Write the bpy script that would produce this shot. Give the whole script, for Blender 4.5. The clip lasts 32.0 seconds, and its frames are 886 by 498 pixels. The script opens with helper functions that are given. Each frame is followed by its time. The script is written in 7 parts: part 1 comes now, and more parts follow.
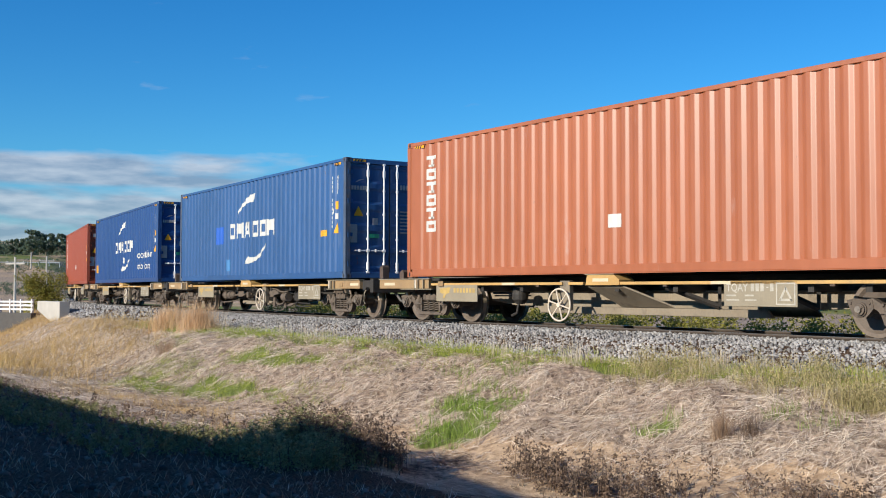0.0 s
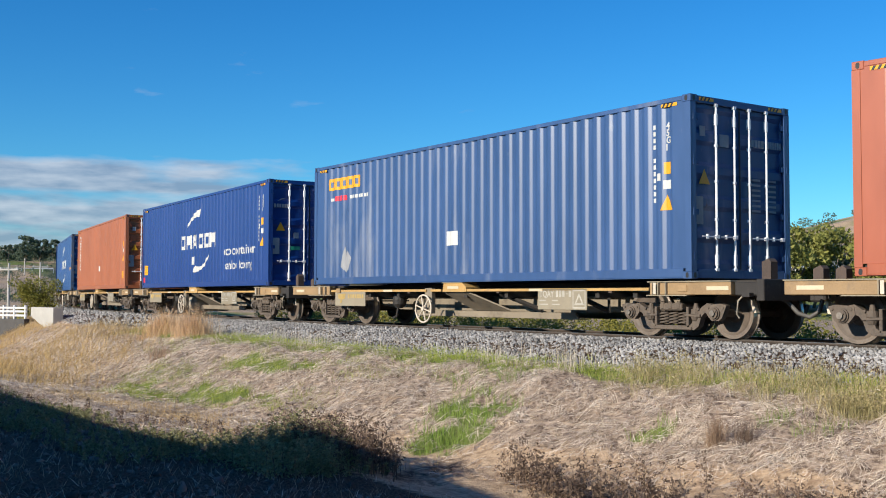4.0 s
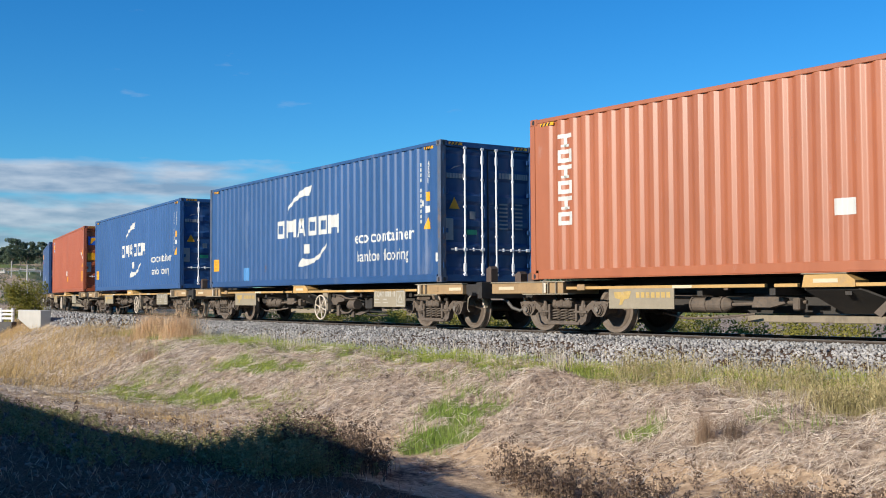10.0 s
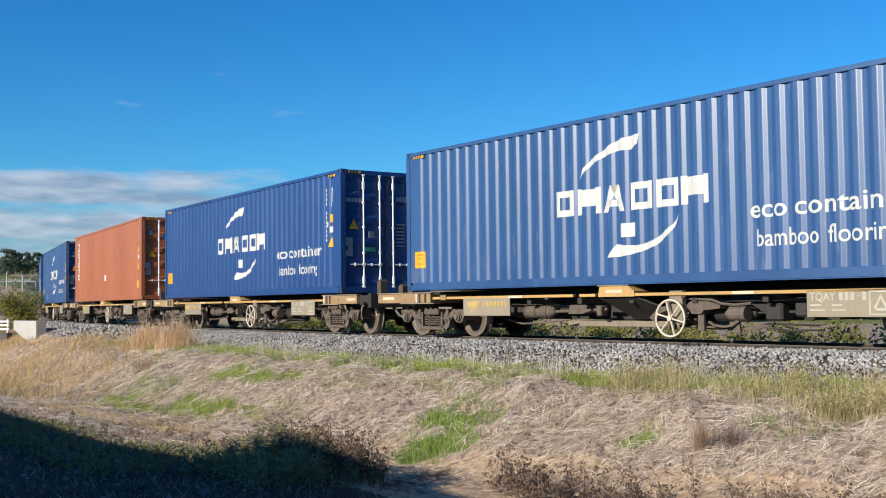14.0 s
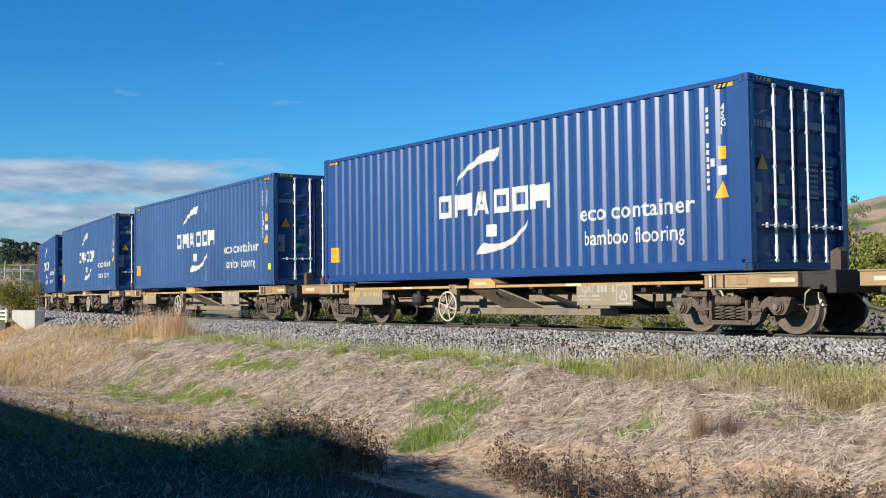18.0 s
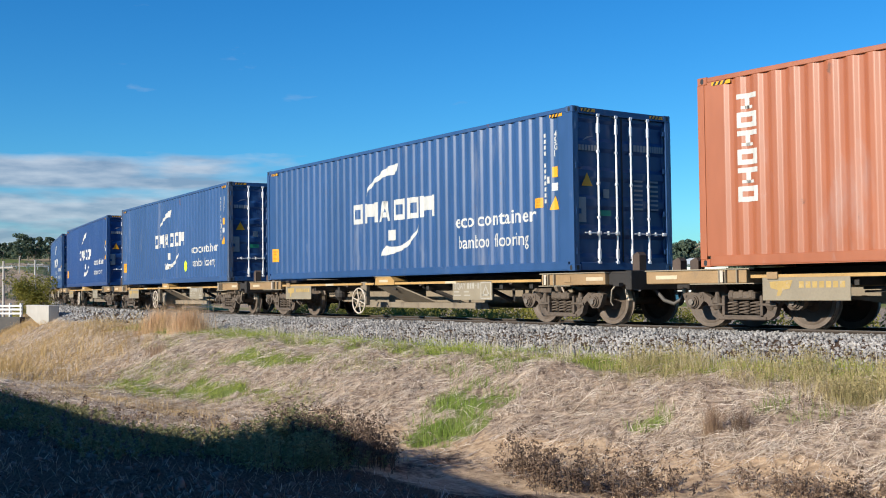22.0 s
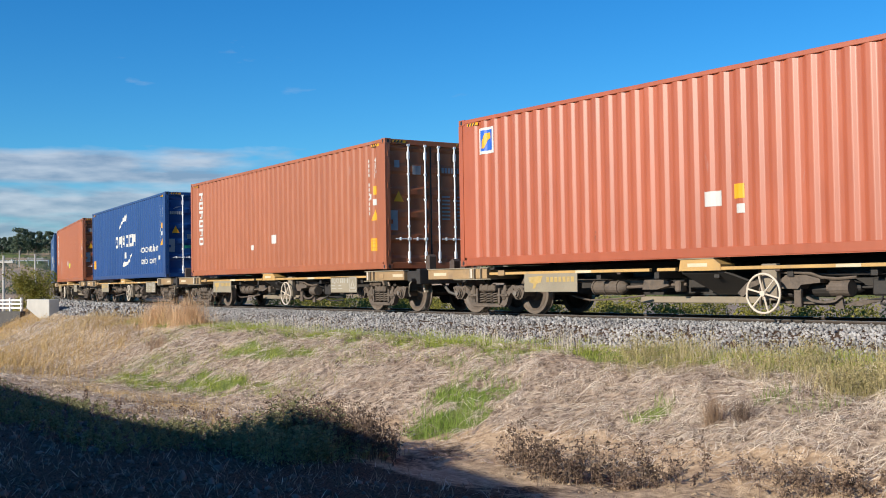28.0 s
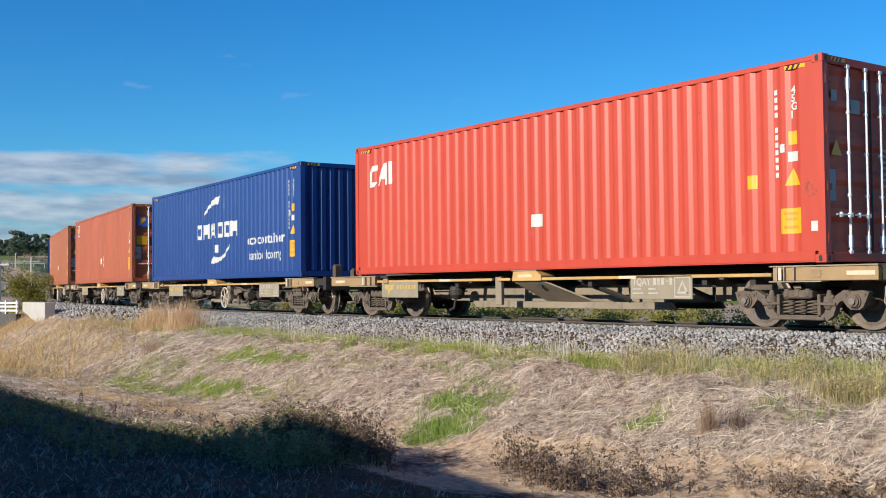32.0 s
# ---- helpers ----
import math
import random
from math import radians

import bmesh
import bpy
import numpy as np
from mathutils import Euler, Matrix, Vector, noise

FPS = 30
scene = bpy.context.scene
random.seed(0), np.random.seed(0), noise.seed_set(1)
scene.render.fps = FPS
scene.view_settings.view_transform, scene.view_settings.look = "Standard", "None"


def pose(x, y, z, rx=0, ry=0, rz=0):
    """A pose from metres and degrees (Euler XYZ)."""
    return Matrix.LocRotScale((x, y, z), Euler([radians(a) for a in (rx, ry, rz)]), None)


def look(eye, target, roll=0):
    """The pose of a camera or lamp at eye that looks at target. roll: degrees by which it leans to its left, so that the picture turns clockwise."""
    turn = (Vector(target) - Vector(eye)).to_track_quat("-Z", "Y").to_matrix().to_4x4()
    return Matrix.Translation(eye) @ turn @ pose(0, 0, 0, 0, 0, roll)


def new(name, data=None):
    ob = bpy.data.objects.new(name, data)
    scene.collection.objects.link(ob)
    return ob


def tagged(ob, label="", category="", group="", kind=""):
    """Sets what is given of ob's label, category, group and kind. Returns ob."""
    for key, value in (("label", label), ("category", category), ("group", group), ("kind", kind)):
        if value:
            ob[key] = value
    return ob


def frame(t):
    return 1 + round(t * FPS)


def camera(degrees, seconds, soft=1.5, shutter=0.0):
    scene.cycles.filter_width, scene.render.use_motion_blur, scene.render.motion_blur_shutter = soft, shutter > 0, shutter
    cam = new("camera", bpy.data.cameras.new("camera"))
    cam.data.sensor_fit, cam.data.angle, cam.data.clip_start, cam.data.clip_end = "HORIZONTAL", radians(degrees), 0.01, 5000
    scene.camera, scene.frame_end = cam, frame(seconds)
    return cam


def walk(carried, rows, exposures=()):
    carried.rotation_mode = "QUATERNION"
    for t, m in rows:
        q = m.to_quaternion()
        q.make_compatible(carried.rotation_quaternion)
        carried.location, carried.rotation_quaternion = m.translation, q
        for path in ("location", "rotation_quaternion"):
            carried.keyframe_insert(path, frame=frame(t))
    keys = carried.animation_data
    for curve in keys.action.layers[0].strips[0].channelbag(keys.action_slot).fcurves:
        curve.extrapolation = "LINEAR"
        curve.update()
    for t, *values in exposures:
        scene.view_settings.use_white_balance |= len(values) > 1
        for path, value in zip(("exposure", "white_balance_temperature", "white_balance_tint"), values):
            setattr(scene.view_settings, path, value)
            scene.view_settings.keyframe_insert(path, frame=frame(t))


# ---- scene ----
# Camera: stands still beside the line, hand held, so that only its aim drifts.
cam = camera(44.96, 32.0, soft=1.0)
EYE = Vector((0.0, -13.32, 0.656))

def aim(left, up, lean):
    """Camera pose from degrees left of the y axis, degrees up and the lean of the picture."""
    a, b, c = radians(left), radians(up), radians(lean)
    f = Vector((-math.sin(a) * math.cos(b), math.cos(a) * math.cos(b), math.sin(b)))
    r = Vector((math.cos(a), math.sin(a), 0))
    r = math.cos(c) * r + math.sin(c) * r.cross(f)
    u = r.cross(f)
    m = Matrix((r, u, -f)).transposed().to_4x4()
    return Matrix.Translation(EYE) @ m


# seconds, degrees left, up and lean
walk(cam, [(t, aim(a, b, c)) for t, a, b, c in [
    (0, 50.549, 2.279, 0.042), (0.5, 50.424, 2.309, 0.073), (1, 50.341, 2.367, 0.093), (1.5, 50.305, 2.452, 0.109), (2, 50.297, 2.531, 0.129),
    (2.5, 50.300, 2.585, 0.127), (3, 50.302, 2.611, 0.096), (3.5, 50.291, 2.606, 0.064), (5.5, 49.892, 2.659, 0.054), (6, 49.673, 2.682, 0.001),
    (6.5, 49.440, 2.736, 0.021), (7, 49.264, 2.785, 0.077), (7.5, 49.256, 2.796, 0.084), (8, 49.348, 2.775, 0.021), (8.5, 49.438, 2.728, -0.065),
    (9, 49.515, 2.668, -0.149), (9.5, 49.591, 2.614, -0.246), (10, 49.638, 2.581, -0.381), (10.5, 49.646, 2.572, -0.500), (11, 49.631, 2.585, -0.556),
    (11.5, 49.603, 2.628, -0.605), (12, 49.578, 2.697, -0.658), (12.5, 49.564, 2.789, -0.681), (13, 49.544, 2.885, -0.686), (13.5, 49.495, 2.962, -0.691),
    (14, 49.417, 3.027, -0.697), (14.5, 49.345, 3.083, -0.741), (16.5, 49.334, 2.942, -0.749), (17, 49.312, 2.787, -0.783), (17.5, 49.312, 2.626, -0.777),
    (18, 49.337, 2.451, -0.738), (18.5, 49.354, 2.277, -0.686), (19, 49.376, 2.147, -0.625), (19.5, 49.437, 2.082, -0.610), (20, 49.535, 2.055, -0.670),
    (20.5, 49.665, 2.038, -0.734), (21, 49.808, 2.041, -0.747), (21.5, 49.925, 2.094, -0.729), (22, 49.999, 2.188, -0.727), (22.5, 50.038, 2.276, -0.733),
    (23, 50.062, 2.332, -0.731), (23.5, 50.076, 2.365, -0.740), (24, 50.073, 2.396, -0.728), (24.5, 50.033, 2.433, -0.680), (25, 49.982, 2.451, -0.644),
    (25.5, 49.972, 2.445, -0.623), (27.5, 49.882, 1.974, -0.959), (28, 50.000, 1.783, -0.993), (28.5, 50.088, 1.591, -1.020), (29, 50.137, 1.459, -1.004),
    (29.5, 50.140, 1.417, -0.947), (30, 50.105, 1.438, -0.893), (30.5, 50.041, 1.519, -0.858), (31, 49.925, 1.665, -0.814), (31.5, 49.816, 1.860, -0.724),
    (32, 49.824, 2.081, -0.597),
]])

# Light: low sun from behind the camera, square to the track, and a clear sky.
SUN_TRAVEL = Vector((0.02, 0.90, -0.37)).normalized()
sun = new("sun", bpy.data.lights.new("sun", "SUN"))
sun.data.energy, sun.data.angle, sun.data.color = 6.6, radians(0.53), (1.0, 0.92, 0.79)
sun.matrix_world = look(-SUN_TRAVEL * 50, (0, 0, 0))
scene.view_settings.exposure = 0.0

world = bpy.data.worlds.new("sky")
scene.world = world
world.use_nodes = True
wt = world.node_tree
wt.nodes.clear()


def wmath(op, a, b=0.0, clamp=False):
    n = wt.nodes.new("ShaderNodeMath")
    n.operation, n.use_clamp = op, clamp
    for i, v in enumerate((a, b)):
        if hasattr(v, "is_linked"):
            wt.links.new(v, n.inputs[i])
        else:
            n.inputs[i].default_value = v
    return n.outputs[0]


sky = wt.nodes.new("ShaderNodeTexSky")
sky.sky_type = "NISHITA"
sky.sun_disc = False
sky.sun_elevation = math.asin(-SUN_TRAVEL.z)
sky.sun_rotation = math.atan2(-SUN_TRAVEL.x, -SUN_TRAVEL.y)
sky.altitude, sky.air_density, sky.dust_density, sky.ozone_density = 50, 1.0, 0.3, 3.0
hsv = wt.nodes.new("ShaderNodeHueSaturation")
hsv.inputs["Hue"].default_value, hsv.inputs["Saturation"].default_value, hsv.inputs["Value"].default_value = 0.5, 1.35, 1.0
wt.links.new(sky.outputs[0], hsv.inputs["Color"])
tint = wt.nodes.new("ShaderNodeMix")
tint.data_type, tint.blend_type = "RGBA", "MULTIPLY"
tint.inputs["Factor"].default_value = 1.0
tint.inputs["B"].default_value = (0.54, 1.14, 1.46, 1)
wt.links.new(hsv.outputs[0], tint.inputs["A"])
# flat bars of cloud low over the hills on one side of the sky
tc = wt.nodes.new("ShaderNodeTexCoord")
sep = wt.nodes.new("ShaderNodeSeparateXYZ")
wt.links.new(tc.outputs["Generated"], sep.inputs[0])
azim = wmath("ARCTAN2", wmath("MULTIPLY", sep.outputs[0], -1.0), sep.outputs[1])
elev = wmath("ARCSINE", sep.outputs[2])
comb = wt.nodes.new("ShaderNodeCombineXYZ")
wt.links.new(wmath("MULTIPLY", azim, 10.0), comb.inputs[0])
wt.links.new(wmath("MULTIPLY", elev, 44.0), comb.inputs[1])
cn = wt.nodes.new("ShaderNodeTexNoise")
cn.inputs["Scale"].default_value, cn.inputs["Detail"].default_value, cn.inputs["Roughness"].default_value = 1.35, 6.0, 0.50
cn.inputs["Distortion"].default_value = 0.15
wt.links.new(comb.outputs[0], cn.inputs["Vector"])


def wramp(v, a, b, c, d):
    """Rises from a to b, falls from c to d."""
    up = wmath("DIVIDE", wmath("SUBTRACT", v, a), b - a, True)
    dn = wmath("DIVIDE", wmath("SUBTRACT", d, v), d - c, True)
    return wmath("MULTIPLY", up, dn)


bank = wmath("MULTIPLY", wramp(elev, 0.080, 0.098, 0.114, 0.133), wramp(azim, 0.92, 1.12, 2.2, 2.8))
low = wmath("MULTIPLY", wramp(elev, 0.025, 0.048, 0.080, 0.092), wramp(azim, 1.00, 1.14, 2.2, 2.8))
wisp = wmath("MULTIPLY", wramp(elev, 0.17, 0.19, 0.20, 0.23), wramp(azim, 0.85, 1.0, 1.15, 1.25))
dens = wmath("ADD", wmath("ADD", wmath("MULTIPLY", bank, 0.86), wmath("MULTIPLY", low, 0.74)), wmath("MULTIPLY", wisp, 0.18))
dens = wmath("MULTIPLY", wmath("SUBTRACT", wmath("ADD", dens, wmath("MULTIPLY", cn.outputs["Fac"], 1.25)), 0.90), 2.2, True)
cloud = wt.nodes.new("ShaderNodeMix")
cloud.data_type = "RGBA"
# white tops and grey-blue undersides: a second, coarser noise, brighter towards each bar's top
cn2 = wt.nodes.new("ShaderNodeTexNoise")
cn2.inputs["Scale"].default_value, cn2.inputs["Detail"].default_value, cn2.inputs["Roughness"].default_value = 1.9, 5.0, 0.5
wt.links.new(comb.outputs[0], cn2.inputs["Vector"])
lift = wmath("ADD", wmath("MULTIPLY", wramp(elev, 0.100, 0.122, 0.2, 0.3), 0.16), wmath("MULTIPLY", wramp(elev, 0.06, 0.078, 0.082, 0.10), 0.10))
cs = wt.nodes.new("ShaderNodeValToRGB")
cs.color_ramp.elements[0].position, cs.color_ramp.elements[0].color = 0.42, (2.6, 3.3, 4.6, 1)
cs.color_ramp.elements[1].position, cs.color_ramp.elements[1].color = 0.74, (6.0, 6.4, 7.2, 1)
wt.links.new(wmath("ADD", cn2.outputs["Fac"], lift), cs.inputs[0])
wt.links.new(wmath("MULTIPLY", dens, 0.78), cloud.inputs["Factor"])
wt.links.new(tint.outputs["Result"], cloud.inputs["A"])
wt.links.new(cs.outputs[0], cloud.inputs["B"])
bg = wt.nodes.new("ShaderNodeBackground")
bg.inputs["Strength"].default_value = 0.10
wo = wt.nodes.new("ShaderNodeOutputWorld")
wt.links.new(cloud.outputs["Result"], bg.inputs["Color"])
wt.links.new(bg.outputs[0], wo.inputs["Surface"])

# ---- materials ----


def mat(name, base, rough=0.6, metal=0.0, var=0.2, scale=4.0, fine=40.0, bump=0.1, dirt=None, dirt_amount=0.35,
        stretch=(1, 1, 1), spec=0.5, rnd=0.06, coat=0.0, bump_scale=60.0):
    """A painted, dusty or earthy surface: base colour varied at two scales, dirt in patches, fine relief."""
    m = bpy.data.materials.new(name)
    m.use_nodes = True
    t = m.node_tree
    b = t.nodes["Principled BSDF"]
    tc = t.nodes.new("ShaderNodeTexCoord")
    oi = t.nodes.new("ShaderNodeObjectInfo")
    mp = t.nodes.new("ShaderNodeMapping")
    mp.inputs["Scale"].default_value = stretch
    add = t.nodes.new("ShaderNodeVectorMath")
    add.operation = "MULTIPLY_ADD"
    t.links.new(oi.outputs["Random"], add.inputs[0])
    add.inputs[1].default_value = (37.0, 53.0, 71.0)
    t.links.new(tc.outputs["Object"], add.inputs[2])
    t.links.new(add.outputs[0], mp.inputs["Vector"])
    n1 = t.nodes.new("ShaderNodeTexNoise")
    n1.inputs["Scale"].default_value, n1.inputs["Detail"].default_value = scale, 5
    n2 = t.nodes.new("ShaderNodeTexNoise")
    n2.inputs["Scale"].default_value, n2.inputs["Detail"].default_value = fine, 3
    for n in (n1, n2):
        t.links.new(mp.outputs[0], n.inputs["Vector"])
    mixf = t.nodes.new("ShaderNodeMath")
    mixf.operation = "MULTIPLY_ADD"
    t.links.new(n2.outputs["Fac"], mixf.inputs[0])
    mixf.inputs[1].default_value = 0.4
    half = t.nodes.new("ShaderNodeMath")
    half.operation = "MULTIPLY"
    half.inputs[1].default_value = 0.6
    t.links.new(n1.outputs["Fac"], half.inputs[0])
    t.links.new(half.outputs[0], mixf.inputs[2])
    ramp = t.nodes.new("ShaderNodeValToRGB")
    e = ramp.color_ramp.elements
    e[0].position, e[1].position = 0.3, 0.7
    e[0].color = (*[c * (1 - var) for c in base], 1)
    e[1].color = (*[min(1, c * (1 + var)) for c in base], 1)
    t.links.new(mixf.outputs[0], ramp.inputs[0])
    col = ramp.outputs[0]
    hs = t.nodes.new("ShaderNodeHueSaturation")
    vr = t.nodes.new("ShaderNodeMapRange")
    vr.inputs["To Min"].default_value, vr.inputs["To Max"].default_value = 1 - rnd, 1 + rnd
    t.links.new(oi.outputs["Random"], vr.inputs["Value"])
    t.links.new(vr.outputs[0], hs.inputs["Value"])
    t.links.new(col, hs.inputs["Color"])
    col = hs.outputs[0]
    if dirt:
        n3 = t.nodes.new("ShaderNodeTexNoise")
        n3.inputs["Scale"].default_value, n3.inputs["Detail"].default_value, n3.inputs["Roughness"].default_value = scale * 1.7, 8, 0.65
        t.links.new(mp.outputs[0], n3.inputs["Vector"])
        r3 = t.nodes.new("ShaderNodeMapRange")
        r3.inputs["From Min"].default_value, r3.inputs["From Max"].default_value = 0.70 - 0.4 * dirt_amount, 0.92 - 0.4 * dirt_amount
        t.links.new(n3.outputs["Fac"], r3.inputs["Value"])
        mx = t.nodes.new("ShaderNodeMix")
        mx.data_type = "RGBA"
        t.links.new(r3.outputs[0], mx.inputs["Factor"])
        t.links.new(col, mx.inputs["A"])
        mx.inputs["B"].default_value = (*dirt, 1)
        col = mx.outputs["Result"]
    t.links.new(col, b.inputs["Base Color"])
    rr = t.nodes.new("ShaderNodeMapRange")
    rr.inputs["To Min"].default_value, rr.inputs["To Max"].default_value = max(0.05, rough - 0.12), min(1, rough + 0.12)
    t.links.new(mixf.outputs[0], rr.inputs["Value"])
    t.links.new(rr.outputs[0], b.inputs["Roughness"])
    b.inputs["Metallic"].default_value = metal
    b.inputs["Specular IOR Level"].default_value = spec
    b.inputs["Coat Weight"].default_value = coat
    if bump:
        n4 = t.nodes.new("ShaderNodeTexNoise")
        n4.inputs["Scale"].default_value, n4.inputs["Detail"].default_value = bump_scale, 4
        t.links.new(mp.outputs[0], n4.inputs["Vector"])
        bp = t.nodes.new("ShaderNodeBump")
        bp.inputs["Strength"].default_value, bp.inputs["Distance"].default_value = bump, 0.02
        t.links.new(n4.outputs["Fac"], bp.inputs["Height"])
        t.links.new(bp.outputs[0], b.inputs["Normal"])
    return m


def leafy(name, a, b_, rough=0.7, through_light=0.25):
    """Grass or leaves: every blade its own shade between two colours."""
    m = bpy.data.materials.new(name)
    m.use_nodes = True
    t = m.node_tree
    b = t.nodes["Principled BSDF"]
    g = t.nodes.new("ShaderNodeNewGeometry")
    tc = t.nodes.new("ShaderNodeTexCoord")
    n = t.nodes.new("ShaderNodeTexNoise")
    n.inputs["Scale"].default_value, n.inputs["Detail"].default_value, n.inputs["Roughness"].default_value = 1.6, 7, 0.68
    t.links.new(tc.outputs["Object"], n.inputs["Vector"])
    mx = t.nodes.new("ShaderNodeMath")
    mx.operation = "MULTIPLY_ADD"
    t.links.new(g.outputs["Random Per Island"], mx.inputs[0])
    mx.inputs[1].default_value = 0.6
    hf = t.nodes.new("ShaderNodeMath")
    hf.operation = "MULTIPLY_ADD"
    t.links.new(n.outputs["Fac"], hf.inputs[0])
    hf.inputs[1].default_value, hf.inputs[2].default_value = 1.7, -0.65
    t.links.new(hf.outputs[0], mx.inputs[2])
    mx.use_clamp = True
    ramp = t.nodes.new("ShaderNodeValToRGB")
    ramp.color_ramp.elements[0].color = (*a, 1)
    ramp.color_ramp.elements[1].color = (*b_, 1)
    t.links.new(mx.outputs[0], ramp.inputs[0])
    t.links.new(ramp.outputs[0], b.inputs["Base Color"])
    b.inputs["Roughness"].default_value = rough
    b.inputs["Specular IOR Level"].default_value = 0.25
    tr = t.nodes.new("ShaderNodeBsdfTranslucent")
    t.links.new(ramp.outputs[0], tr.inputs["Color"])
    ms = t.nodes.new("ShaderNodeMixShader")
    ms.inputs[0].default_value = through_light
    t.links.new(b.outputs[0], ms.inputs[1])
    t.links.new(tr.outputs[0], ms.inputs[2])
    t.links.new(ms.outputs[0], t.nodes["Material Output"].inputs["Surface"])
    return m


RUST = (0.16, 0.075, 0.04)
DUST = (0.30, 0.25, 0.19)


def box_paint(name, base, fade=0.25, dirt_amount=0.12, rough=0.46, spec=0.52):
    m = mat(name, base, rough=rough, var=fade * 0.5, scale=0.55, fine=6.0, bump=0.09, dirt=tuple(0.55 * c + 0.16 for c in base),
            dirt_amount=dirt_amount, stretch=(1, 1, 0.25), rnd=0.03, bump_scale=3.0, spec=spec)
    # pale scuffs that run down the steel, and small rust spots
    t = m.node_tree
    b = t.nodes["Principled BSDF"]
    tc = t.nodes.new("ShaderNodeTexCoord")
    oi = t.nodes.new("ShaderNodeObjectInfo")
    for scale, lo, hi, amount, colour, stretch in ((5.0, 0.63, 0.74, 0.30 + dirt_amount, tuple(0.5 * c + 0.20 for c in base), (1, 1, 0.22)),
                                                   (2.6, 0.665, 0.70, 0.75, (0.11, 0.045, 0.022), (1, 1, 0.55))):
        off = t.nodes.new("ShaderNodeVectorMath")
        off.operation = "MULTIPLY_ADD"
        off.inputs[1].default_value = (19.0 * scale, 41.0, 23.0)
        t.links.new(oi.outputs["Random"], off.inputs[0])
        t.links.new(tc.outputs["Object"], off.inputs[2])
        mp = t.nodes.new("ShaderNodeMapping")
        mp.inputs["Scale"].default_value = stretch
        t.links.new(off.outputs[0], mp.inputs["Vector"])
        n = t.nodes.new("ShaderNodeTexNoise")
        n.inputs["Scale"].default_value, n.inputs["Detail"].default_value, n.inputs["Roughness"].default_value = scale, 9, 0.72
        t.links.new(mp.outputs[0], n.inputs["Vector"])
        r = t.nodes.new("ShaderNodeMapRange")
        r.inputs["From Min"].default_value, r.inputs["From Max"].default_value, r.inputs["To Max"].default_value = lo, hi, amount
        t.links.new(n.outputs["Fac"], r.inputs["Value"])
        mx = t.nodes.new("ShaderNodeMix")
        mx.data_type = "RGBA"
        t.links.new(r.outputs[0], mx.inputs["Factor"])
        t.links.new(b.inputs["Base Color"].links[0].from_socket, mx.inputs["A"])
        mx.inputs["B"].default_value = (*colour, 1)
        t.links.new(mx.outputs["Result"], b.inputs["Base Color"])
    return m


PAINT = {
    "rust_red": box_paint("paint_rust_red", (0.260, 0.055, 0.027)),
    "blue": box_paint("paint_blue", (0.009, 0.046, 0.165), 0.25, 0.12, 0.36, 0.80),
    "faded_blue": box_paint("paint_faded_blue", (0.022, 0.076, 0.205), 0.35, 0.2, 0.42, 0.72),
    "worn_blue": box_paint("paint_worn_blue", (0.020, 0.066, 0.178), 0.35, 0.25, 0.39, 0.80),
    "deep_blue": box_paint("paint_deep_blue", (0.005, 0.036, 0.175), 0.2, 0.05, 0.36, 0.95),
    "grey_blue": box_paint("paint_grey_blue", (0.030, 0.072, 0.180), 0.35, 0.3, 0.42, 0.78),
    "orange": box_paint("paint_orange", (0.325, 0.100, 0.041), 0.3, 0.12, 0.42, 0.68),
    "red_orange": box_paint("paint_red_orange", (0.335, 0.082, 0.034), 0.3, 0.1, 0.42, 0.72),
    "coral_red": box_paint("paint_coral_red", (0.430, 0.050, 0.024), 0.2, 0.06),
}
# copy of each paint with lower specular, to darken the shaded doors and ends
SHADE_END_PAINT = {}
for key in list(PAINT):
    SHADE_END_PAINT[key] = PAINT[key].copy()
    SHADE_END_PAINT[key].name = "dull_" + PAINT[key].name
    SHADE_END_PAINT[key].node_tree.nodes["Principled BSDF"].inputs["Specular IOR Level"].default_value = 0.30
M_WHITE = mat("white_vinyl", (0.50, 0.49, 0.46), 0.5, var=0.06, bump=0.02, dirt=(0.5, 0.5, 0.5), dirt_amount=0.1)
M_ROD = mat("galvanised_rod", (0.82, 0.82, 0.82), 0.65, var=0.1, bump=0.05)
M_YELLOW = mat("yellow_vinyl", (0.70, 0.31, 0.009), 0.45, var=0.06, bump=0.0)
M_LIME = mat("lime_vinyl", (0.55, 0.75, 0.03), 0.45, var=0.06, bump=0.0)
M_REDV = mat("red_vinyl", (0.75, 0.03, 0.05), 0.45, var=0.06, bump=0.0)
M_GREENV = mat("green_vinyl", (0.02, 0.28, 0.16), 0.45, var=0.06, bump=0.0)
M_BLUEV = mat("blue_vinyl", (0.02, 0.10, 0.45), 0.45, var=0.06, bump=0.0)
M_CYANV = mat("pale_blue_vinyl", (0.06, 0.20, 0.42), 0.45, var=0.06, bump=0.0)
M_PLATE = mat("grey_data_plate", (0.27, 0.27, 0.28), 0.55, var=0.15, bump=0.02)
M_PRINT = mat("ochre_print", (0.52, 0.22, 0.010), 0.5, var=0.1, bump=0.0)
M_BLACK = mat("black_paint", (0.02, 0.02, 0.022), 0.5, var=0.2, bump=0.02)
M_RUBBER = mat("black_rubber", (0.02, 0.02, 0.02), 0.75, var=0.3, bump=0.1)
M_POST = mat("rust_streaked_post", (0.060, 0.085, 0.135), 0.65, var=0.35, scale=3, bump=0.15, dirt=(0.17, 0.10, 0.06), dirt_amount=0.40)
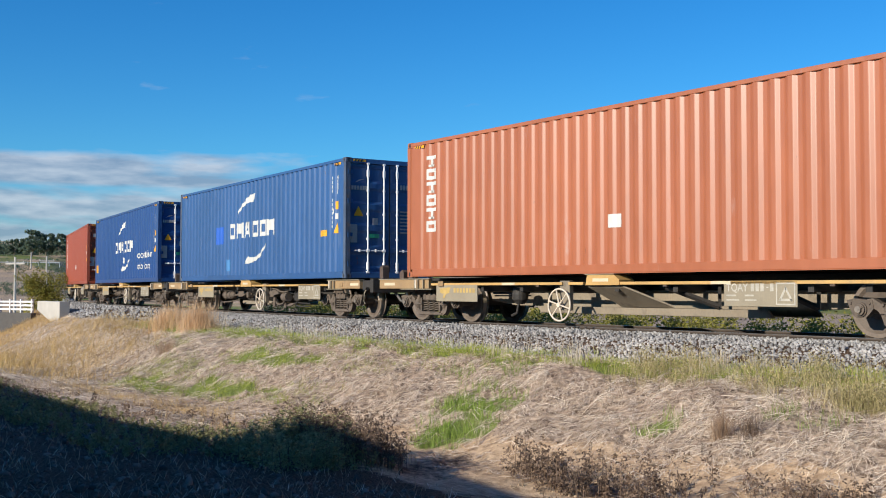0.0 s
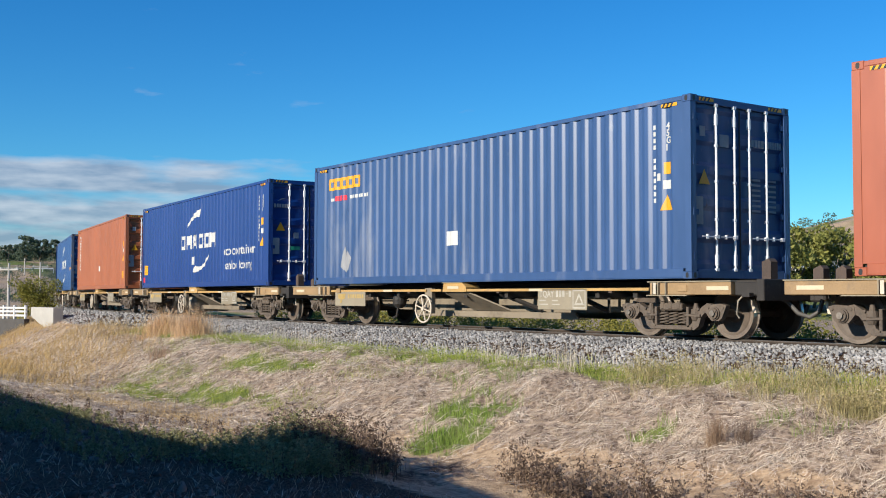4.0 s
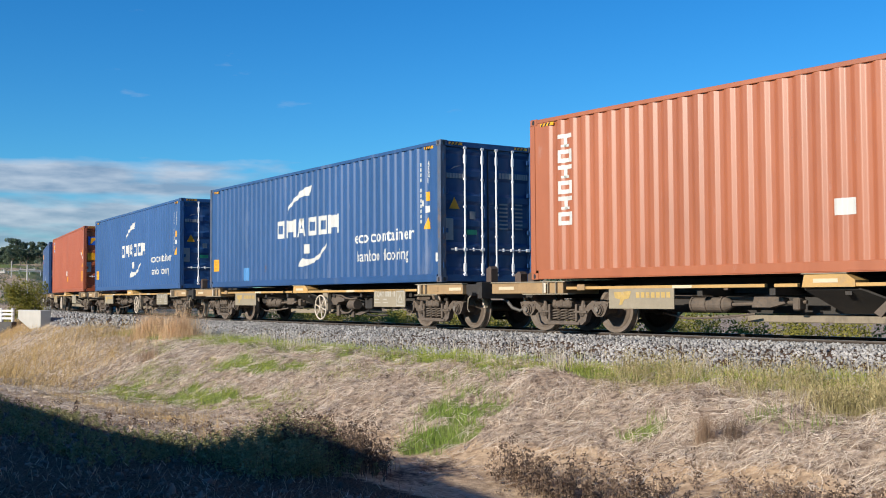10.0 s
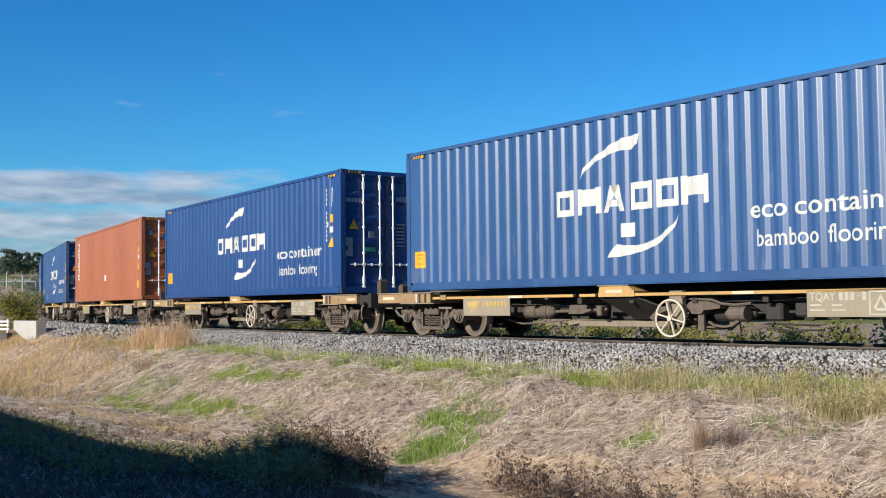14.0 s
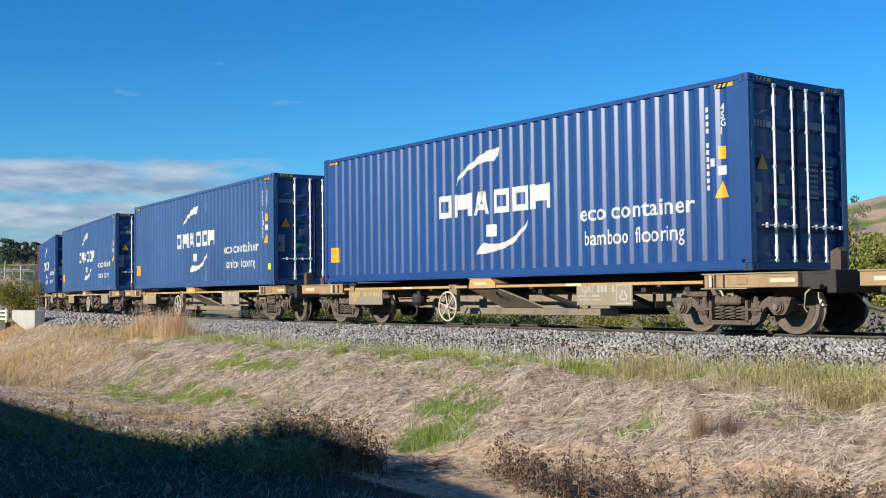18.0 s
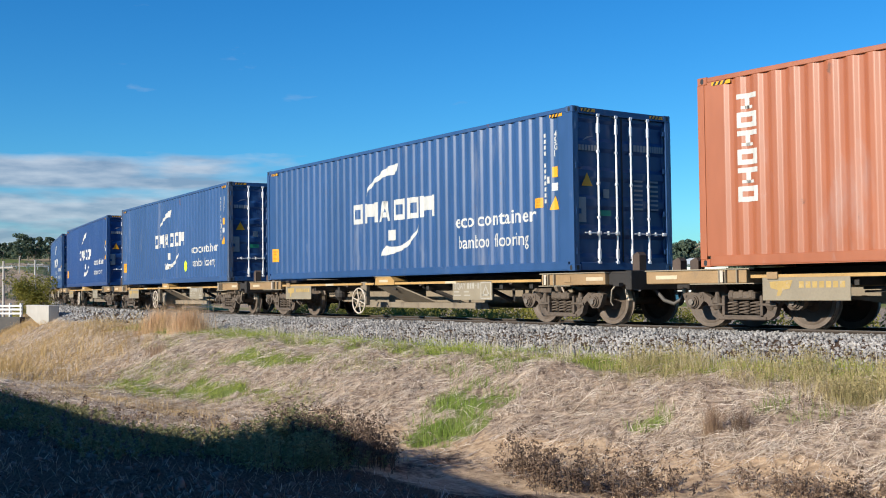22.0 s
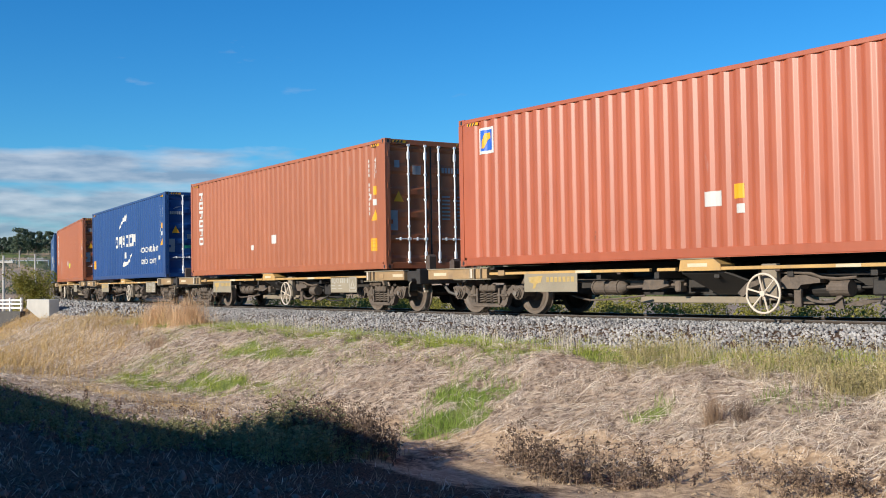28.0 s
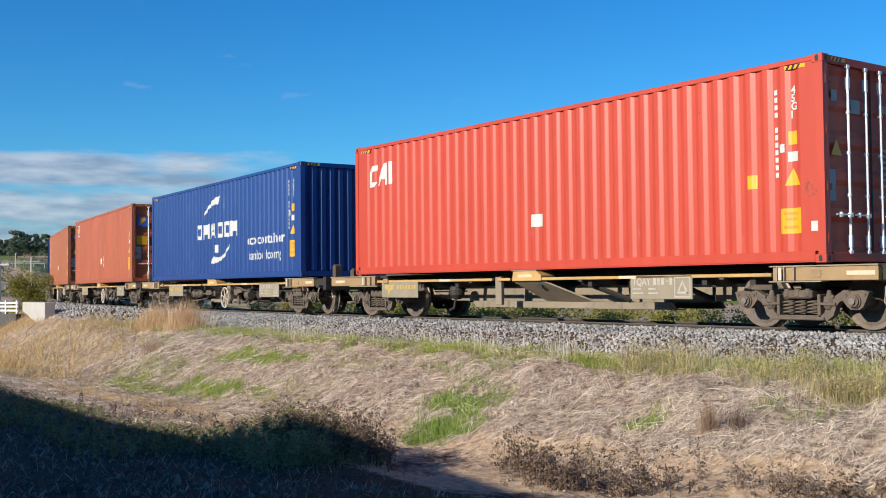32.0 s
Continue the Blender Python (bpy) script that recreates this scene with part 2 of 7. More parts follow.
M_RUSTY = mat("rusty_steel", (0.075, 0.052, 0.040), 0.8, var=0.35, bump=0.25, dirt=(0.07, 0.05, 0.04), dirt_amount=0.5)
M_OCHRE = mat("weathered_yellow_paint", (0.300, 0.192, 0.092), 0.62, var=0.22, scale=2.5, bump=0.12, dirt=(0.20, 0.14, 0.085), dirt_amount=0.42)
M_OCHRE_B = mat("bright_yellow_paint", (0.440, 0.265, 0.090), 0.6, var=0.2, scale=2.5, bump=0.1, dirt=(0.28, 0.19, 0.11), dirt_amount=0.35)
M_SIGN = mat("dusty_sign_board", (0.255, 0.215, 0.150), 0.65, var=0.15, scale=3, bump=0.06, dirt=(0.22, 0.18, 0.13), dirt_amount=0.3)
M_SILL = mat("dusty_beige_steel", (0.215, 0.175, 0.125), 0.75, var=0.2, scale=2.0, bump=0.12, dirt=(0.085, 0.065, 0.048), dirt_amount=0.4, stretch=(1, 1, 0.6))
M_CAP = mat("worn_axle_cap", (0.20, 0.17, 0.14), 0.45, var=0.3, scale=9, bump=0.1, metal=0.3, dirt=(0.09, 0.07, 0.055), dirt_amount=0.4)
M_BOGIE = mat("brake_dust_brown_steel", (0.108, 0.082, 0.062), 0.8, var=0.3, scale=7, bump=0.3, dirt=(0.055, 0.045, 0.038), dirt_amount=0.45)
# greasy steel; also the shade colour of the deck web and gear-kind sills
M_GRIME_SHADE = mat("greasy_dark_steel", (0.026, 0.022, 0.019), 0.7, var=0.35, scale=6, bump=0.3, dirt=(0.07, 0.056, 0.042), dirt_amount=0.3)
M_RIM = mat("pale_wheel_rim", (0.165, 0.130, 0.102), 0.5, var=0.25, scale=7, bump=0.1, metal=0.2, dirt=(0.14, 0.11, 0.085), dirt_amount=0.4)
M_HOSE = mat("grey_rubber_hose", (0.085, 0.078, 0.070), 0.6, var=0.2, bump=0.05)
M_WHEEL = mat("worn_wheel_steel", (0.105, 0.080, 0.062), 0.6, var=0.3, scale=7, bump=0.1, metal=0.1, dirt=(0.09, 0.07, 0.055), dirt_amount=0.4)
M_TREAD = mat("polished_tread_steel", (0.55, 0.54, 0.52), 0.3, var=0.1, metal=0.9, bump=0.02)
M_HANDWHEEL = mat("cream_paint", (0.54, 0.46, 0.36), 0.5, var=0.12, bump=0.04, dirt=(0.5, 0.42, 0.32), dirt_amount=0.15)
M_TANK = mat("dusty_cream_tank", (0.300, 0.260, 0.200), 0.65, var=0.18, scale=3, bump=0.06, dirt=(0.25, 0.2, 0.15), dirt_amount=0.35)
M_FADEDW = mat("worn_white_lettering", (0.38, 0.35, 0.29), 0.6, var=0.2, scale=9, bump=0.0, dirt=(0.36, 0.32, 0.25), dirt_amount=0.35)
M_FADEDY = mat("worn_yellow_lettering", (0.40, 0.27, 0.085), 0.6, var=0.2, scale=9, bump=0.0, dirt=(0.36, 0.30, 0.22), dirt_amount=0.4)
M_REFLECT = mat("cream_reflector", (0.56, 0.46, 0.31), 0.45, var=0.1, bump=0.0)
M_DIM = mat("dull_door_lettering", (0.26, 0.27, 0.29), 0.55, var=0.15, bump=0.0)
# ---- mesh helpers ----


def part(name, data, material, parent, label="", m=None):
    """One mesh object under a thing or part. data is a bmesh or a mesh that is shared."""
    if isinstance(data, bmesh.types.BMesh):
        data = mesh_of(name, data)
    ob = new(name, data)
    if len(data.materials) == 0:
        data.materials.append(None)
    ob.material_slots[0].link = "OBJECT"
    ob.material_slots[0].material = material
    ob.parent = parent
    if m is not None:
        ob.matrix_basis = m
    if label:
        ob["label"] = label
    return ob


def mesh_of(name, bm, smooth=False):
    me = bpy.data.meshes.new(name)
    bm.to_mesh(me)
    bm.free()
    if smooth:
        me.shade_smooth()
    me.materials.append(None)
    return me


STORE = {}
ISLANDS = {}


def loose(me):
    """The separate pieces of a mesh, as meshes of their own."""
    if me.name not in ISLANDS:
        bm = bmesh.new()
        bm.from_mesh(me)
        bm.verts.index_update()
        left, sets = set(bm.faces), []
        for f0 in bm.faces:
            if f0 not in left:
                continue
            todo, got = [f0], []
            left.discard(f0)
            while todo:
                f = todo.pop()
                got.append(f)
                for v in f.verts:
                    for g in v.link_faces:
                        if g in left:
                            left.discard(g)
                            todo.append(g)
            sets.append(got)
        out = []
        for got in sets:
            b2, mp = bmesh.new(), {}
            for f in got:
                for v in f.verts:
                    if v.index not in mp:
                        mp[v.index] = b2.verts.new(v.co)
                b2.faces.new([mp[v.index] for v in f.verts])
            out.append(mesh_of(me.name, b2))
        bm.free()
        ISLANDS[me.name] = out
    return ISLANDS[me.name]


def pieces(name, me, material, parent, label="", m=None):
    """Like part(), with every separate piece of the mesh a part of its own."""
    for one in loose(me):
        part(name, one, material, parent, label, m)


def shared(key, build, smooth=False):
    """A mesh that is built once and then used by all alike pieces."""
    if key not in STORE:
        STORE[key] = mesh_of(key, build(), smooth)
    return STORE[key]


def box(bm, x0, x1, y0, y1, z0, z1, bevel=0.0, m=None):
    mm = Matrix.Translation(((x0 + x1) / 2, (y0 + y1) / 2, (z0 + z1) / 2)) @ Matrix.Diagonal((x1 - x0, y1 - y0, z1 - z0, 1))
    vs = bmesh.ops.create_cube(bm, size=1.0, matrix=mm)["verts"]
    if bevel:
        es = list({e for v in vs for e in v.link_edges})
        got = bmesh.ops.bevel(bm, geom=es, offset=bevel, segments=1, affect="EDGES", profile=0.5)
        vs = list({v for v in got["verts"]} | {v for v in vs if v.is_valid})
    if m is not None:
        bmesh.ops.transform(bm, matrix=m, verts=[v for v in vs if v.is_valid])
    return bm


def rod(bm, a, b, r, seg=10, r2=None, caps=True):
    a, b = Vector(a), Vector(b)
    d = b - a
    m = Matrix.Translation((a + b) / 2) @ d.to_track_quat("Z", "Y").to_matrix().to_4x4()
    bmesh.ops.create_cone(bm, cap_ends=caps, segments=seg, radius1=r, radius2=r if r2 is None else r2, depth=d.length, matrix=m)
    return bm


def pipe(bm, pts, r, seg=7):
    """A bent pipe or hose through the points."""
    rings = []
    pts = [Vector(p) for p in pts]
    for i, p in enumerate(pts):
        d = (pts[min(i + 1, len(pts) - 1)] - pts[max(i - 1, 0)]).normalized()
        q = d.to_track_quat("Z", "Y")
        rings.append([bm.verts.new(p + q @ Vector((r * math.cos(k * math.tau / seg), r * math.sin(k * math.tau / seg), 0))) for k in range(seg)])
    for r0, r1 in zip(rings, rings[1:]):
        for k in range(seg):
            bm.faces.new((r0[k], r0[(k + 1) % seg], r1[(k + 1) % seg], r1[k]))
    return bm


def prism(bm, poly, y0, y1):
    """A flat outline in x and z, thick from y0 to y1."""
    a = [bm.verts.new((x, y0, z)) for x, z in poly]
    b = [bm.verts.new((x, y1, z)) for x, z in poly]
    bm.faces.new(a)
    bm.faces.new(b[::-1])
    n = len(poly)
    for i in range(n):
        bm.faces.new((a[i], b[i], b[(i + 1) % n], a[(i + 1) % n]))
    bmesh.ops.recalc_face_normals(bm, faces=bm.faces)
    return bm


def lathe(bm, profile, axis_m, seg=24):
    """Turns a profile of (radius, height) round an axis."""
    rings = []
    for r, h in profile:
        rings.append([bm.verts.new(axis_m @ Vector((r * math.cos(k * math.tau / seg), r * math.sin(k * math.tau / seg), h))) for k in range(seg)])
    for r0, r1 in zip(rings, rings[1:]):
        for k in range(seg):
            bm.faces.new((r0[k], r0[(k + 1) % seg], r1[(k + 1) % seg], r1[k]))
    for ring in (rings[0], rings[-1]):
        bm.faces.new(ring)
    bmesh.ops.recalc_face_normals(bm, faces=bm.faces)
    return bm


def lettering(text, size, bold=0.0, spacing=1.0):
    """Outline letters of the built-in font as a flat bmesh in x and y."""
    cu = bpy.data.curves.new("letters", "FONT")
    cu.body, cu.size, cu.offset, cu.space_character = text, size, bold, spacing
    cu.resolution_u = 3
    ob = bpy.data.objects.new("letters", cu)
    scene.collection.objects.link(ob)
    dg = bpy.context.evaluated_depsgraph_get()
    me = bpy.data.meshes.new_from_object(ob.evaluated_get(dg))
    bm = bmesh.new()
    bm.from_mesh(me)
    bpy.data.objects.remove(ob)
    bpy.data.curves.remove(cu)
    bpy.data.meshes.remove(me)
    return bm


# ---- shipping containers ----
LEN, WID, TALL = 12.192, 2.438, 2.896
HX, HY = LEN / 2, WID / 2
PITCH, WAVES = 0.300, 38
DEEP = 0.0300
WAVE = ((0.0, 0.0), (0.082, 0.0), (0.152, DEEP), (0.230, DEEP), (0.300, 0.0))
X0 = -PITCH * WAVES / 2


BEND = 0.013


def wave_raw(x):
    """Depth of the corrugated side with sharp folds."""
    u = (x - X0) % PITCH
    if x < X0 or x > -X0:
        return 0.0
    for (a, p), (b, q) in zip(WAVE, WAVE[1:]):
        if u <= b:
            return p + (q - p) * (u - a) / (b - a)
    return 0.0


def wave_depth(x):
    """How far the corrugated side lies behind its outer face at x, its folds rounded."""
    return 0.25 * wave_raw(x - BEND) + 0.5 * wave_raw(x) + 0.25 * wave_raw(x + BEND)


def wave_breaks(a, b):
    xs = [X0 + i * PITCH + u + k for i in range(WAVES) for u, _ in WAVE[:-1] for k in (-BEND, 0.0, BEND)]
    return [x for x in xs + [-X0 - BEND, -X0, -X0 + BEND] if a < x < b]


def side_panel():
    xs = [-HX + 0.12] + wave_breaks(-HX + 0.13, HX - 0.13) + [HX - 0.12]
    bm = bmesh.new()
    z0, z1 = 0.165, TALL - 0.075
    f, b = [], []
    for x in xs:
        d = wave_depth(x)
        f.append([bm.verts.new((x, -HY + 0.012 + d, z)) for z in (z0, z1)])
        b.append([bm.verts.new((x, -HY + 0.016 + d, z)) for z in (z0, z1)])
    for i in range(len(xs) - 1):
        bm.faces.new((f[i][0], f[i + 1][0], f[i + 1][1], f[i][1]))
        bm.faces.new((b[i + 1][0], b[i][0], b[i][1], b[i + 1][1]))
    return bm


def end_wall():
    """Corrugated blind end, facing +x."""
    bm = bmesh.new()
    step, n = 0.25, 9
    y0 = -n * step / 2
    prof = [(-HY + 0.1, 0.0)]
    for i in range(n):
        prof += [(y0 + i * step, 0), (y0 + i * step + 0.11, 0), (y0 + i * step + 0.15, 0.045), (y0 + i * step + 0.21, 0.045)]
    prof.append((HY - 0.1, 0))
    f = [[bm.verts.new((HX - 0.02 - d, y, z)) for z in (0.16, TALL - 0.1)] for y, d in prof]
    g = [[bm.verts.new((HX - 0.025 - d, y, z)) for z in (0.16, TALL - 0.1)] for y, d in prof]
    for i in range(len(prof) - 1):
        bm.faces.new((f[i][0], f[i + 1][0], f[i + 1][1], f[i][1]))
        bm.faces.new((g[i + 1][0], g[i][0], g[i][1], g[i + 1][1]))
    return bm


def door_leaf():
    """One door leaf facing +x, its pressed fields one above the other; spans y 0 to 1.12."""
    bm = bmesh.new()
    prof = [(0.15, 0.0)]
    for k in range(5):
        z = 0.24 + k * 0.515
        prof += [(z, 0.0), (z + 0.07, 0.034), (z + 0.33, 0.034), (z + 0.40, 0.0)]
    prof.append((TALL - 0.13, 0.0))
    cols = (0.0, 0.03, 0.06, 1.06, 1.09, 1.12)
    keep = (0, 0, 1, 1, 0, 0)
    g = [[bm.verts.new((HX - 0.055 - d * k, y, z)) for y, k in zip(cols, keep)] for z, d in prof]
    for i in range(len(prof) - 1):
        for j in range(len(cols) - 1):
            bm.faces.new((g[i][j], g[i][j + 1], g[i + 1][j + 1], g[i + 1][j]))
    box(bm, HX - 0.12, HX - 0.095, 0, 1.12, 0.15, TALL - 0.13)
    return bm


def lock_rod():
    bm = bmesh.new()
    x = HX - 0.012
    rod(bm, (x, 0, 0.14), (x, 0, TALL - 0.12), 0.019, 8)
    for z in (0.15, TALL - 0.13):
        box(bm, x - 0.03, x + 0.020, -0.036, 0.036, z - 0.025, z + 0.025, 0.005)
    for z in (0.30, TALL - 0.36):
        box(bm, x - 0.035, x + 0.023, -0.026, 0.028, z - 0.09, z + 0.09, 0.008)
    for z in (0.95, 1.55, 2.12):
        box(bm, x - 0.035, x + 0.021, -0.026, 0.026, z - 0.022, z + 0.022, 0.005)
    return bm


def rod_handle():
    bm = bmesh.new()
    x = HX + 0.004
    box(bm, x, x + 0.012, -0.36, 0.03, 0.660, 0.680, 0.003)
    box(bm, x - 0.03, x + 0.016, -0.04, 0.04, 0.64, 0.70, 0.006)
    box(bm, x - 0.03, x + 0.014, -0.25, -0.21, 0.635, 0.705, 0.006)
    return bm


def corner_casting():
    """Casting as a solid block, its openings painted on apart; corner at the origin, body towards -x, +y, +z."""
    bm = bmesh.new()
    box(bm, -0.178, 0, 0, 0.162, 0, 0.118, 0.008)
    return bm


def casting_hole():
    # flat ovals; the darkness inside the openings is put into their black colour
    bm = bmesh.new()
    for side in (0, 1):
        ring = []
        for k in range(14):
            a = k * math.tau / 14
            u, v = 0.030 * math.cos(a), 0.030 * math.sin(a) + (0.014 if math.sin(a) > 0 else -0.014)
            ring.append(bm.verts.new((-0.089 + u, -0.002, 0.059 + v) if side == 0 else (0.002, 0.081 + u, 0.059 + v)))
        bm.faces.new(ring if side == 0 else ring)
        bmesh.ops.recalc_face_normals(bm, faces=bm.faces)
    return bm


def corner_post():
    bm = bmesh.new()
    prism(bm, [(-0.12, 0.118), (0, 0.118), (0, TALL - 0.118), (-0.12, TALL - 0.118)], 0.0, 0.03)
    box(bm, -0.05, -0.001, 0.03, 0.13, 0.118, TALL - 0.118, 0.006)
    return bm


def hinge():
    bm = bmesh.new()
    box(bm, HX - 0.06, HX - 0.012, -0.10, 0.04, -0.045, 0.045, 0.006)
    rod(bm, (HX - 0.012, 0.03, -0.06), (HX - 0.012, 0.03, 0.06), 0.018, 8)
    return bm


def bars(rows, y_front):
    """Upright flat marks as (x0, x1, z0, z1), a few millimetres thick in front of y_front."""
    bm = bmesh.new()
    for x0, x1, z0, z1 in rows:
        box(bm, x0, x1, y_front - 0.004, y_front, z0, z1)
    return bm


def on_wave(bm):
    """Cuts a flat mark at the folds of the corrugated side and lays it on the steel."""
    xs = [v.co.x for v in bm.verts]
    for x in wave_breaks(min(xs) + 1e-4, max(xs) - 1e-4):
        bmesh.ops.bisect_plane(bm, geom=bm.verts[:] + bm.edges[:] + bm.faces[:], plane_co=(x, 0, 0), plane_no=(1, 0, 0), dist=1e-6)
    for v in bm.verts:
        v.co.y = -HY + 0.012 + wave_depth(v.co.x) - 0.0035
    return bm


def flat(polys):
    """Flat faces in x and z, facing the near side."""
    bm = bmesh.new()
    for poly in polys:
        f = bm.faces.new([bm.verts.new((x, 0, z)) for x, z in poly])
        f.normal_update()
        if f.normal.y > 0:
            f.normal_flip()
    return bm


def rect(x0, x1, z0, z1):
    return [(x0, z0), (x1, z0), (x1, z1), (x0, z1)]


def frame_rect(x0, x1, z0, z1, w):
    return [rect(x0, x0 + w, z0, z1), rect(x1 - w, x1, z0, z1), rect(x0 + w, x1 - w, z0, z0 + w), rect(x0 + w, x1 - w, z1 - w, z1)]


def words(text, size, x, z, bold=0.0, spacing=1.0, width=None):
    bm = lettering(text, size, bold, spacing)
    xs = [v.co.x for v in bm.verts]
    k = width / (max(xs) - min(xs)) if width else 1.0
    x_min = min(xs)
    for v in bm.verts:
        v.co = ((v.co.x - x_min) * k + x, 0, v.co.y + z)
    bmesh.ops.recalc_face_normals(bm, faces=bm.faces)
    for f in bm.faces:
        if f.normal.y > 0:
            f.normal_flip()
    return bm


def column_text(text, size, x, z_top, step):
    """Letters one below another."""
    bm = bmesh.new()
    for i, ch in enumerate(text):
        if ch == " ":
            continue
        b = words(ch, size, x, z_top - i * step - size * 0.7, 0.004)
        me = bpy.data.meshes.new("tmp")
        b.to_mesh(me)
        b.free()
        bm.from_mesh(me)
        bpy.data.meshes.remove(me)
    return bm


def L(x):
    """From metres along the container's near side to its own x."""
    return x - HX


def swoosh_upper():
    a = [(5.10, 2.78), (5.20, 2.95), (5.40, 3.10), (5.62, 3.19), (5.86, 3.30), (6.10, 3.37), (6.50, 3.40), (6.46, 3.24), (6.30, 3.16), (6.00, 3.17), (5.70, 3.10), (5.45, 3.02), (5.25, 2.90)]
    return [[(L(x), z - 0.935) for x, z in a]]


def swoosh_lower():
    a = [(7.30, 2.02), (7.20, 1.84), (7.05, 1.70), (6.80, 1.55), (6.50, 1.47), (6.10, 1.41), (5.72, 1.40), (5.95, 1.62), (6.15, 1.59), (6.45, 1.58), (6.75, 1.64), (7.00, 1.77), (7.17, 1.89)]
    return [[(L(x), z - 0.935) for x, z in a]]


def house_mark(small=False):
    """The line's mark as plain shapes: two sweeps, a square, and six blocks for its name."""
    polys = swoosh_upper() + swoosh_lower()
    z0, z1 = 1.225, 1.675
    w = 0.115
    for x0, x1, kind in ((4.52, 4.98, 0), (5.05, 5.62, 1), (5.66, 6.16, 2), (6.28, 6.76, 0), (6.83, 7.30, 0), (7.35, 7.88, 1)):
        if kind == 0:
            polys += frame_rect(L(x0), L(x1), z0, z1, w)
        elif kind == 1:
            polys += [rect(L(x0), L(x0) + w, z0, z1), rect(L(x1) - w, L(x1), z0, z1), rect(L(x0) + w, L(x1) - w, z0 + 0.14, z1 - 0.02)]
        else:
            polys += [[(L(x0), z0), (L(x0) + 0.13, z0), (L(x0) + 0.33, z1), (L(x0) + 0.18, z1)], [(L(x0) + 0.20, z1), (L(x0) + 0.36, z1), (L(x1), z0), (L(x1) - 0.13, z0)], rect(L(x0) + 0.15, L(x1) - 0.16, z0 + 0.09, z0 + 0.2)]
    return on_wave(flat(polys))


def block_letters(n, x, z_top, w, h, gap, stroke):
    """A column of plain framed blocks for a brand name."""
    polys = []
    for i in range(n):
        z1 = z_top - i * (h + gap)
        if i % 2:
            polys += frame_rect(x, x + w, z1 - h, z1, stroke)
        else:
            polys += [rect(x, x + w, z1 - stroke, z1), rect(x + w * 0.5 - stroke / 2, x + w * 0.5 + stroke / 2, z1 - h, z1 - stroke), rect(x + stroke, x + w - stroke, z1 - h, z1 - h + stroke * 0.6)]
    return polys


def tri(x, z, w, h):
    return [(x - w / 2, z), (x + w / 2, z), (x, z + h)]


def near_marks(box_ob, design, small):
    """Letters, stickers and placards on the near side; every one a part."""
    S = lambda key, polys: shared(key, lambda: on_wave(flat(polys)))
    if design["mark"] == "sweep":
        pieces("line_mark", shared("line_mark", house_mark), M_WHITE, box_ob, "white plain-shaped shipping line mark")
        if design.get("eco", True):
            for w, x, wd in (("eco", 8.62, 0.62), ("container", 9.38, 1.76)):
                part("lettering", shared("word_" + w, lambda: on_wave(words(w, 0.385, L(x), 0.93, 0.005, width=wd))), M_WHITE, box_ob, "white painted word " + w)
            for w, x, wd in (("bamboo", 8.72, 1.03), ("flooring", 9.88, 1.06)):
                part("lettering", shared("word_" + w, lambda: on_wave(words(w, 0.360, L(x), 0.51, 0.003, width=wd))), M_WHITE, box_ob, "white painted word " + w)
    elif design["mark"] == "column":
        pieces("line_mark", S("column_mark", block_letters(6, L(0.70), 2.55, 0.34, 0.23, 0.045, 0.075)), M_WHITE, box_ob, "white block of a painted brand name")
    elif design["mark"] == "flag":
        pieces("line_mark", S("flag_white", [rect(L(0.60), L(1.06), 2.16, 2.67)]), M_WHITE, box_ob, "white sticker with a blue and yellow mark")
        pieces("line_mark", shared("flag_blue", lambda: lift(on_wave(flat([rect(L(0.65), L(1.01), 2.22, 2.62)])))), M_BLUEV, box_ob)
        pieces("line_mark", shared("flag_yellow", lambda: lift(lift(on_wave(flat([[(L(0.70), 2.27), (L(0.78), 2.27), (L(0.86), 2.42), (L(0.96), 2.46), (L(0.95), 2.56), (L(0.80), 2.56), (L(0.72), 2.42)]]))))), M_YELLOW, box_ob)
    elif design["mark"] == "word":
        pieces("line_mark", S("word_yellow", sum([frame_rect(L(0.72 + i * 0.29), L(0.97 + i * 0.29), 2.27, 2.55, 0.075) for i in range(5)], [])), M_YELLOW, box_ob, "yellow block of a painted brand name")
        pieces("line_mark", S("word_red", [rect(L(1.02), L(1.17), 2.00, 2.12), rect(L(1.21), L(1.36), 2.00, 2.12), rect(L(1.40), L(1.56), 2.00, 2.12)]), M_REDV, box_ob)
        pieces("line_mark", S("word_white", [rect(L(0.80), L(0.95), 2.01, 2.08)] + [rect(L(1.70 + i * 0.125), L(1.79 + i * 0.125), 2.02, 2.10) for i in range(7)]), M_WHITE, box_ob)
        part("scrape", S("scrape", [[(L(1.30), 0.42), (L(1.52), 0.28), (L(1.66), 0.34), (L(1.75), 0.62), (L(1.62), 0.80), (L(1.55), 0.66), (L(1.46), 0.92), (L(1.38), 0.70)]]), M_PLATE, box_ob, "pale scraped patch")
    elif design["mark"] == "slab":
        pieces("line_mark", S("slab", [[(L(0.56), 1.95), (L(0.56), 2.30), (L(0.66), 2.42), (L(0.90), 2.44), (L(0.88), 2.32), (L(0.70), 2.29), (L(0.69), 2.06), (L(0.86), 2.06), (L(0.78), 1.95)],
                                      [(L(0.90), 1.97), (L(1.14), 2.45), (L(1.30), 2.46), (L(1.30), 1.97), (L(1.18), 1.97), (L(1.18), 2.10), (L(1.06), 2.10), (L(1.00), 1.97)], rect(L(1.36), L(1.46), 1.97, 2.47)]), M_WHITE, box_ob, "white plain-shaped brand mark")
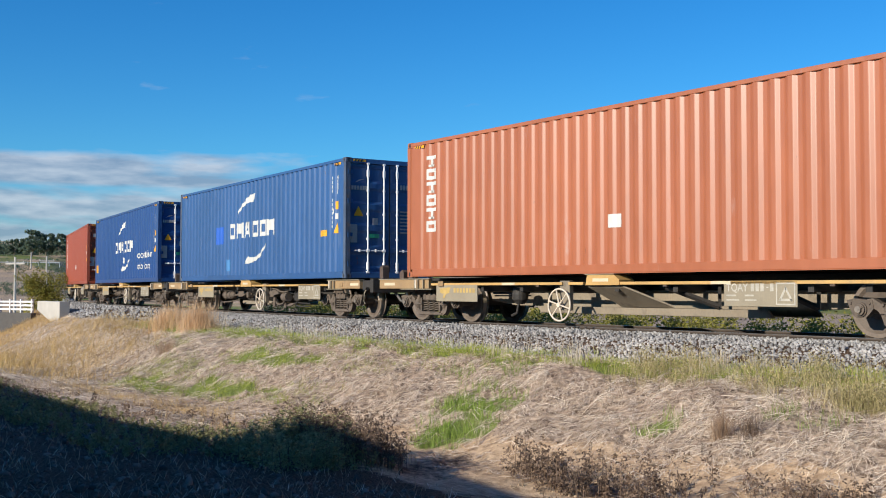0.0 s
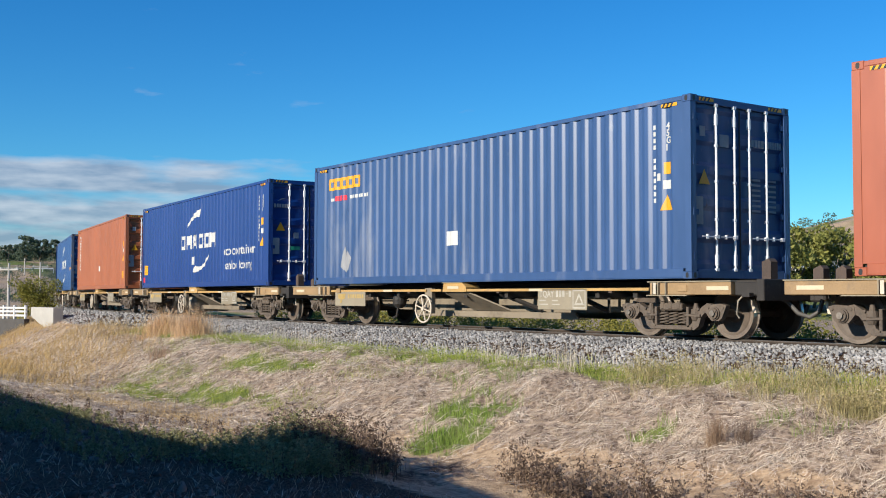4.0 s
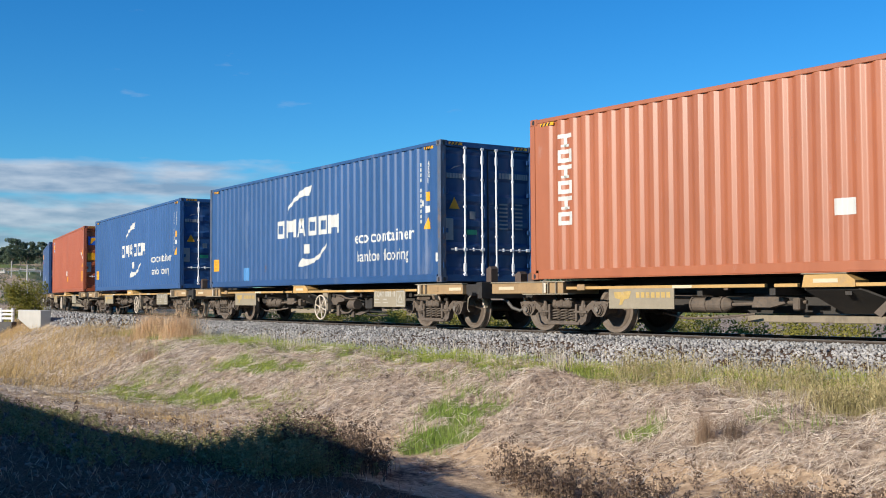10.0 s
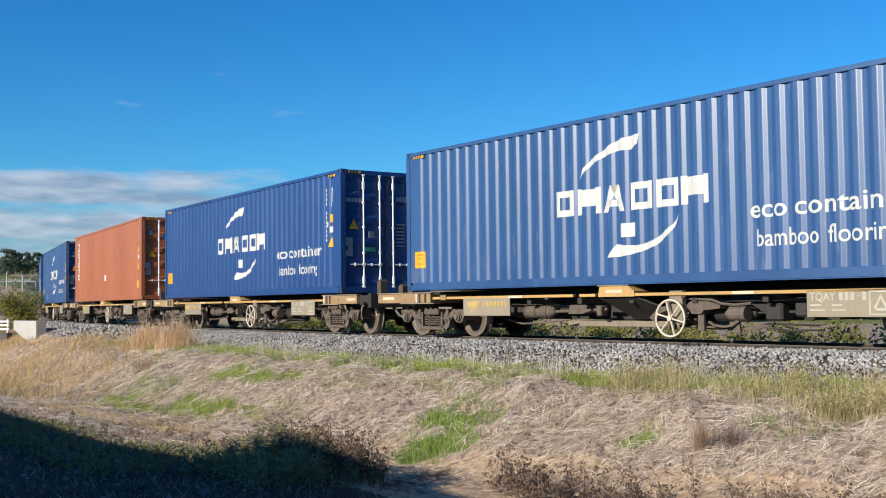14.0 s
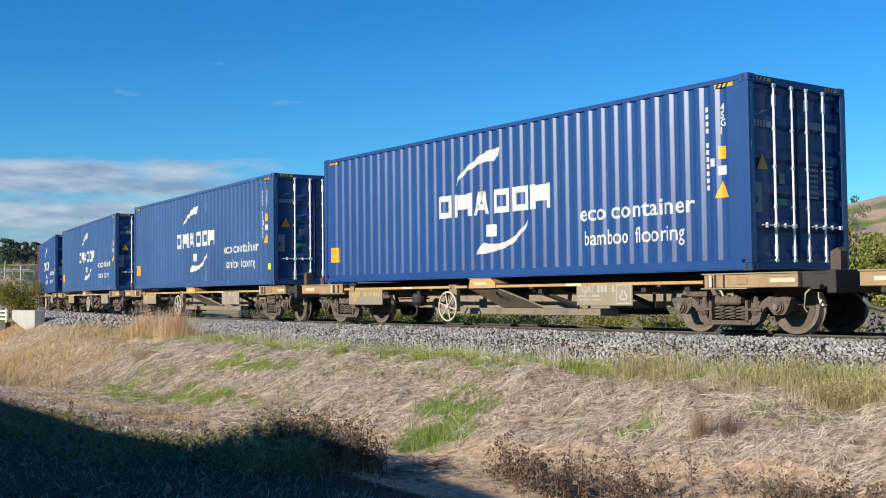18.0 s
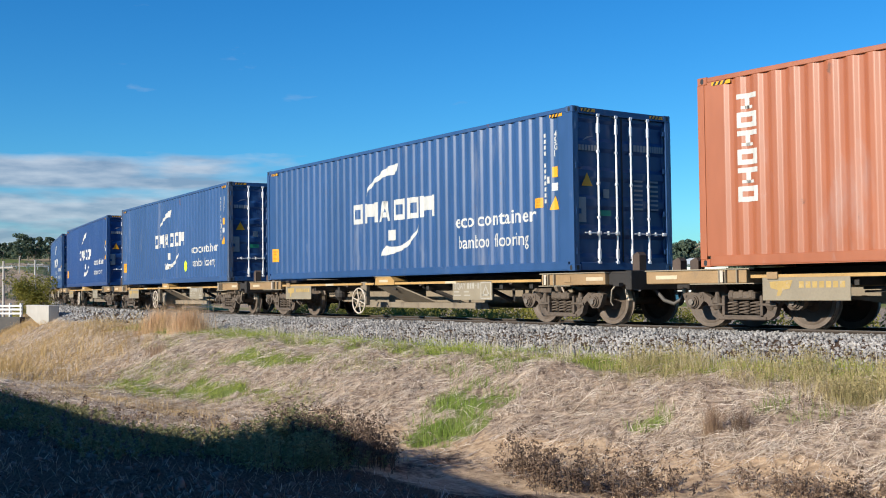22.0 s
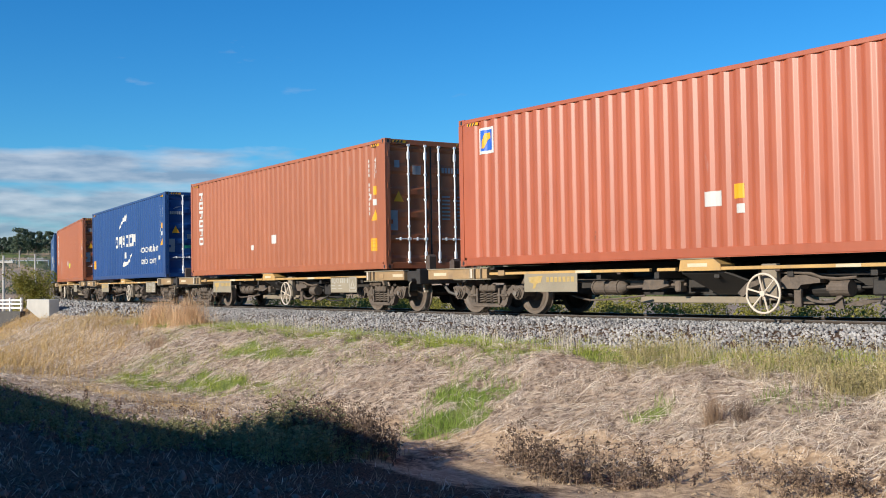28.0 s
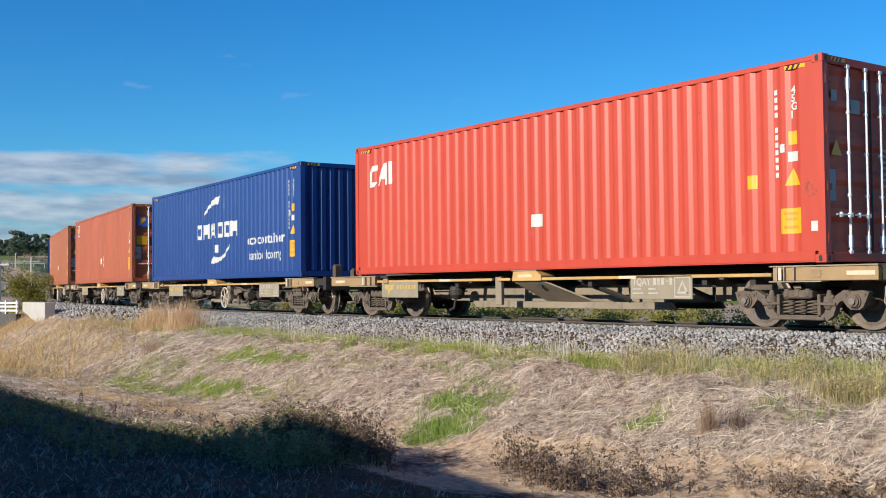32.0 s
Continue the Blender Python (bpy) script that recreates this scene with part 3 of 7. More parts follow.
    # owner code and type code, one character below another
    pieces("serial_mark", S("serial", sum([[rect(L(11.374), L(11.426), 2.42 - i * 0.108, 2.492 - i * 0.108)] for i in range(12) if i != 4], [])), M_WHITE, box_ob, "small white mark")
    part("type_code", shared("type_code", lambda: on_wave(column_text("45G1", 0.150, L(11.655), 2.51, 0.116))), M_WHITE, box_ob, "white letters 45G1")
    part("warning_label", S("yl_small", [rect(L(11.61), L(11.75), 1.68, 1.87)]), M_YELLOW, box_ob)
    pieces("data_label", S("wl_small", [rect(L(11.60), L(11.76), 1.44, 1.58), rect(L(11.46), L(11.55), 1.58, 1.70)]), M_WHITE, box_ob)
    part("warning_triangle", S("ytri", [tri(L(11.67), 1.10, 0.26, 0.25)]), M_YELLOW, box_ob, "yellow triangular warning sticker")
    for key, x0, x1, z0, z1, m in small:
        shape = rect(L(x0), L(x1), z0, z1)
        if key == "diamond":
            shape = [(L((x0 + x1) / 2), z0), (L(x1), (z0 + z1) / 2), (L((x0 + x1) / 2), z1), (L(x0), (z0 + z1) / 2)]
        if m is M_YELLOW and x1 - x0 > 0.23:
            w, h = x1 - x0, z1 - z0
            pieces("print_line", shared("print%g_%g_%g" % (x0, z0, z1), lambda: lift(on_wave(flat([rect(L(x0 + w * a), L(x0 + w * b), z0 + h * c, z0 + h * (c + 0.11)) for a, b, c in ((0.16, 0.84, 0.74), (0.24, 0.74, 0.52), (0.16, 0.82, 0.20))])))), M_PRINT, box_ob, "line of small dark print")
        part("placard" if key == "diamond" else key, S("mk%g_%g_%g_%g" % (x0, x1, z0, z1), [shape]), m, box_ob)


def lift(bm):
    for v in bm.verts:
        v.co.y -= 0.003
    return bm


def hazard(bm_only=False):
    """Yellow and black strip for the top corners: plate in x and z."""
    return flat([rect(0, 0.34, 0, 0.055)])


def hazard_black():
    return flat([[(0.02 + i * 0.085, 0), (0.06 + i * 0.085, 0), (0.095 + i * 0.085, 0.055), (0.055 + i * 0.085, 0.055)] for i in range(3)])


def door_marks(ob, design):
    """Plates, codes and stickers on the doors, laid on the outer fields."""
    def D(key, rows):
        def build():
            bm = bmesh.new()
            for y0, y1, z0, z1 in rows:
                box(bm, HX - 0.056, HX - 0.051, y0, y1, z0, z1)
            return bm
        return shared(key, build)
    pieces("code_mark", D("door_code", [(0.30 + i * 0.085, 0.365 + i * 0.085, 2.18, 2.30) for i in range(4)] + [(0.72 + i * 0.06, 0.765 + i * 0.06, 2.18, 2.30) for i in range(6)]), M_PLATE, ob, "pale code mark on the door")
    pieces("table_line", D("door_table", [(0.30 + c * 0.42, 0.52 + c * 0.40, 1.62 - r * 0.085, 1.655 - r * 0.085) for r in range(7) for c in range(2)]), M_DIM, ob, "line of small pale writing")
    part("data_plate", D("door_plate", [(-1.08, -0.88, 0.86, 1.30)]), M_PLATE, ob, "grey riveted data plate")
    part("warning_triangle", shared("door_tri", lambda: door_poly([(-0.98, 1.50), (-0.72, 1.50), (-0.85, 1.74)])), M_YELLOW, ob)
    if design["mark"] == "sweep":
        pieces("line_mark", D("door_mark", [(-1.04 + i * 0.075, -0.985 + i * 0.075, 2.13, 2.23) for i in range(6)]), M_PLATE, ob, "small pale brand block")
        pieces("line_mark", shared("door_sweep", lambda: door_poly([(-0.95, 2.30), (-0.84, 2.38), (-0.68, 2.40), (-0.82, 2.35)])), M_PLATE, ob)
        part("green_plate", D("door_green", [(-0.55, -0.28, 0.98, 1.08)]), M_GREENV, ob)
        part("round_plate", D("door_round", [(-0.46, -0.32, 1.30, 1.46)]), M_PLATE, ob)
    elif design["mark"] == "flag":
        pieces("line_mark", D("door_flag", [(-1.02, -0.66, 2.05, 2.42)]), M_BLUEV, ob, "blue square sticker with a yellow mark")
        pieces("line_mark", shared("door_flagy", lambda: lift_x(door_poly([(-0.95, 2.10), (-0.88, 2.10), (-0.80, 2.22), (-0.70, 2.28), (-0.72, 2.38), (-0.90, 2.36)]))), M_YELLOW, ob)
        part("warning_placard", D("door_ylw", [(-1.04, -0.66, 1.38, 1.70)]), M_YELLOW, ob)
    else:
        pieces("line_mark", D("door_box", [(-0.48, -0.26, 2.12, 2.32)]), M_PLATE, ob)
        part("round_plate", D("door_round2", [(-0.95, -0.82, 2.26, 2.42)]), M_PLATE, ob)


def door_poly(yz):
    bm = bmesh.new()
    f = bm.faces.new([bm.verts.new((HX - 0.0505, y, z)) for y, z in yz])
    f.normal_update()
    if f.normal.x < 0:
        f.normal_flip()
    return bm


def lift_x(bm):
    for v in bm.verts:
        v.co.x += 0.003
    return bm


MIRROR_Y = Matrix.Diagonal((1, -1, 1, 1))


def container(paint, design, label, small=(), blind_end=False, post=None, rods=None):
    """A 40-foot high container; its near side is -y, its doors (or blind end) face +x."""
    p = PAINT[paint]
    pe = SHADE_END_PAINT[paint]
    ob = tagged(new("shipping_container"), label, "shipping container", "containers on the train")
    part("side_panel", shared("side_panel", side_panel), p, ob)
    part("side_panel", shared("side_panel", side_panel), p, ob, m=pose(0, 0, 0, 0, 0, 180))
    part("roof", shared("roof", lambda: box(bmesh.new(), -HX + 0.1, HX - 0.1, -HY + 0.06, HY - 0.06, TALL - 0.05, TALL - 0.02)), p, ob)
    part("floor_frame", shared("floor_frame", lambda: box(bmesh.new(), -HX + 0.1, HX - 0.1, -HY + 0.06, HY - 0.06, 0.05, 0.15)), M_GRIME_SHADE, ob)
    top = shared("top_rail", lambda: box(bmesh.new(), -HX + 0.178, HX - 0.178, -HY + 0.004, -HY + 0.064, TALL - 0.085, TALL - 0.012, 0.006))

    def sill():
        bm = bmesh.new()
        box(bm, -HX + 0.178, HX - 0.178, -HY + 0.006, -HY + 0.05, 0.022, 0.166, 0.006)
        box(bm, -HX + 0.178, HX - 0.178, -HY + 0.002, -HY + 0.05, 0.010, 0.022)
        return bm
    low = shared("bottom_rail", sill)
    for m in (pose(0, 0, 0), pose(0, 0, 0, 0, 0, 180)):
        part("top_rail", top, p, ob, m=m)
        part("bottom_rail", low, p, ob, m=m)
    hole = shared("casting_hole", casting_hole)
    for i, (sx, sy) in enumerate(((1, -1), (1, 1), (-1, -1), (-1, 1))):
        base = Matrix.Translation((sx * HX, sy * HY, 0)) @ Matrix.Diagonal((sx, -sy, 1, 1))
        part("corner_post", shared("corner_post", corner_post), p if not (post and sy < 0) else post, ob, m=base)
        for z in (0, TALL - 0.118):
            c = part("corner_casting", shared("corner_casting", corner_casting), p if not post else post, ob, m=Matrix.Translation((0, 0, z)) @ base)
            if sy < 0 or sx > 0:
                pieces("opening", hole, M_BLACK, c, "flat black oval painted for the shade in the opening")
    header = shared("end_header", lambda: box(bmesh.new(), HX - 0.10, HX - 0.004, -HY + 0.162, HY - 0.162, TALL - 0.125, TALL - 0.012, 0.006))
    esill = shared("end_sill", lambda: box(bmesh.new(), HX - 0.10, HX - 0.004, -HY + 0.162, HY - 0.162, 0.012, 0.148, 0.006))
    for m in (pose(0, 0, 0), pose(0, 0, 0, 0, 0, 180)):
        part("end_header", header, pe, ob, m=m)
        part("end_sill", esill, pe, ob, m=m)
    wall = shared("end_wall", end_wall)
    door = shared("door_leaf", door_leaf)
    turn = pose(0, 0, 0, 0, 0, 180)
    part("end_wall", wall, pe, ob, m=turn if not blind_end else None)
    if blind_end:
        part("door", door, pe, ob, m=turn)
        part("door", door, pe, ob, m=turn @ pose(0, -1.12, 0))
        part("warning_placard", shared("end_placard", lambda: box(bmesh.new(), HX - 0.02, HX - 0.014, 0.42, 0.72, 0.72, 1.12)), M_YELLOW, ob, "yellow placard on the blind end")
        part("warning_triangle", shared("end_tri", lambda: box(bmesh.new(), HX - 0.02, HX - 0.014, 0.46, 0.62, 2.10, 2.24)), M_YELLOW, ob)
        pieces("serial_mark", shared("end_serial", lambda: end_marks()), M_PLATE, ob)
    else:
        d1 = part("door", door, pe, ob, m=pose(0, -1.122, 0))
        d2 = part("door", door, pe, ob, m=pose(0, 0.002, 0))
        rm = rods or M_ROD
        for y, d, off in ((-0.61, d1, 1.122), (-0.17, d1, 1.122), (0.195, d2, -0.002), (0.63, d2, -0.002)):
            part("lock_rod", shared("lock_rod", lock_rod), rm, d, "pale galvanised lock rod", m=pose(0, y + off, 0))
        for y, d, off in ((-0.61, d1, 1.122), (-0.17, d1, 1.122), (0.60, d2, -0.002), (1.02, d2, -0.002)):
            part("rod_handle", shared("rod_handle", rod_handle), rm, d, m=pose(0, y + off, 0))
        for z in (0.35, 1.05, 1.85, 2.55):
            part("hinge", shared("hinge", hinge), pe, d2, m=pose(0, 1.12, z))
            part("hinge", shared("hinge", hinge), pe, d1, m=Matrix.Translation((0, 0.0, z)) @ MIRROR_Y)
        part("door_seal", shared("door_seal", lambda: box(bmesh.new(), HX - 0.05, HX - 0.046, -0.018, 0.018, 0.16, TALL - 0.14)), M_RUBBER, ob)
        door_marks(ob, design)
    hz, hb = shared("hazard", hazard), shared("hazard_black", hazard_black)
    for x in (-HX + 0.26, HX - 0.62):
        h = part("hazard_strip", hz, M_YELLOW, ob, "yellow and black hazard strip", m=pose(x, -HY + 0.007, TALL - 0.150))
        pieces("stripe", hb, M_BLACK, h, m=pose(0, -0.003, 0))
    for y in (-HY + 0.20, HY - 0.54):
        h = part("hazard_strip", hz, M_YELLOW, ob, "yellow and black hazard strip", m=pose(HX + 0.001, y, TALL - 0.088, 0, 0, 90))
        pieces("stripe", hb, M_BLACK, h, m=pose(0, -0.003, 0))
    near_marks(ob, design, small)
    return ob


def end_marks():
    bm = bmesh.new()
    for i in range(11):
        if i != 4:
            box(bm, HX - 0.02, HX - 0.014, 0.98, 1.04, 2.36 - i * 0.105, 2.43 - i * 0.105)
    return bm


# ---- container wagons ----
# x runs along the wagon from its middle, near side -y, z from the rail's top
BOGIE_X = (-5.50, 5.50)
AXLE = 0.89
WR = 0.405


def wheelset_mesh():
    """Axle with two wheels: dished plate, rim, flange on the inner side."""
    bm = bmesh.new()
    ax = pose(0, 0, 0, -90)
    rod(bm, (0, -0.86, 0), (0, 0.86, 0), 0.065, 12)
    prof = [(0.07, -0.02), (0.12, -0.02), (0.15, 0.035), (0.30, 0.015), (0.345, -0.015), (WR - 0.004, -0.015), (WR, 0.0), (WR + 0.002, 0.09), (WR + 0.028, 0.10),
            (WR + 0.028, 0.125), (0.335, 0.125), (0.30, 0.06), (0.15, 0.075), (0.10, 0.125), (0.07, 0.125)]
    for s in (1, -1):
        m = Matrix.Diagonal((1, s, 1, 1)) @ Matrix.Translation((0, -0.61, 0)) @ ax
        lathe(bm, prof, m, 26)
    return bm


def side_frame_mesh():
    """Cast side frame of the bogie: slim arms from the axle boxes, sunk middle under the springs, damper pots."""
    bm = bmesh.new()
    for s in (-1, 1):
        prism(bm, [(s * x, z) for x, z in ((0.80, 0.545), (0.72, 0.56), (0.62, 0.50), (0.54, 0.44), (0.47, 0.40), (0.41, 0.24), (0.36, 0.205), (0.36, 0.14), (0.46, 0.14), (0.55, 0.20), (0.60, 0.34), (0.66, 0.40), (0.78, 0.44))], -1.02, -0.91)
        prism(bm, [(s * x, z) for x, z in ((0.60, 0.385), (0.30, 0.385), (0.30, 0.355), (0.60, 0.345))], -1.05, -0.88)
        rod(bm, (s * 0.475, -0.985, 0.385), (s * 0.475, -0.985, 0.47), 0.085, 12, 0.075)
        rod(bm, (s * 0.475, -0.985, 0.47), (s * 0.475, -0.985, 0.56), 0.05, 10, 0.03)
        rod(bm, (s * 0.475, -0.985, 0.29), (s * 0.475, -0.985, 0.345), 0.060, 10, 0.088)
        rod(bm, (s * 0.475, -0.985, 0.24), (s * 0.475, -0.985, 0.29), 0.032, 8)
        rod(bm, (s * 0.56, -1.05, 0.47), (s * 0.56, -1.01, 0.47), 0.022, 6)
        box(bm, min(s * 0.31, s * 0.36), max(s * 0.31, s * 0.36), -1.04, -0.90, 0.20, 0.50, 0.008)
    box(bm, -0.42, 0.42, -1.05, -0.87, 0.135, 0.185, 0.012)
    box(bm, -0.33, 0.33, -1.04, -0.88, 0.186, 0.205)
    return bm


def axle_box_mesh():
    """Pedestal plate with an outer ear, round bearing housing and bolts; the outer side is +x."""
    bm = bmesh.new()
    prism(bm, [(-0.17, 0.53), (0.10, 0.555), (0.215, 0.53), (0.17, 0.42), (0.125, 0.33), (0.07, 0.29), (-0.07, 0.29), (-0.125, 0.34), (-0.19, 0.42)], -1.03, -0.93)
    rod(bm, (0, -1.055, WR), (0, -1.02, WR), 0.100, 18)
    rod(bm, (0, -1.085, WR), (0, -1.055, WR), 0.082, 18)
    for k in range(3):
        a = k * math.tau / 3 + 0.5
        rod(bm, (0.055 * math.cos(a), -1.10, WR + 0.055 * math.sin(a)), (0.055 * math.cos(a), -1.08, WR + 0.055 * math.sin(a)), 0.014, 6)
    for x, z in ((-0.13, 0.49), (0.15, 0.49)):
        rod(bm, (x, -1.045, z), (x, -1.025, z), 0.020, 6)
    return bm


def spring_mesh():
    """A coil spring, its turns as one helix."""
    bm = bmesh.new()
    pts = [(0.078 * math.cos(a), 0.072 * math.sin(a), 0.215 + 0.215 * a / (9 * math.pi)) for a in np.linspace(0, 9 * math.pi, 46)]
    pipe(bm, pts, 0.0165, 5)
    return bm


def bolster_mesh():
    bm = bmesh.new()
    box(bm, -0.24, 0.24, -1.06, 1.06, 0.44, 0.56, 0.02)
    for s in (-1, 1):
        for x in (-0.17, 0.0, 0.17):
            box(bm, x - 0.040, x + 0.040, s * 1.03 - 0.04, s * 1.03 + 0.04, 0.46, 0.585, 0.015)
    rod(bm, (0, 0, 0.5), (0, 0, 0.72), 0.22, 16)
    return bm


def brake_beam_mesh():
    bm = bmesh.new()
    for s in (-1, 1):
        for x in (-AXLE, AXLE):
            sx = 1 if x < 0 else -1
            box(bm, x + sx * 0.42, x + sx * 0.48, s * 0.55 - 0.05, s * 0.55 + 0.05, 0.26, 0.56, 0.01)
    for x in (-0.45, 0.45):
        rod(bm, (x, -0.75, 0.34), (x, 0.75, 0.34), 0.035, 8)
    return bm


def bogie(wagon, x):
    """Three-piece bogie: two side frames, springs, bolster and two wheelsets that turn."""
    b = part("bogie", shared("bogie_bolster", bolster_mesh), M_BOGIE, wagon, "dust-brown cast steel bogie", m=pose(x, 0, 0))
    for m in (Matrix(), pose(0, 0, 0, 0, 0, 180)):
        part("side_frame", shared("side_frame", side_frame_mesh), M_BOGIE, b, m=m)
        for ax in (-AXLE, AXLE):
            part("axle_box", shared("axle_box", axle_box_mesh), M_BOGIE, b, m=m @ pose(ax, 0, 0) @ Matrix.Diagonal((1 if ax > 0 else -1, 1, 1, 1)))
        for sx in (-0.2, 0.0, 0.2):
            part("coil_spring", shared("spring", spring_mesh, True), M_BOGIE, b, m=m @ pose(sx, -0.96, 0))
        for ax in (-AXLE, AXLE):
            part("axle_cap", shared("axle_cap", lambda: rod(bmesh.new(), (0, -1.115, WR), (0, -1.082, WR), 0.048, 10, 0.036)), M_CAP, b, "pale worn axle cap", m=m @ pose(ax, 0, 0))
    part("brake_beam", shared("brake_beam", brake_beam_mesh), M_GRIME_SHADE, b)
    for ax in (-AXLE, AXLE):
        w = part("wheelset", shared("wheelset", wheelset_mesh), M_WHEEL, b, "worn brown steel wheelset", m=pose(ax, 0, WR))
        if len(w.data.materials) < 2:
            w.data.materials.append(M_RIM)
            w.data.materials.append(M_TREAD)
            for f in w.data.polygons:
                rad = min(math.hypot(w.data.vertices[i].co.x, w.data.vertices[i].co.z) for i in f.vertices)
                wide = max(math.hypot(w.data.vertices[i].co.x, w.data.vertices[i].co.z) for i in f.vertices)
                f.material_index = 2 if rad > WR - 0.003 and wide < WR + 0.01 else 1 if rad > 0.33 else 0
        WHEELS.append(w)
    return b


WHEELS = []


def platform_mesh(left):
    """End platform under the container's corner: closed side boxes, deck and cross beam."""
    bm = bmesh.new()
    x0, x1 = (-7.15, -5.26) if left else (5.24, 6.88)
    for s in (-1, 1):
        box(bm, x0, x1, s * 1.20 - 0.05, s * 1.20 + 0.05, 0.69, 0.885, 0.008)
    box(bm, x0, x1, -1.15, 1.15, 0.80, 0.86)
    for x in (x0 + 0.06, x1 - 0.06):
        box(bm, x - 0.05, x + 0.05, -1.15, 1.15, 0.68, 0.80)
    return bm


def platform_trim_mesh(left):
    """Top flange, lower flange and stiffeners of the end platform."""
    bm = bmesh.new()
    x0, x1 = (-7.16, -5.20) if left else (5.20, 6.89)
    box(bm, x0, x1, -1.27, -1.13, 0.888, 0.905)
    xl = (x0 + 0.9, x1) if left else (x0, x0 + 0.75)
    box(bm, xl[0], xl[1] + 0.1, -1.29, -1.10, 0.672, 0.688)
    xs = (-5.72, -5.60, -5.40) if left else (5.34, 5.46, 5.62)
    for x in xs:
        box(bm, x - 0.008, x + 0.008, -1.30, -1.12, 0.689, 0.887)
    return bm


def headstock_mesh():
    bm = bmesh.new()
    box(bm, 6.892, 7.42, -1.18, 1.18, 0.68, 0.88, 0.015)
    box(bm, 7.30, 7.44, -1.20, 1.20, 0.60, 0.92, 0.01)
    box(bm, 7.10, 7.24, -1.28, -1.18, 0.66, 0.72)
    return bm


def upright(x, h, t=0.16):
    bm = bmesh.new()
    prism(bm, [(x - t / 2, 0.90), (x + t / 2, 0.90), (x + t / 2, 0.90 + h), (x + t * 0.2, 0.90 + h + 0.05), (x - t / 2, 0.90 + h)], -0.86, -0.70)
    return bm


def sill_mesh():
    bm = bmesh.new()
    for s in (-1, 1):
        prism(bm, [(-5.1, 0.64), (5.1, 0.64), (5.1, 0.56), (4.1, 0.40), (3.0, 0.36), (-3.4, 0.36), (-4.3, 0.46), (-5.1, 0.56)], s * 0.36 - 0.03, s * 0.36 + 0.03)
        box(bm, -5.0, 5.0, s * 0.36 - 0.10, s * 0.36 + 0.10, 0.64, 0.66)
    box(bm, -7.0, 7.0, -0.30, 0.30, 0.60, 0.68)
    return bm


def belly_mesh():
    """Lower trough that hangs under the middle of the wagon."""
    bm = bmesh.new()
    for s in (-1, 1):
        prism(bm, [(-2.5, 0.36), (2.80, 0.36), (2.90, 0.24), (-2.40, 0.24)], s * 0.62 - 0.02, s * 0.62 + 0.02)
        box(bm, -2.45, 2.85, min(s * 0.62, s * 0.34), max(s * 0.62, s * 0.34), 0.235, 0.25)
    return bm


def crossbars_mesh():
    bm = bmesh.new()
    return box(bm, -0.05, 0.05, -1.13, 1.13, 0.64, 0.74)


def strut_mesh():
    bm = bmesh.new()
    for x, d in ((1.15, 0.75), (3.2, 0.5)):
        a = Vector((x, -1.05, 0.74))
        for s in (-1, 1):
            pipe(bm, [(x, s * 1.08, 0.72), (x + d, s * 0.66, 0.40)], 0.045, 4)
            pipe(bm, [(x + d, s * 0.66, 0.72), (x + d, s * 0.66, 0.38)], 0.035, 4)
    return bm


def wing_mesh():
    """Sloped bracket plates that carry the middle of the deck."""
    bm = bmesh.new()
    for s in (-1, 1):
        f = [(-0.55, s * 1.16, 0.74), (0.30, s * 1.16, 0.74), (0.95, s * 0.64, 0.40), (-0.25, s * 0.64, 0.40)]
        g = [(x, y, z - 0.03) for x, y, z in f]
        a = [bm.verts.new(v) for v in f]
        b = [bm.verts.new(v) for v in g]
        bm.faces.new(a)
        bm.faces.new(b[::-1])
        for i in range(4):
            bm.faces.new((a[i], b[i], b[(i + 1) % 4], a[(i + 1) % 4]))
    bmesh.ops.recalc_face_normals(bm, faces=bm.faces)
    return bm


def handwheel_mesh():
    """Brake handwheel with six spokes, its axle along y."""
    bm = bmesh.new()
    n = 26
    pipe(bm, [(0.285 * math.cos(k * math.tau / n), 0, 0.285 * math.sin(k * math.tau / n)) for k in range(n + 1)], 0.019, 7)
    return bm


def spoke_mesh():
    bm = bmesh.new()
    rod(bm, (0.01, 0, 0), (0.275, 0, 0), 0.0145, 6)
    return bm


def gear_mesh():
    """Brake cylinder, valves and pipes under the deck."""
    bm = bmesh.new()
    rod(bm, (1.60, -0.78, 0.48), (2.15, -0.78, 0.48), 0.14, 14)
    rod(bm, (2.15, -0.78, 0.48), (2.32, -0.78, 0.48), 0.14, 14, 0.06)
    rod(bm, (2.3, -0.78, 0.48), (3.3, -0.74, 0.50), 0.025, 6)
    box(bm, 2.55, 2.85, -0.95, -0.65, 0.36, 0.62, 0.03)
    box(bm, 1.10, 1.36, -0.92, -0.66, 0.34, 0.66, 0.03)
    box(bm, 3.02, 3.24, -0.90, -0.66, 0.42, 0.70, 0.03)
    for pts in ([(1.0, -0.9, 0.30), (1.5, -0.9, 0.24), (2.1, -0.9, 0.24), (2.6, -0.88, 0.32), (3.4, -0.86, 0.30)], [(1.3, -0.95, 0.68), (2.2, -1.0, 0.66), (3.4, -0.98, 0.68)],
                [(2.68, -0.9, 0.36), (2.68, -0.95, 0.26), (3.0, -0.97, 0.22), (3.5, -0.9, 0.24)]):
        pipe(bm, pts, 0.018, 6)
    return bm


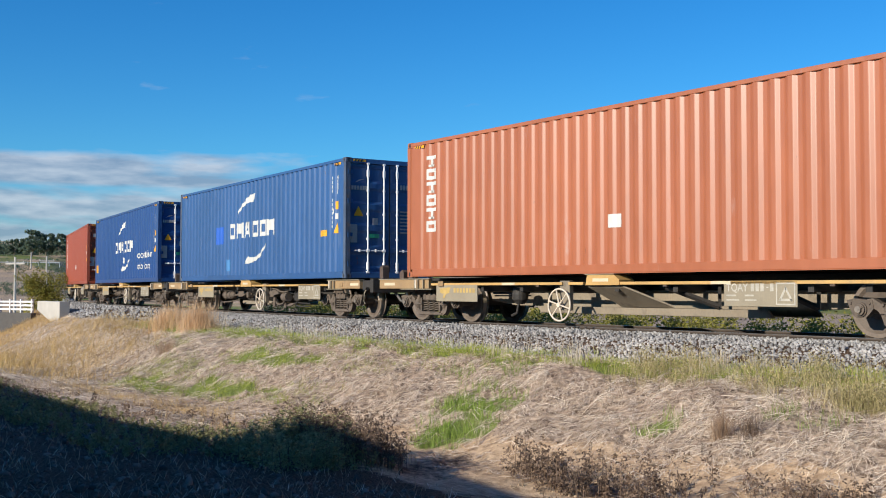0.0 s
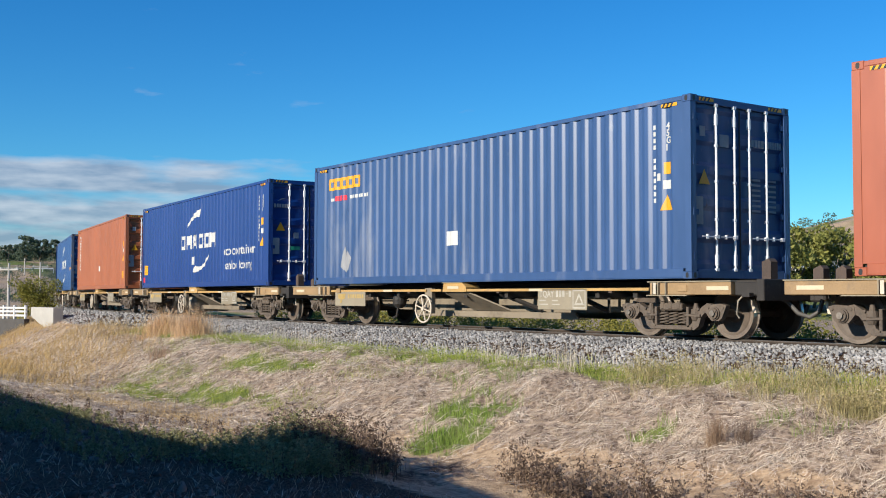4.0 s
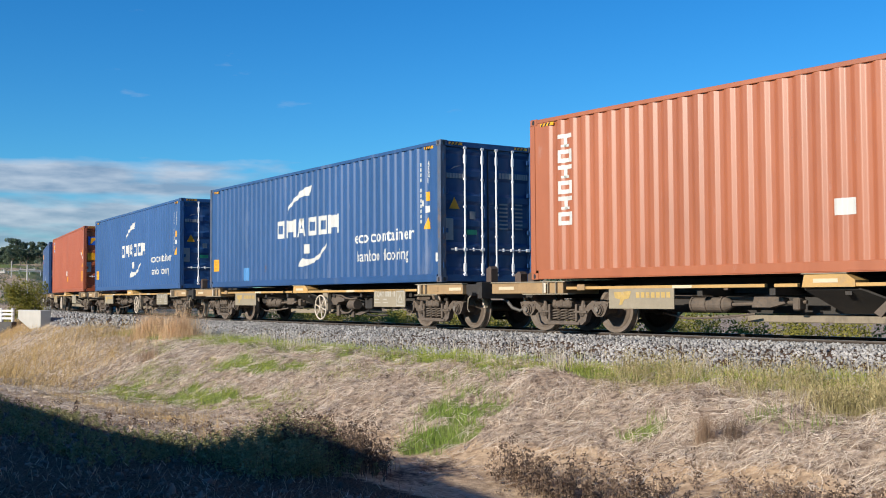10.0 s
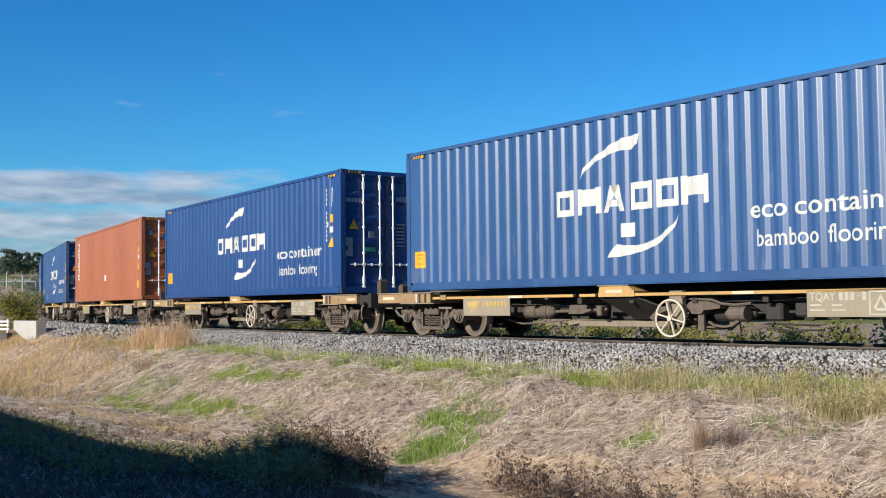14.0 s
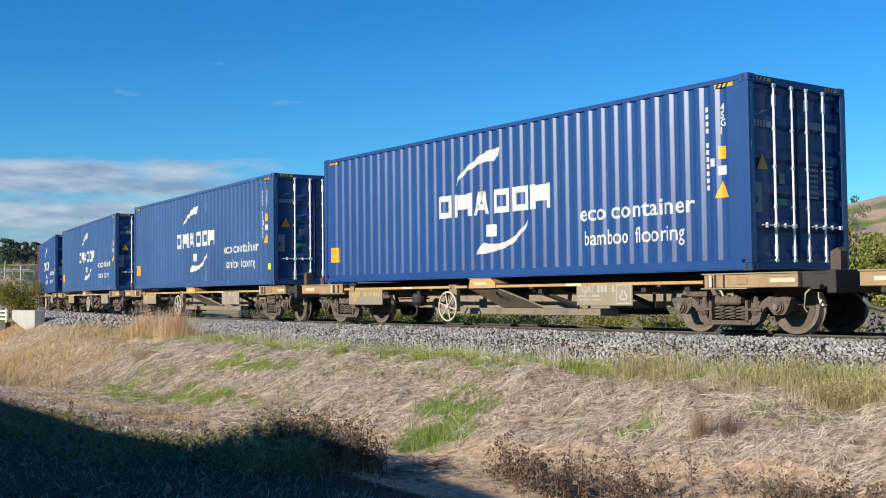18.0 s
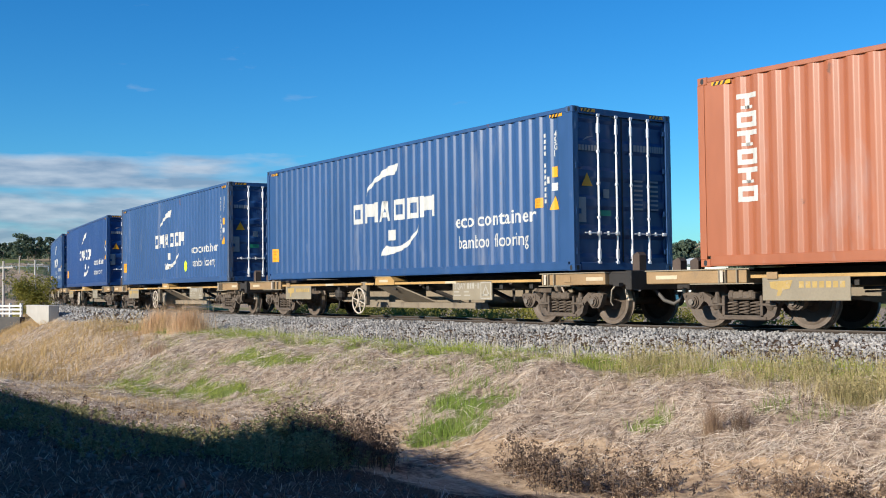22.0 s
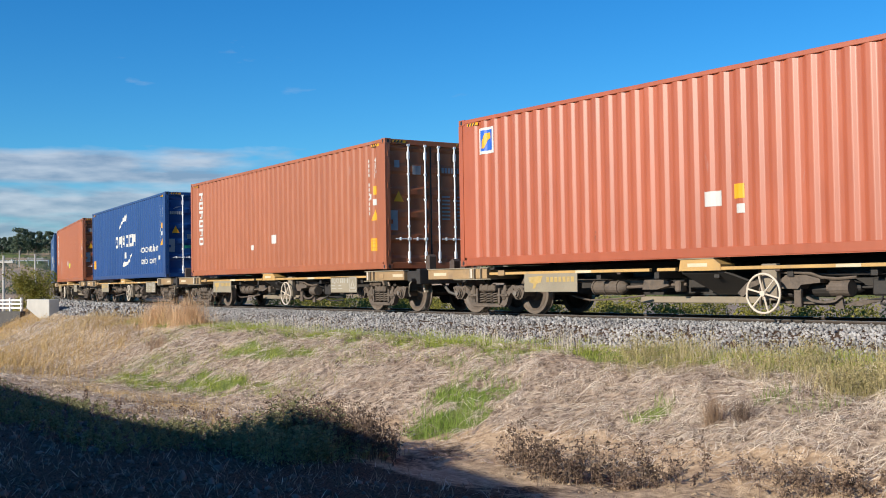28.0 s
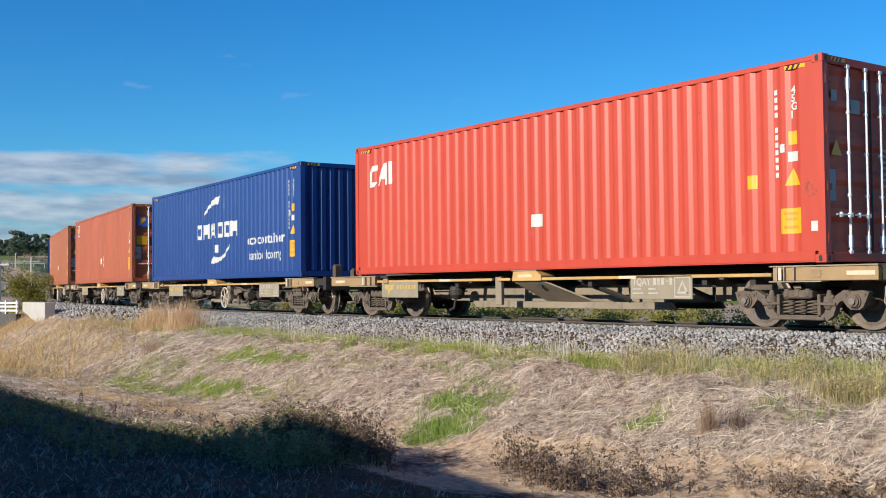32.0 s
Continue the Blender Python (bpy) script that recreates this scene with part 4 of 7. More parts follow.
def under_gear(ob):
    """Brake fittings that hang in the light beside the number board."""
    def put(name, key, build, material=None, label=""):
        return part(name, shared(key, build), material or M_BOGIE, ob, label)
    for x0, x1 in ((0.83, 0.87), (0.93, 0.98)):
        put("hanger_post", "hp%g" % x0, lambda: box(bmesh.new(), x0, x1, -1.10, -1.04, 0.22, 0.74, 0.006))
    put("brake_valve", "valve", lambda: prism(bmesh.new(), [(1.20, 0.47), (1.24, 0.62), (1.30, 0.66), (1.62, 0.66), (1.86, 0.60), (1.86, 0.55), (1.55, 0.52), (1.50, 0.46)], -1.10, -0.86), label="dust-brown brake valve")
    put("valve_pipe", "valvepipe", lambda: pipe(bmesh.new(), [(1.12, -1.08, 0.70), (1.40, -1.10, 0.70), (1.70, -1.08, 0.68), (1.86, -1.05, 0.62), (2.10, -1.05, 0.60), (2.40, -1.05, 0.62)], 0.022, 6))
    put("hanger", "hang1", lambda: box(bmesh.new(), 1.40, 1.52, -1.06, -1.00, 0.20, 0.47, 0.008))
    put("brake_cylinder", "bcyl", lambda: rod(rod(bmesh.new(), (1.98, -0.98, 0.47), (2.28, -0.98, 0.47), 0.115, 14), (1.90, -0.98, 0.47), (1.98, -0.98, 0.47), 0.05, 10), label="round dust-brown brake cylinder")
    put("slack_chain", "chain", lambda: pipe(bmesh.new(), [(1.62, -1.06, 0.34), (1.74, -1.08, 0.29), (1.92, -1.08, 0.27), (2.06, -1.06, 0.29), (2.16, -1.04, 0.36)], 0.024, 5))
    put("brake_lever", "blev", lambda: prism(bmesh.new(), [(2.03, 0.18), (2.17, 0.18), (2.14, 0.37), (2.06, 0.37)], -1.02, -0.98))
    put("brake_rod", "brod", lambda: prism(bmesh.new(), [(2.16, 0.24), (2.40, 0.22), (2.72, 0.30), (2.45, 0.31)], -1.0, -0.96))
    put("brake_rod", "brod2", lambda: rod(bmesh.new(), (0.98, -0.98, 0.27), (2.05, -0.98, 0.25), 0.018, 6))
    put("support_arm", "sarm", lambda: prism(bmesh.new(), [(0.42, 0.40), (0.60, 0.56), (0.83, 0.60), (0.83, 0.53), (0.66, 0.48), (0.52, 0.34)], -1.06, -1.02))


def levers_open_mesh():
    """One hanging valve and thin rods by the first bogie."""
    bm = bmesh.new()
    rod(bm, (-3.7, -0.75, 0.60), (-2.6, -0.75, 0.61), 0.020, 6)
    rod(bm, (-3.7, -0.72, 0.55), (-2.6, -0.72, 0.56), 0.016, 6)
    lathe(bm, [(0.03, 0.72), (0.13, 0.70), (0.16, 0.58), (0.15, 0.48), (0.08, 0.40), (0.03, 0.39)], pose(-2.75, -0.86, 0), 14)
    pipe(bm, [(-2.75, -0.9, 0.40), (-2.80, -0.9, 0.22), (-2.95, -0.9, 0.17)], 0.028, 6)
    return bm


def levers_mesh():
    """Brake levers, cylinder and rods by the first bogie."""
    bm = bmesh.new()
    rod(bm, (-3.3, -0.75, 0.62), (-1.5, -0.70, 0.58), 0.03, 6)
    rod(bm, (-2.75, -0.85, 0.50), (-2.10, -0.85, 0.50), 0.115, 16)
    rod(bm, (-2.10, -0.85, 0.50), (-2.00, -0.85, 0.50), 0.115, 16, 0.05)
    for x in (-2.72, -2.45, -2.16):
        rod(bm, (x - 0.015, -0.85, 0.50), (x + 0.015, -0.85, 0.50), 0.130, 16)
    rod(bm, (-2.0, -0.85, 0.50), (-0.75, -0.80, 0.54), 0.028, 8)
    prism(bm, [(-1.62, 0.46), (-1.58, 0.62), (-1.30, 0.64), (-1.08, 0.60), (-1.05, 0.52), (-1.30, 0.46)], -0.90, -0.76)
    box(bm, -0.92, -0.80, -0.92, -0.74, 0.42, 0.60, 0.02)
    pipe(bm, [(-3.4, -0.8, 0.36), (-2.8, -0.95, 0.28), (-2.2, -0.95, 0.30), (-1.6, -0.85, 0.36)], 0.018, 6)
    return bm


def tank_mesh():
    bm = bmesh.new()
    ax = pose(-1.42, -0.55, 0.42, 90)
    lathe(bm, [(0.02, 0.42), (0.14, 0.40), (0.22, 0.34), (0.265, 0.24), (0.27, 0.1), (0.27, -0.9), (0.2, -1.0), (0.02, -1.04)], ax, 22)
    return bm


def wagon(kind, tank, wheel_on, label):
    ob = tagged(new("container_wagon"), label, "railway wagon", "wagons of the train")
    for left in (True, False):
        key = "platform_l" if left else "platform_r"
        pf = part("end_platform", shared(key, lambda: platform_mesh(left)), M_OCHRE, ob, "weathered yellow steel end platform")
        part("flange", shared(key + "_trim", lambda: platform_trim_mesh(left)), M_SIGN, pf)
        x = -6.95 if left else 6.42
        part("reflector", shared(key + "_refl", lambda: bars([(x, x + 0.42, 0.76, 0.82)], -1.252)), M_REFLECT, pf, "pale reflector strip")
        x = -5.66 if left else 5.40
        part("stanchion_plate", shared(key + "_white", lambda: box(bmesh.new(), x - 0.028, x + 0.028, -1.31, -1.303, 0.70, 0.88)), M_HANDWHEEL, pf)
        part("latch", shared(key + "_latch", lambda: box(bmesh.new(), x + (0.75 if left else 0.45), x + (0.93 if left else 0.63), -1.262, -1.25, 0.74, 0.84, 0.003)), M_OCHRE, pf)
    part("headstock", shared("headstock", headstock_mesh), M_GRIME_SHADE, ob, "dark greasy end beam")
    for x, h in ((-6.85, 0.16), (-6.50, 0.15), (7.22, 0.28)):
        part("stop_post", shared("stop%g" % x, lambda: upright(x, h)), M_RUSTY, ob)
    # added web closes the gap over the sill; its dark colour is shade
    part("deck_web", shared("deck_web", lambda: box(bmesh.new(), -6.9, 6.9, -0.34, 0.34, 0.662, 0.925, 0.01)), M_GRIME_SHADE, ob, "dark web added under the container floor for the shade there")
    # on gear wagons the dark sill colour stands in for shade
    part("centre_sill", shared("sill", sill_mesh), M_SILL if kind == "open" else M_GRIME_SHADE, ob, "dust-coated beige centre sill" if kind == "open" else "centre sill coloured dark for the shade under the deck")
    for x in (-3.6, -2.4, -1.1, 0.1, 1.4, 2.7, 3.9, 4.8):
        part("crossbar", shared("crossbar", crossbars_mesh), M_GRIME_SHADE, ob, m=pose(x, 0, 0))
    for s, x0, x1 in ((-1, -5.2, -1.16), (-1, -1.0, -0.62), (-1, -0.52, 5.2), (1, -5.2, 5.2)):
        part("side_rail", shared("rail%g%g" % (s, x0), lambda: box(bmesh.new(), x0, x1, s * 1.20 - 0.035, s * 1.20 + 0.035, 0.755, 0.805, 0.004)), M_OCHRE_B, ob, "thin yellow side rail")
    for x in (-2.85, 2.2):
        part("rail_patch", shared("railp%g" % x, lambda: box(bmesh.new(), x, x + 0.38, -1.240, -1.236, 0.758, 0.803)), M_REFLECT, ob)
    for x in (-3.9, -1.85, 1.25, 4.3):
        part("rail_post", shared("railpost%g" % x, lambda: box(bmesh.new(), x - 0.04, x + 0.04, -1.22, -1.15, 0.72, 0.806, 0.004)), M_RUSTY, ob)

    def bump():
        return prism(bmesh.new(), [(-0.54, 0.75), (-0.50, 0.93), (0.14, 0.93), (0.27, 0.84), (0.27, 0.75)], -1.25, -0.9)
    bx = part("middle_support", shared("bump", bump), M_OCHRE_B, ob, "yellow box support under the container")
    part("cover", shared("bump_lid", lambda: box(bmesh.new(), -0.54, 0.16, -1.27, -0.88, 0.931, 0.943)), M_SIGN, bx)
    part("reflector", shared("bump_refl", lambda: bars([(-0.36, 0.02, 0.81, 0.865)], -1.251)), M_REFLECT, bx)
    shift = pose(0.80 if kind == "gear" else 0.0, 0, 0)
    sg = part("sign_board", shared("sign_l", lambda: box(bmesh.new(), -5.0, -3.62, -1.235, -1.215, 0.43, 0.765, 0.004)), M_SIGN, ob, "dusty beige sign board with a faded yellow mark", m=shift)
    part("mark", shared("sign_mark", lambda: flat([[(-4.88, 0.70), (-4.50, 0.72), (-4.55, 0.60), (-4.66, 0.58), (-4.70, 0.50), (-4.77, 0.49), (-4.74, 0.58), (-4.86, 0.61)]])), M_FADEDY, sg, m=pose(0, -1.238, 0))
    pieces("mark", shared("sign_bars", lambda: flat([rect(-4.40 + i * 0.105, -4.325 + i * 0.105, 0.61, 0.70) for i in range(7)])), M_FADEDY, sg, m=pose(0, -1.238, 0))
    sb = part("number_board", shared("sign_r", lambda: box(bmesh.new(), 2.45, 3.75, -1.235, -1.215, 0.425, 0.80, 0.004)), M_SIGN, ob, "grey-beige board with white class letters and a triangle", m=pose(1.0 if kind == "gear" else 0.0, 0, 0))
    part("lettering", shared("class_code", lambda: words("TQAY", 0.165, 2.50, 0.65, 0.003, width=0.40)), M_FADEDW, sb, "worn white letters TQAY", m=pose(0, -1.238, 0))
    pieces("number_mark", shared("num_marks", lambda: flat([rect(2.95 + i * 0.085, 3.01 + i * 0.085, 0.65, 0.765) for i in range(3)] + [rect(3.22, 3.26, 0.70, 0.715), rect(3.29, 3.35, 0.65, 0.765)])), M_FADEDW, sb, m=pose(0, -1.238, 0))
    pieces("small_mark", shared("num_small", lambda: flat([rect(2.50, 2.68, 0.575, 0.60), rect(2.84, 3.0, 0.575, 0.60), rect(2.50, 2.74, 0.51, 0.53), rect(2.84, 3.05, 0.51, 0.53)])), M_FADEDW, sb, m=pose(0, -1.238, 0))
    part("triangle_mark", shared("num_tri", lambda: flat(frame_rect(3.39, 3.72, 0.45, 0.775, 0.022) + [[(3.43, 0.51), (3.68, 0.51), (3.665, 0.545), (3.445, 0.545)], [(3.43, 0.51), (3.47, 0.51), (3.57, 0.69), (3.555, 0.73)], [(3.68, 0.51), (3.64, 0.51), (3.54, 0.69), (3.555, 0.73)]])), M_FADEDW, sb, m=pose(0, -1.238, 0))
    pieces("crossbeam_wing", shared("wings", wing_mesh), M_SILL if kind == "open" else M_GRIME_SHADE, ob)
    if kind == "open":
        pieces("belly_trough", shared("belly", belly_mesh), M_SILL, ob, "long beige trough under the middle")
        pieces("strut", shared("struts", strut_mesh), M_GRIME_SHADE, ob)
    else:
        part("brake_gear", shared("gear", gear_mesh), M_GRIME_SHADE, ob, "dark brake cylinder, valves and pipes")
        under_gear(ob)
        part("belly_trough", shared("belly_short", lambda: box(bmesh.new(), -1.9, 0.7, -0.64, 0.64, 0.235, 0.34, 0.01)), M_SILL, ob)
    if kind == "open":
        part("brake_rigging", shared("levers_open", levers_open_mesh), M_GRIME_SHADE, ob)
    else:
        part("brake_rigging", shared("levers", levers_mesh), M_BOGIE, ob)
    if wheel_on:
        hx = 1.06 if kind == "gear" else -1.16
        part("wheel_bracket", shared("hbr%g" % hx, lambda: box(bmesh.new(), hx - 0.10, hx + 0.16, -1.20, -1.10, 0.30, 0.83, 0.008)), M_SILL, ob)
        h = part("handwheel", shared("handwheel", handwheel_mesh, True), M_HANDWHEEL, ob, "cream brake handwheel with six spokes", m=pose(hx, -1.30, 0.400))
        for k in range(6):
            part("spoke", shared("spoke", spoke_mesh), M_HANDWHEEL, h, m=pose(0, 0, 0, 0, 14 + 60 * k, 0))
        part("hub", shared("hub", lambda: rod(bmesh.new(), (0, -0.03, 0), (0, 0.05, 0), 0.045, 10)), M_HANDWHEEL, h)
    else:
        part("wheel_bracket", shared("hbr0", lambda: box(bmesh.new(), -1.10, -0.92, -1.20, -1.12, 0.30, 0.83, 0.008)), M_SILL, ob)
    if tank:
        part("air_tank", shared("tank", tank_mesh, True), M_TANK, ob, "round dusty cream air tank")
    for x in BOGIE_X:
        bogie(ob, x)

    def guard():
        bm = bmesh.new()
        prism(bm, [(-0.02, 0.0), (0.03, -0.02), (0.09, -0.20), (0.03, -0.20)], -0.04, 0.04)
        return bm
    for x in (-6.80, 6.86):
        part("mud_flap", shared("guard", guard), M_HANDWHEEL, ob, "white rail guard", m=pose(x, -0.72, 0.62))
    part("coupler", shared("coupler", lambda: box(box(bmesh.new(), 7.30, 7.62, -0.10, 0.10, 0.62, 0.80, 0.02), 7.52, 7.72, -0.16, 0.12, 0.58, 0.84, 0.03)), M_GRIME_SHADE, ob, "dark steel coupler")
    part("coupler", shared("coupler2", lambda: box(box(bmesh.new(), -7.45, -7.10, -0.10, 0.10, 0.62, 0.80, 0.02), -7.52, -7.30, -0.12, 0.16, 0.58, 0.84, 0.03)), M_GRIME_SHADE, ob, "dark steel coupler")
    part("brake_hose", shared("hose", lambda: pipe(bmesh.new(), [(7.05, -0.55, 0.70), (7.35, -0.56, 0.60), (7.50, -0.50, 0.42), (7.64, -0.42, 0.36), (7.76, -0.36, 0.44), (7.80, -0.32, 0.62)], 0.034, 8), True), M_HOSE, ob, "hanging grey rubber brake hose")
    part("end_pipe", shared("endpipe", lambda: pipe(bmesh.new(), [(6.98, -1.12, 0.66), (6.92, -1.14, 0.60), (6.90, -1.14, 0.40), (6.93, -1.12, 0.34)], 0.014, 6), True), M_TANK, ob)
    return ob


# ---- the line ----
RAD, GRADE, BEND_END = 210.5, -0.00156, -112.0
PITCH_WAGON = 14.955


def line(s, off=0.0, z=0.0):
    """A point by the track: s metres along it (to the right), off metres beyond the containers' near side."""
    if s < BEND_END:
        a = BEND_END / RAD
        d = s - BEND_END
        return Vector((math.sin(a) * (RAD - off) + d * math.cos(a), RAD - (RAD - off) * math.cos(a) + d * math.sin(a), z + GRADE * s))
    a = s / RAD
    return Vector((math.sin(a) * (RAD - off), RAD - (RAD - off) * math.cos(a), z + GRADE * s))


def on_line(s):
    """Pose of a wagon whose middle is at s."""
    a, b = line(s - 5.5, HY), line(s + 5.5, HY)
    d = (b - a).normalized()
    n = Vector((-d.y, d.x, 0)).normalized()
    u = d.cross(n)
    m = Matrix((d, n, u)).transposed().to_4x4()
    return Matrix.Translation((a + b) / 2) @ m


# where the train stands: right end of the eleventh container along the line, less a steady run
RUN = ((0, -11.35), (2, -11.40), (5.5, -11.68), (7, -11.88), (9, -11.93), (13, -11.93), (14.5, -11.86), (17, -11.70), (18, -11.46), (19, -11.47), (22, -11.50), (25, -11.65), (28, -11.71), (32, -11.76))


def train_s(t):
    xs, ys = [r[0] for r in RUN], [r[1] for r in RUN]
    return float(np.interp(t, xs, ys)) - 8.45 * (t - 13)


SW = {"mark": "sweep"}
COL = {"mark": "column"}
FLG = {"mark": "flag"}
PLACARD = ("placard", 0.28, 0.60, 0.47, 0.81, M_YELLOW)
SQ = ("label", 6.05, 6.38, 0.79, 1.02, M_WHITE)
BLUE_LABEL = "blue corrugated steel container with white line mark on a wagon"
CONSIST = [
    # paint, design, label, stickers, blind end, wagon kind, tank, handwheel
    ("rust_red", COL, "rust-red corrugated steel container on a wagon", [SQ], False, "gear", False, True),
    ("blue", SW, BLUE_LABEL, [PLACARD, SQ], False, "gear", False, True),
    ("faded_blue", dict(SW, eco=False), "faded blue container with white mark and darker patches on a wagon", [("patch", 3.35, 4.05, 1.10, 1.62, M_BLUEV), ("patch", 4.30, 4.62, 0.28, 0.62, M_CYANV), ("placard", 10.75, 11.1, 1.05, 1.2, M_YELLOW)], False, "gear", False, True),
    ("orange", COL, "orange corrugated container with white blocks on a wagon", [SQ, ("placard", 11.50, 11.74, 0.42, 0.70, M_YELLOW)], False, "open", False, True),
    ("deep_blue", SW, "deep blue clean container with white lettering on a wagon", [PLACARD, ("label", 5.62, 5.90, 0.72, 0.97, M_WHITE), ("label", 0.16, 0.36, 0.20, 0.38, M_REDV)], False, "open", True, True),
    ("grey_blue", {"mark": "word"}, "greyish blue scuffed container with yellow brand blocks on a wagon", [("label", 5.62, 5.99, 0.76, 1.05, M_WHITE), ("placard", -0.0, 0.12, 0.62, 1.22, M_YELLOW)], False, "open", False, True),
    ("red_orange", FLG, "red-orange container with a blue flag sticker on a wagon", [SQ, ("placard", 6.44, 6.62, 0.52, 0.74, M_YELLOW), ("placard", 11.44, 11.78, 0.47, 0.92, M_YELLOW), ("label", 11.20, 11.32, 1.62, 1.76, M_WHITE)], False, "open", False, True),
    ("faded_blue", SW, "faded blue container with white eco lettering on a wagon", [PLACARD, SQ], False, "gear", False, True),
    ("worn_blue", SW, "worn blue container with rusty corner posts on a wagon", [PLACARD, SQ, ("patch", 2.35, 2.75, 0.17, 0.52, M_CYANV), ("label", 11.98, 12.12, 0.42, 0.60, M_WHITE)], False, "gear", False, True),
    ("orange", COL, "orange corrugated container with white blocks on a wagon", [SQ, ("placard", 11.52, 11.72, 0.42, 0.68, M_YELLOW)], False, "gear", False, True),
    ("blue", SW, BLUE_LABEL, [PLACARD, SQ, ("label", 11.72, 11.80, 1.53, 1.60, M_REDV)], False, "gear", False, True),
    ("worn_blue", SW, "worn blue container with white eco lettering on a wagon", [PLACARD, SQ], False, "gear", False, True),
    ("worn_blue", SW, "worn blue container with scuffed lower edge on a wagon", [PLACARD, SQ, ("label", 11.80, 11.98, 0.40, 0.56, M_LIME)], False, "open", False, True),
    ("blue", SW, BLUE_LABEL, [PLACARD, SQ], False, "open", False, True),
    ("worn_blue", SW, "dented blue container with a lime sticker on a wagon", [PLACARD, SQ, ("label", 5.66, 5.76, 0.60, 0.68, M_WHITE), ("label", 6.20, 6.34, 0.50, 0.58, M_WHITE), ("diamond", 7.84, 8.18, 0.36, 0.72, M_LIME)], False, "open", True, True),
    ("worn_blue", SW, "worn blue container with yellow placards on a wagon", [PLACARD, SQ, ("placard", 11.10, 11.34, 1.16, 1.34, M_YELLOW)], False, "open", False, True),
    ("orange", COL, "orange corrugated container with white blocks on a wagon", [("label", 5.50, 5.84, 0.79, 1.04, M_WHITE), ("placard", 6.40, 6.68, 0.68, 0.92, M_LIME)], False, "open", True, True),
    ("blue", SW, BLUE_LABEL, [PLACARD, SQ, ("label", 11.24, 11.36, 0.62, 0.76, M_WHITE)], False, "gear", False, True),
    ("orange", COL, "dull orange container with white blocks on a wagon", [SQ, ("label", 4.7, 4.9, 0.66, 0.80, M_WHITE), ("placard", 11.50, 11.74, 0.42, 0.70, M_YELLOW)], False, "gear", False, True),
    ("red_orange", FLG, "red-orange container with a blue flag sticker on a wagon", [SQ, ("placard", 6.60, 6.80, 0.88, 1.10, M_YELLOW), ("label", 6.64, 6.80, 0.66, 0.80, M_WHITE), ("placard", 11.44, 11.78, 0.47, 0.92, M_YELLOW)], False, "gear", False, True),
    ("deep_blue", SW, "deep blue container with a blind corrugated end on a wagon", [SQ, ("placard", 11.50, 11.80, 0.52, 0.94, M_YELLOW)], True, "gear", False, True),
    ("coral_red", {"mark": "slab"}, "bright coral-red container with white brand mark on a wagon", [SQ, ("placard", 11.46, 11.80, 0.42, 0.78, M_YELLOW), ("placard", 10.90, 11.06, 1.10, 1.30, M_YELLOW), ("label", 11.96, 12.12, 0.44, 0.58, M_WHITE)], False, "open", False, False),
]
TRAIN = []
for i, (paint, design, label, small, blind, kind, tank, hw) in enumerate(CONSIST):
    c = container(paint, design, label, small, blind, post=M_POST if i in (2, 8, 14) else None)
    w = wagon(kind, tank, hw, "flat container wagon with dust-brown bogies on the rails")
    TRAIN.append((i - 10, w, c))


def motions():
    """The train runs away to the left; its wheels turn."""
    times = [i * 1.0 for i in range(33)]
    lift_up = Matrix.Translation((0, 0, 0.938))
    for i, w, c in TRAIN:
        rows = [(t, on_line(train_s(t) + i * PITCH_WAGON - HX)) for t in times]
        walk(w, rows)
        walk(c, [(t, m @ lift_up) for t, m in rows])
    turns = [(k / 15.0, -math.degrees((train_s(k / 15.0) - train_s(0)) / WR)) for k in range(481)]
    for n, w in enumerate(WHEELS):
        x = w.matrix_basis.translation.x
        walk(w, [(t, pose(x, 0, WR, 0, -a, 0)) for t, a in turns])


# ---- land ----
PROFILE = ((-60, -0.95), (-13, -0.95), (-9, -1.02), (-7, -1.18), (-6.2, -1.32), (-5.3, -1.32), (-4.7, -1.20), (-4.0, -0.95), (-3.0, -0.60), (-2.3, -0.44), (-1.4, -0.38),
           (-0.45, -0.13), (0.1, -0.07), (0.58, -0.06), (0.75, -0.13), (2.3, -0.13), (2.9, -0.16), (3.9, -0.45), (5.0, -0.55), (9.0, -0.75), (60, -0.8))


def track_coords(x, y):
    """Metres along the line and metres beyond the containers' near side, for arrays of places."""
    x, y = np.asarray(x, float), np.asarray(y, float)
    a = np.arctan2(x, RAD - y)
    s, o = a * RAD, RAD - np.hypot(x, RAD - y)
    a0 = BEND_END / RAD
    ex, ey = math.sin(a0) * RAD, RAD - RAD * math.cos(a0)
    dx, dy = x - ex, y - ey
    s2 = BEND_END + dx * math.cos(a0) + dy * math.sin(a0)
    o2 = -dx * math.sin(a0) + dy * math.cos(a0)
    far = (s < BEND_END) | (y > RAD)
    return np.where(far, s2, s), np.where(far, o2, o)


def place(s, o):
    """The place at s and o, arrays on the bend."""
    a = np.asarray(s, float) / RAD
    return np.sin(a) * (RAD - o), RAD - (RAD - o) * np.cos(a)


def ripple(x, y, k, seed):
    r = np.random.RandomState(seed)
    out = 0
    for i in range(6):
        a, p = r.uniform(0, 6.28), r.uniform(0, 6.28)
        f = k * r.uniform(0.6, 1.7)
        out = out + np.sin((x * math.cos(a) + y * math.sin(a)) * f + p) / 6
    return out


def smooth(v, a, b):
    t = np.clip((v - a) / (b - a), 0, 1)
    return t * t * (3 - 2 * t)


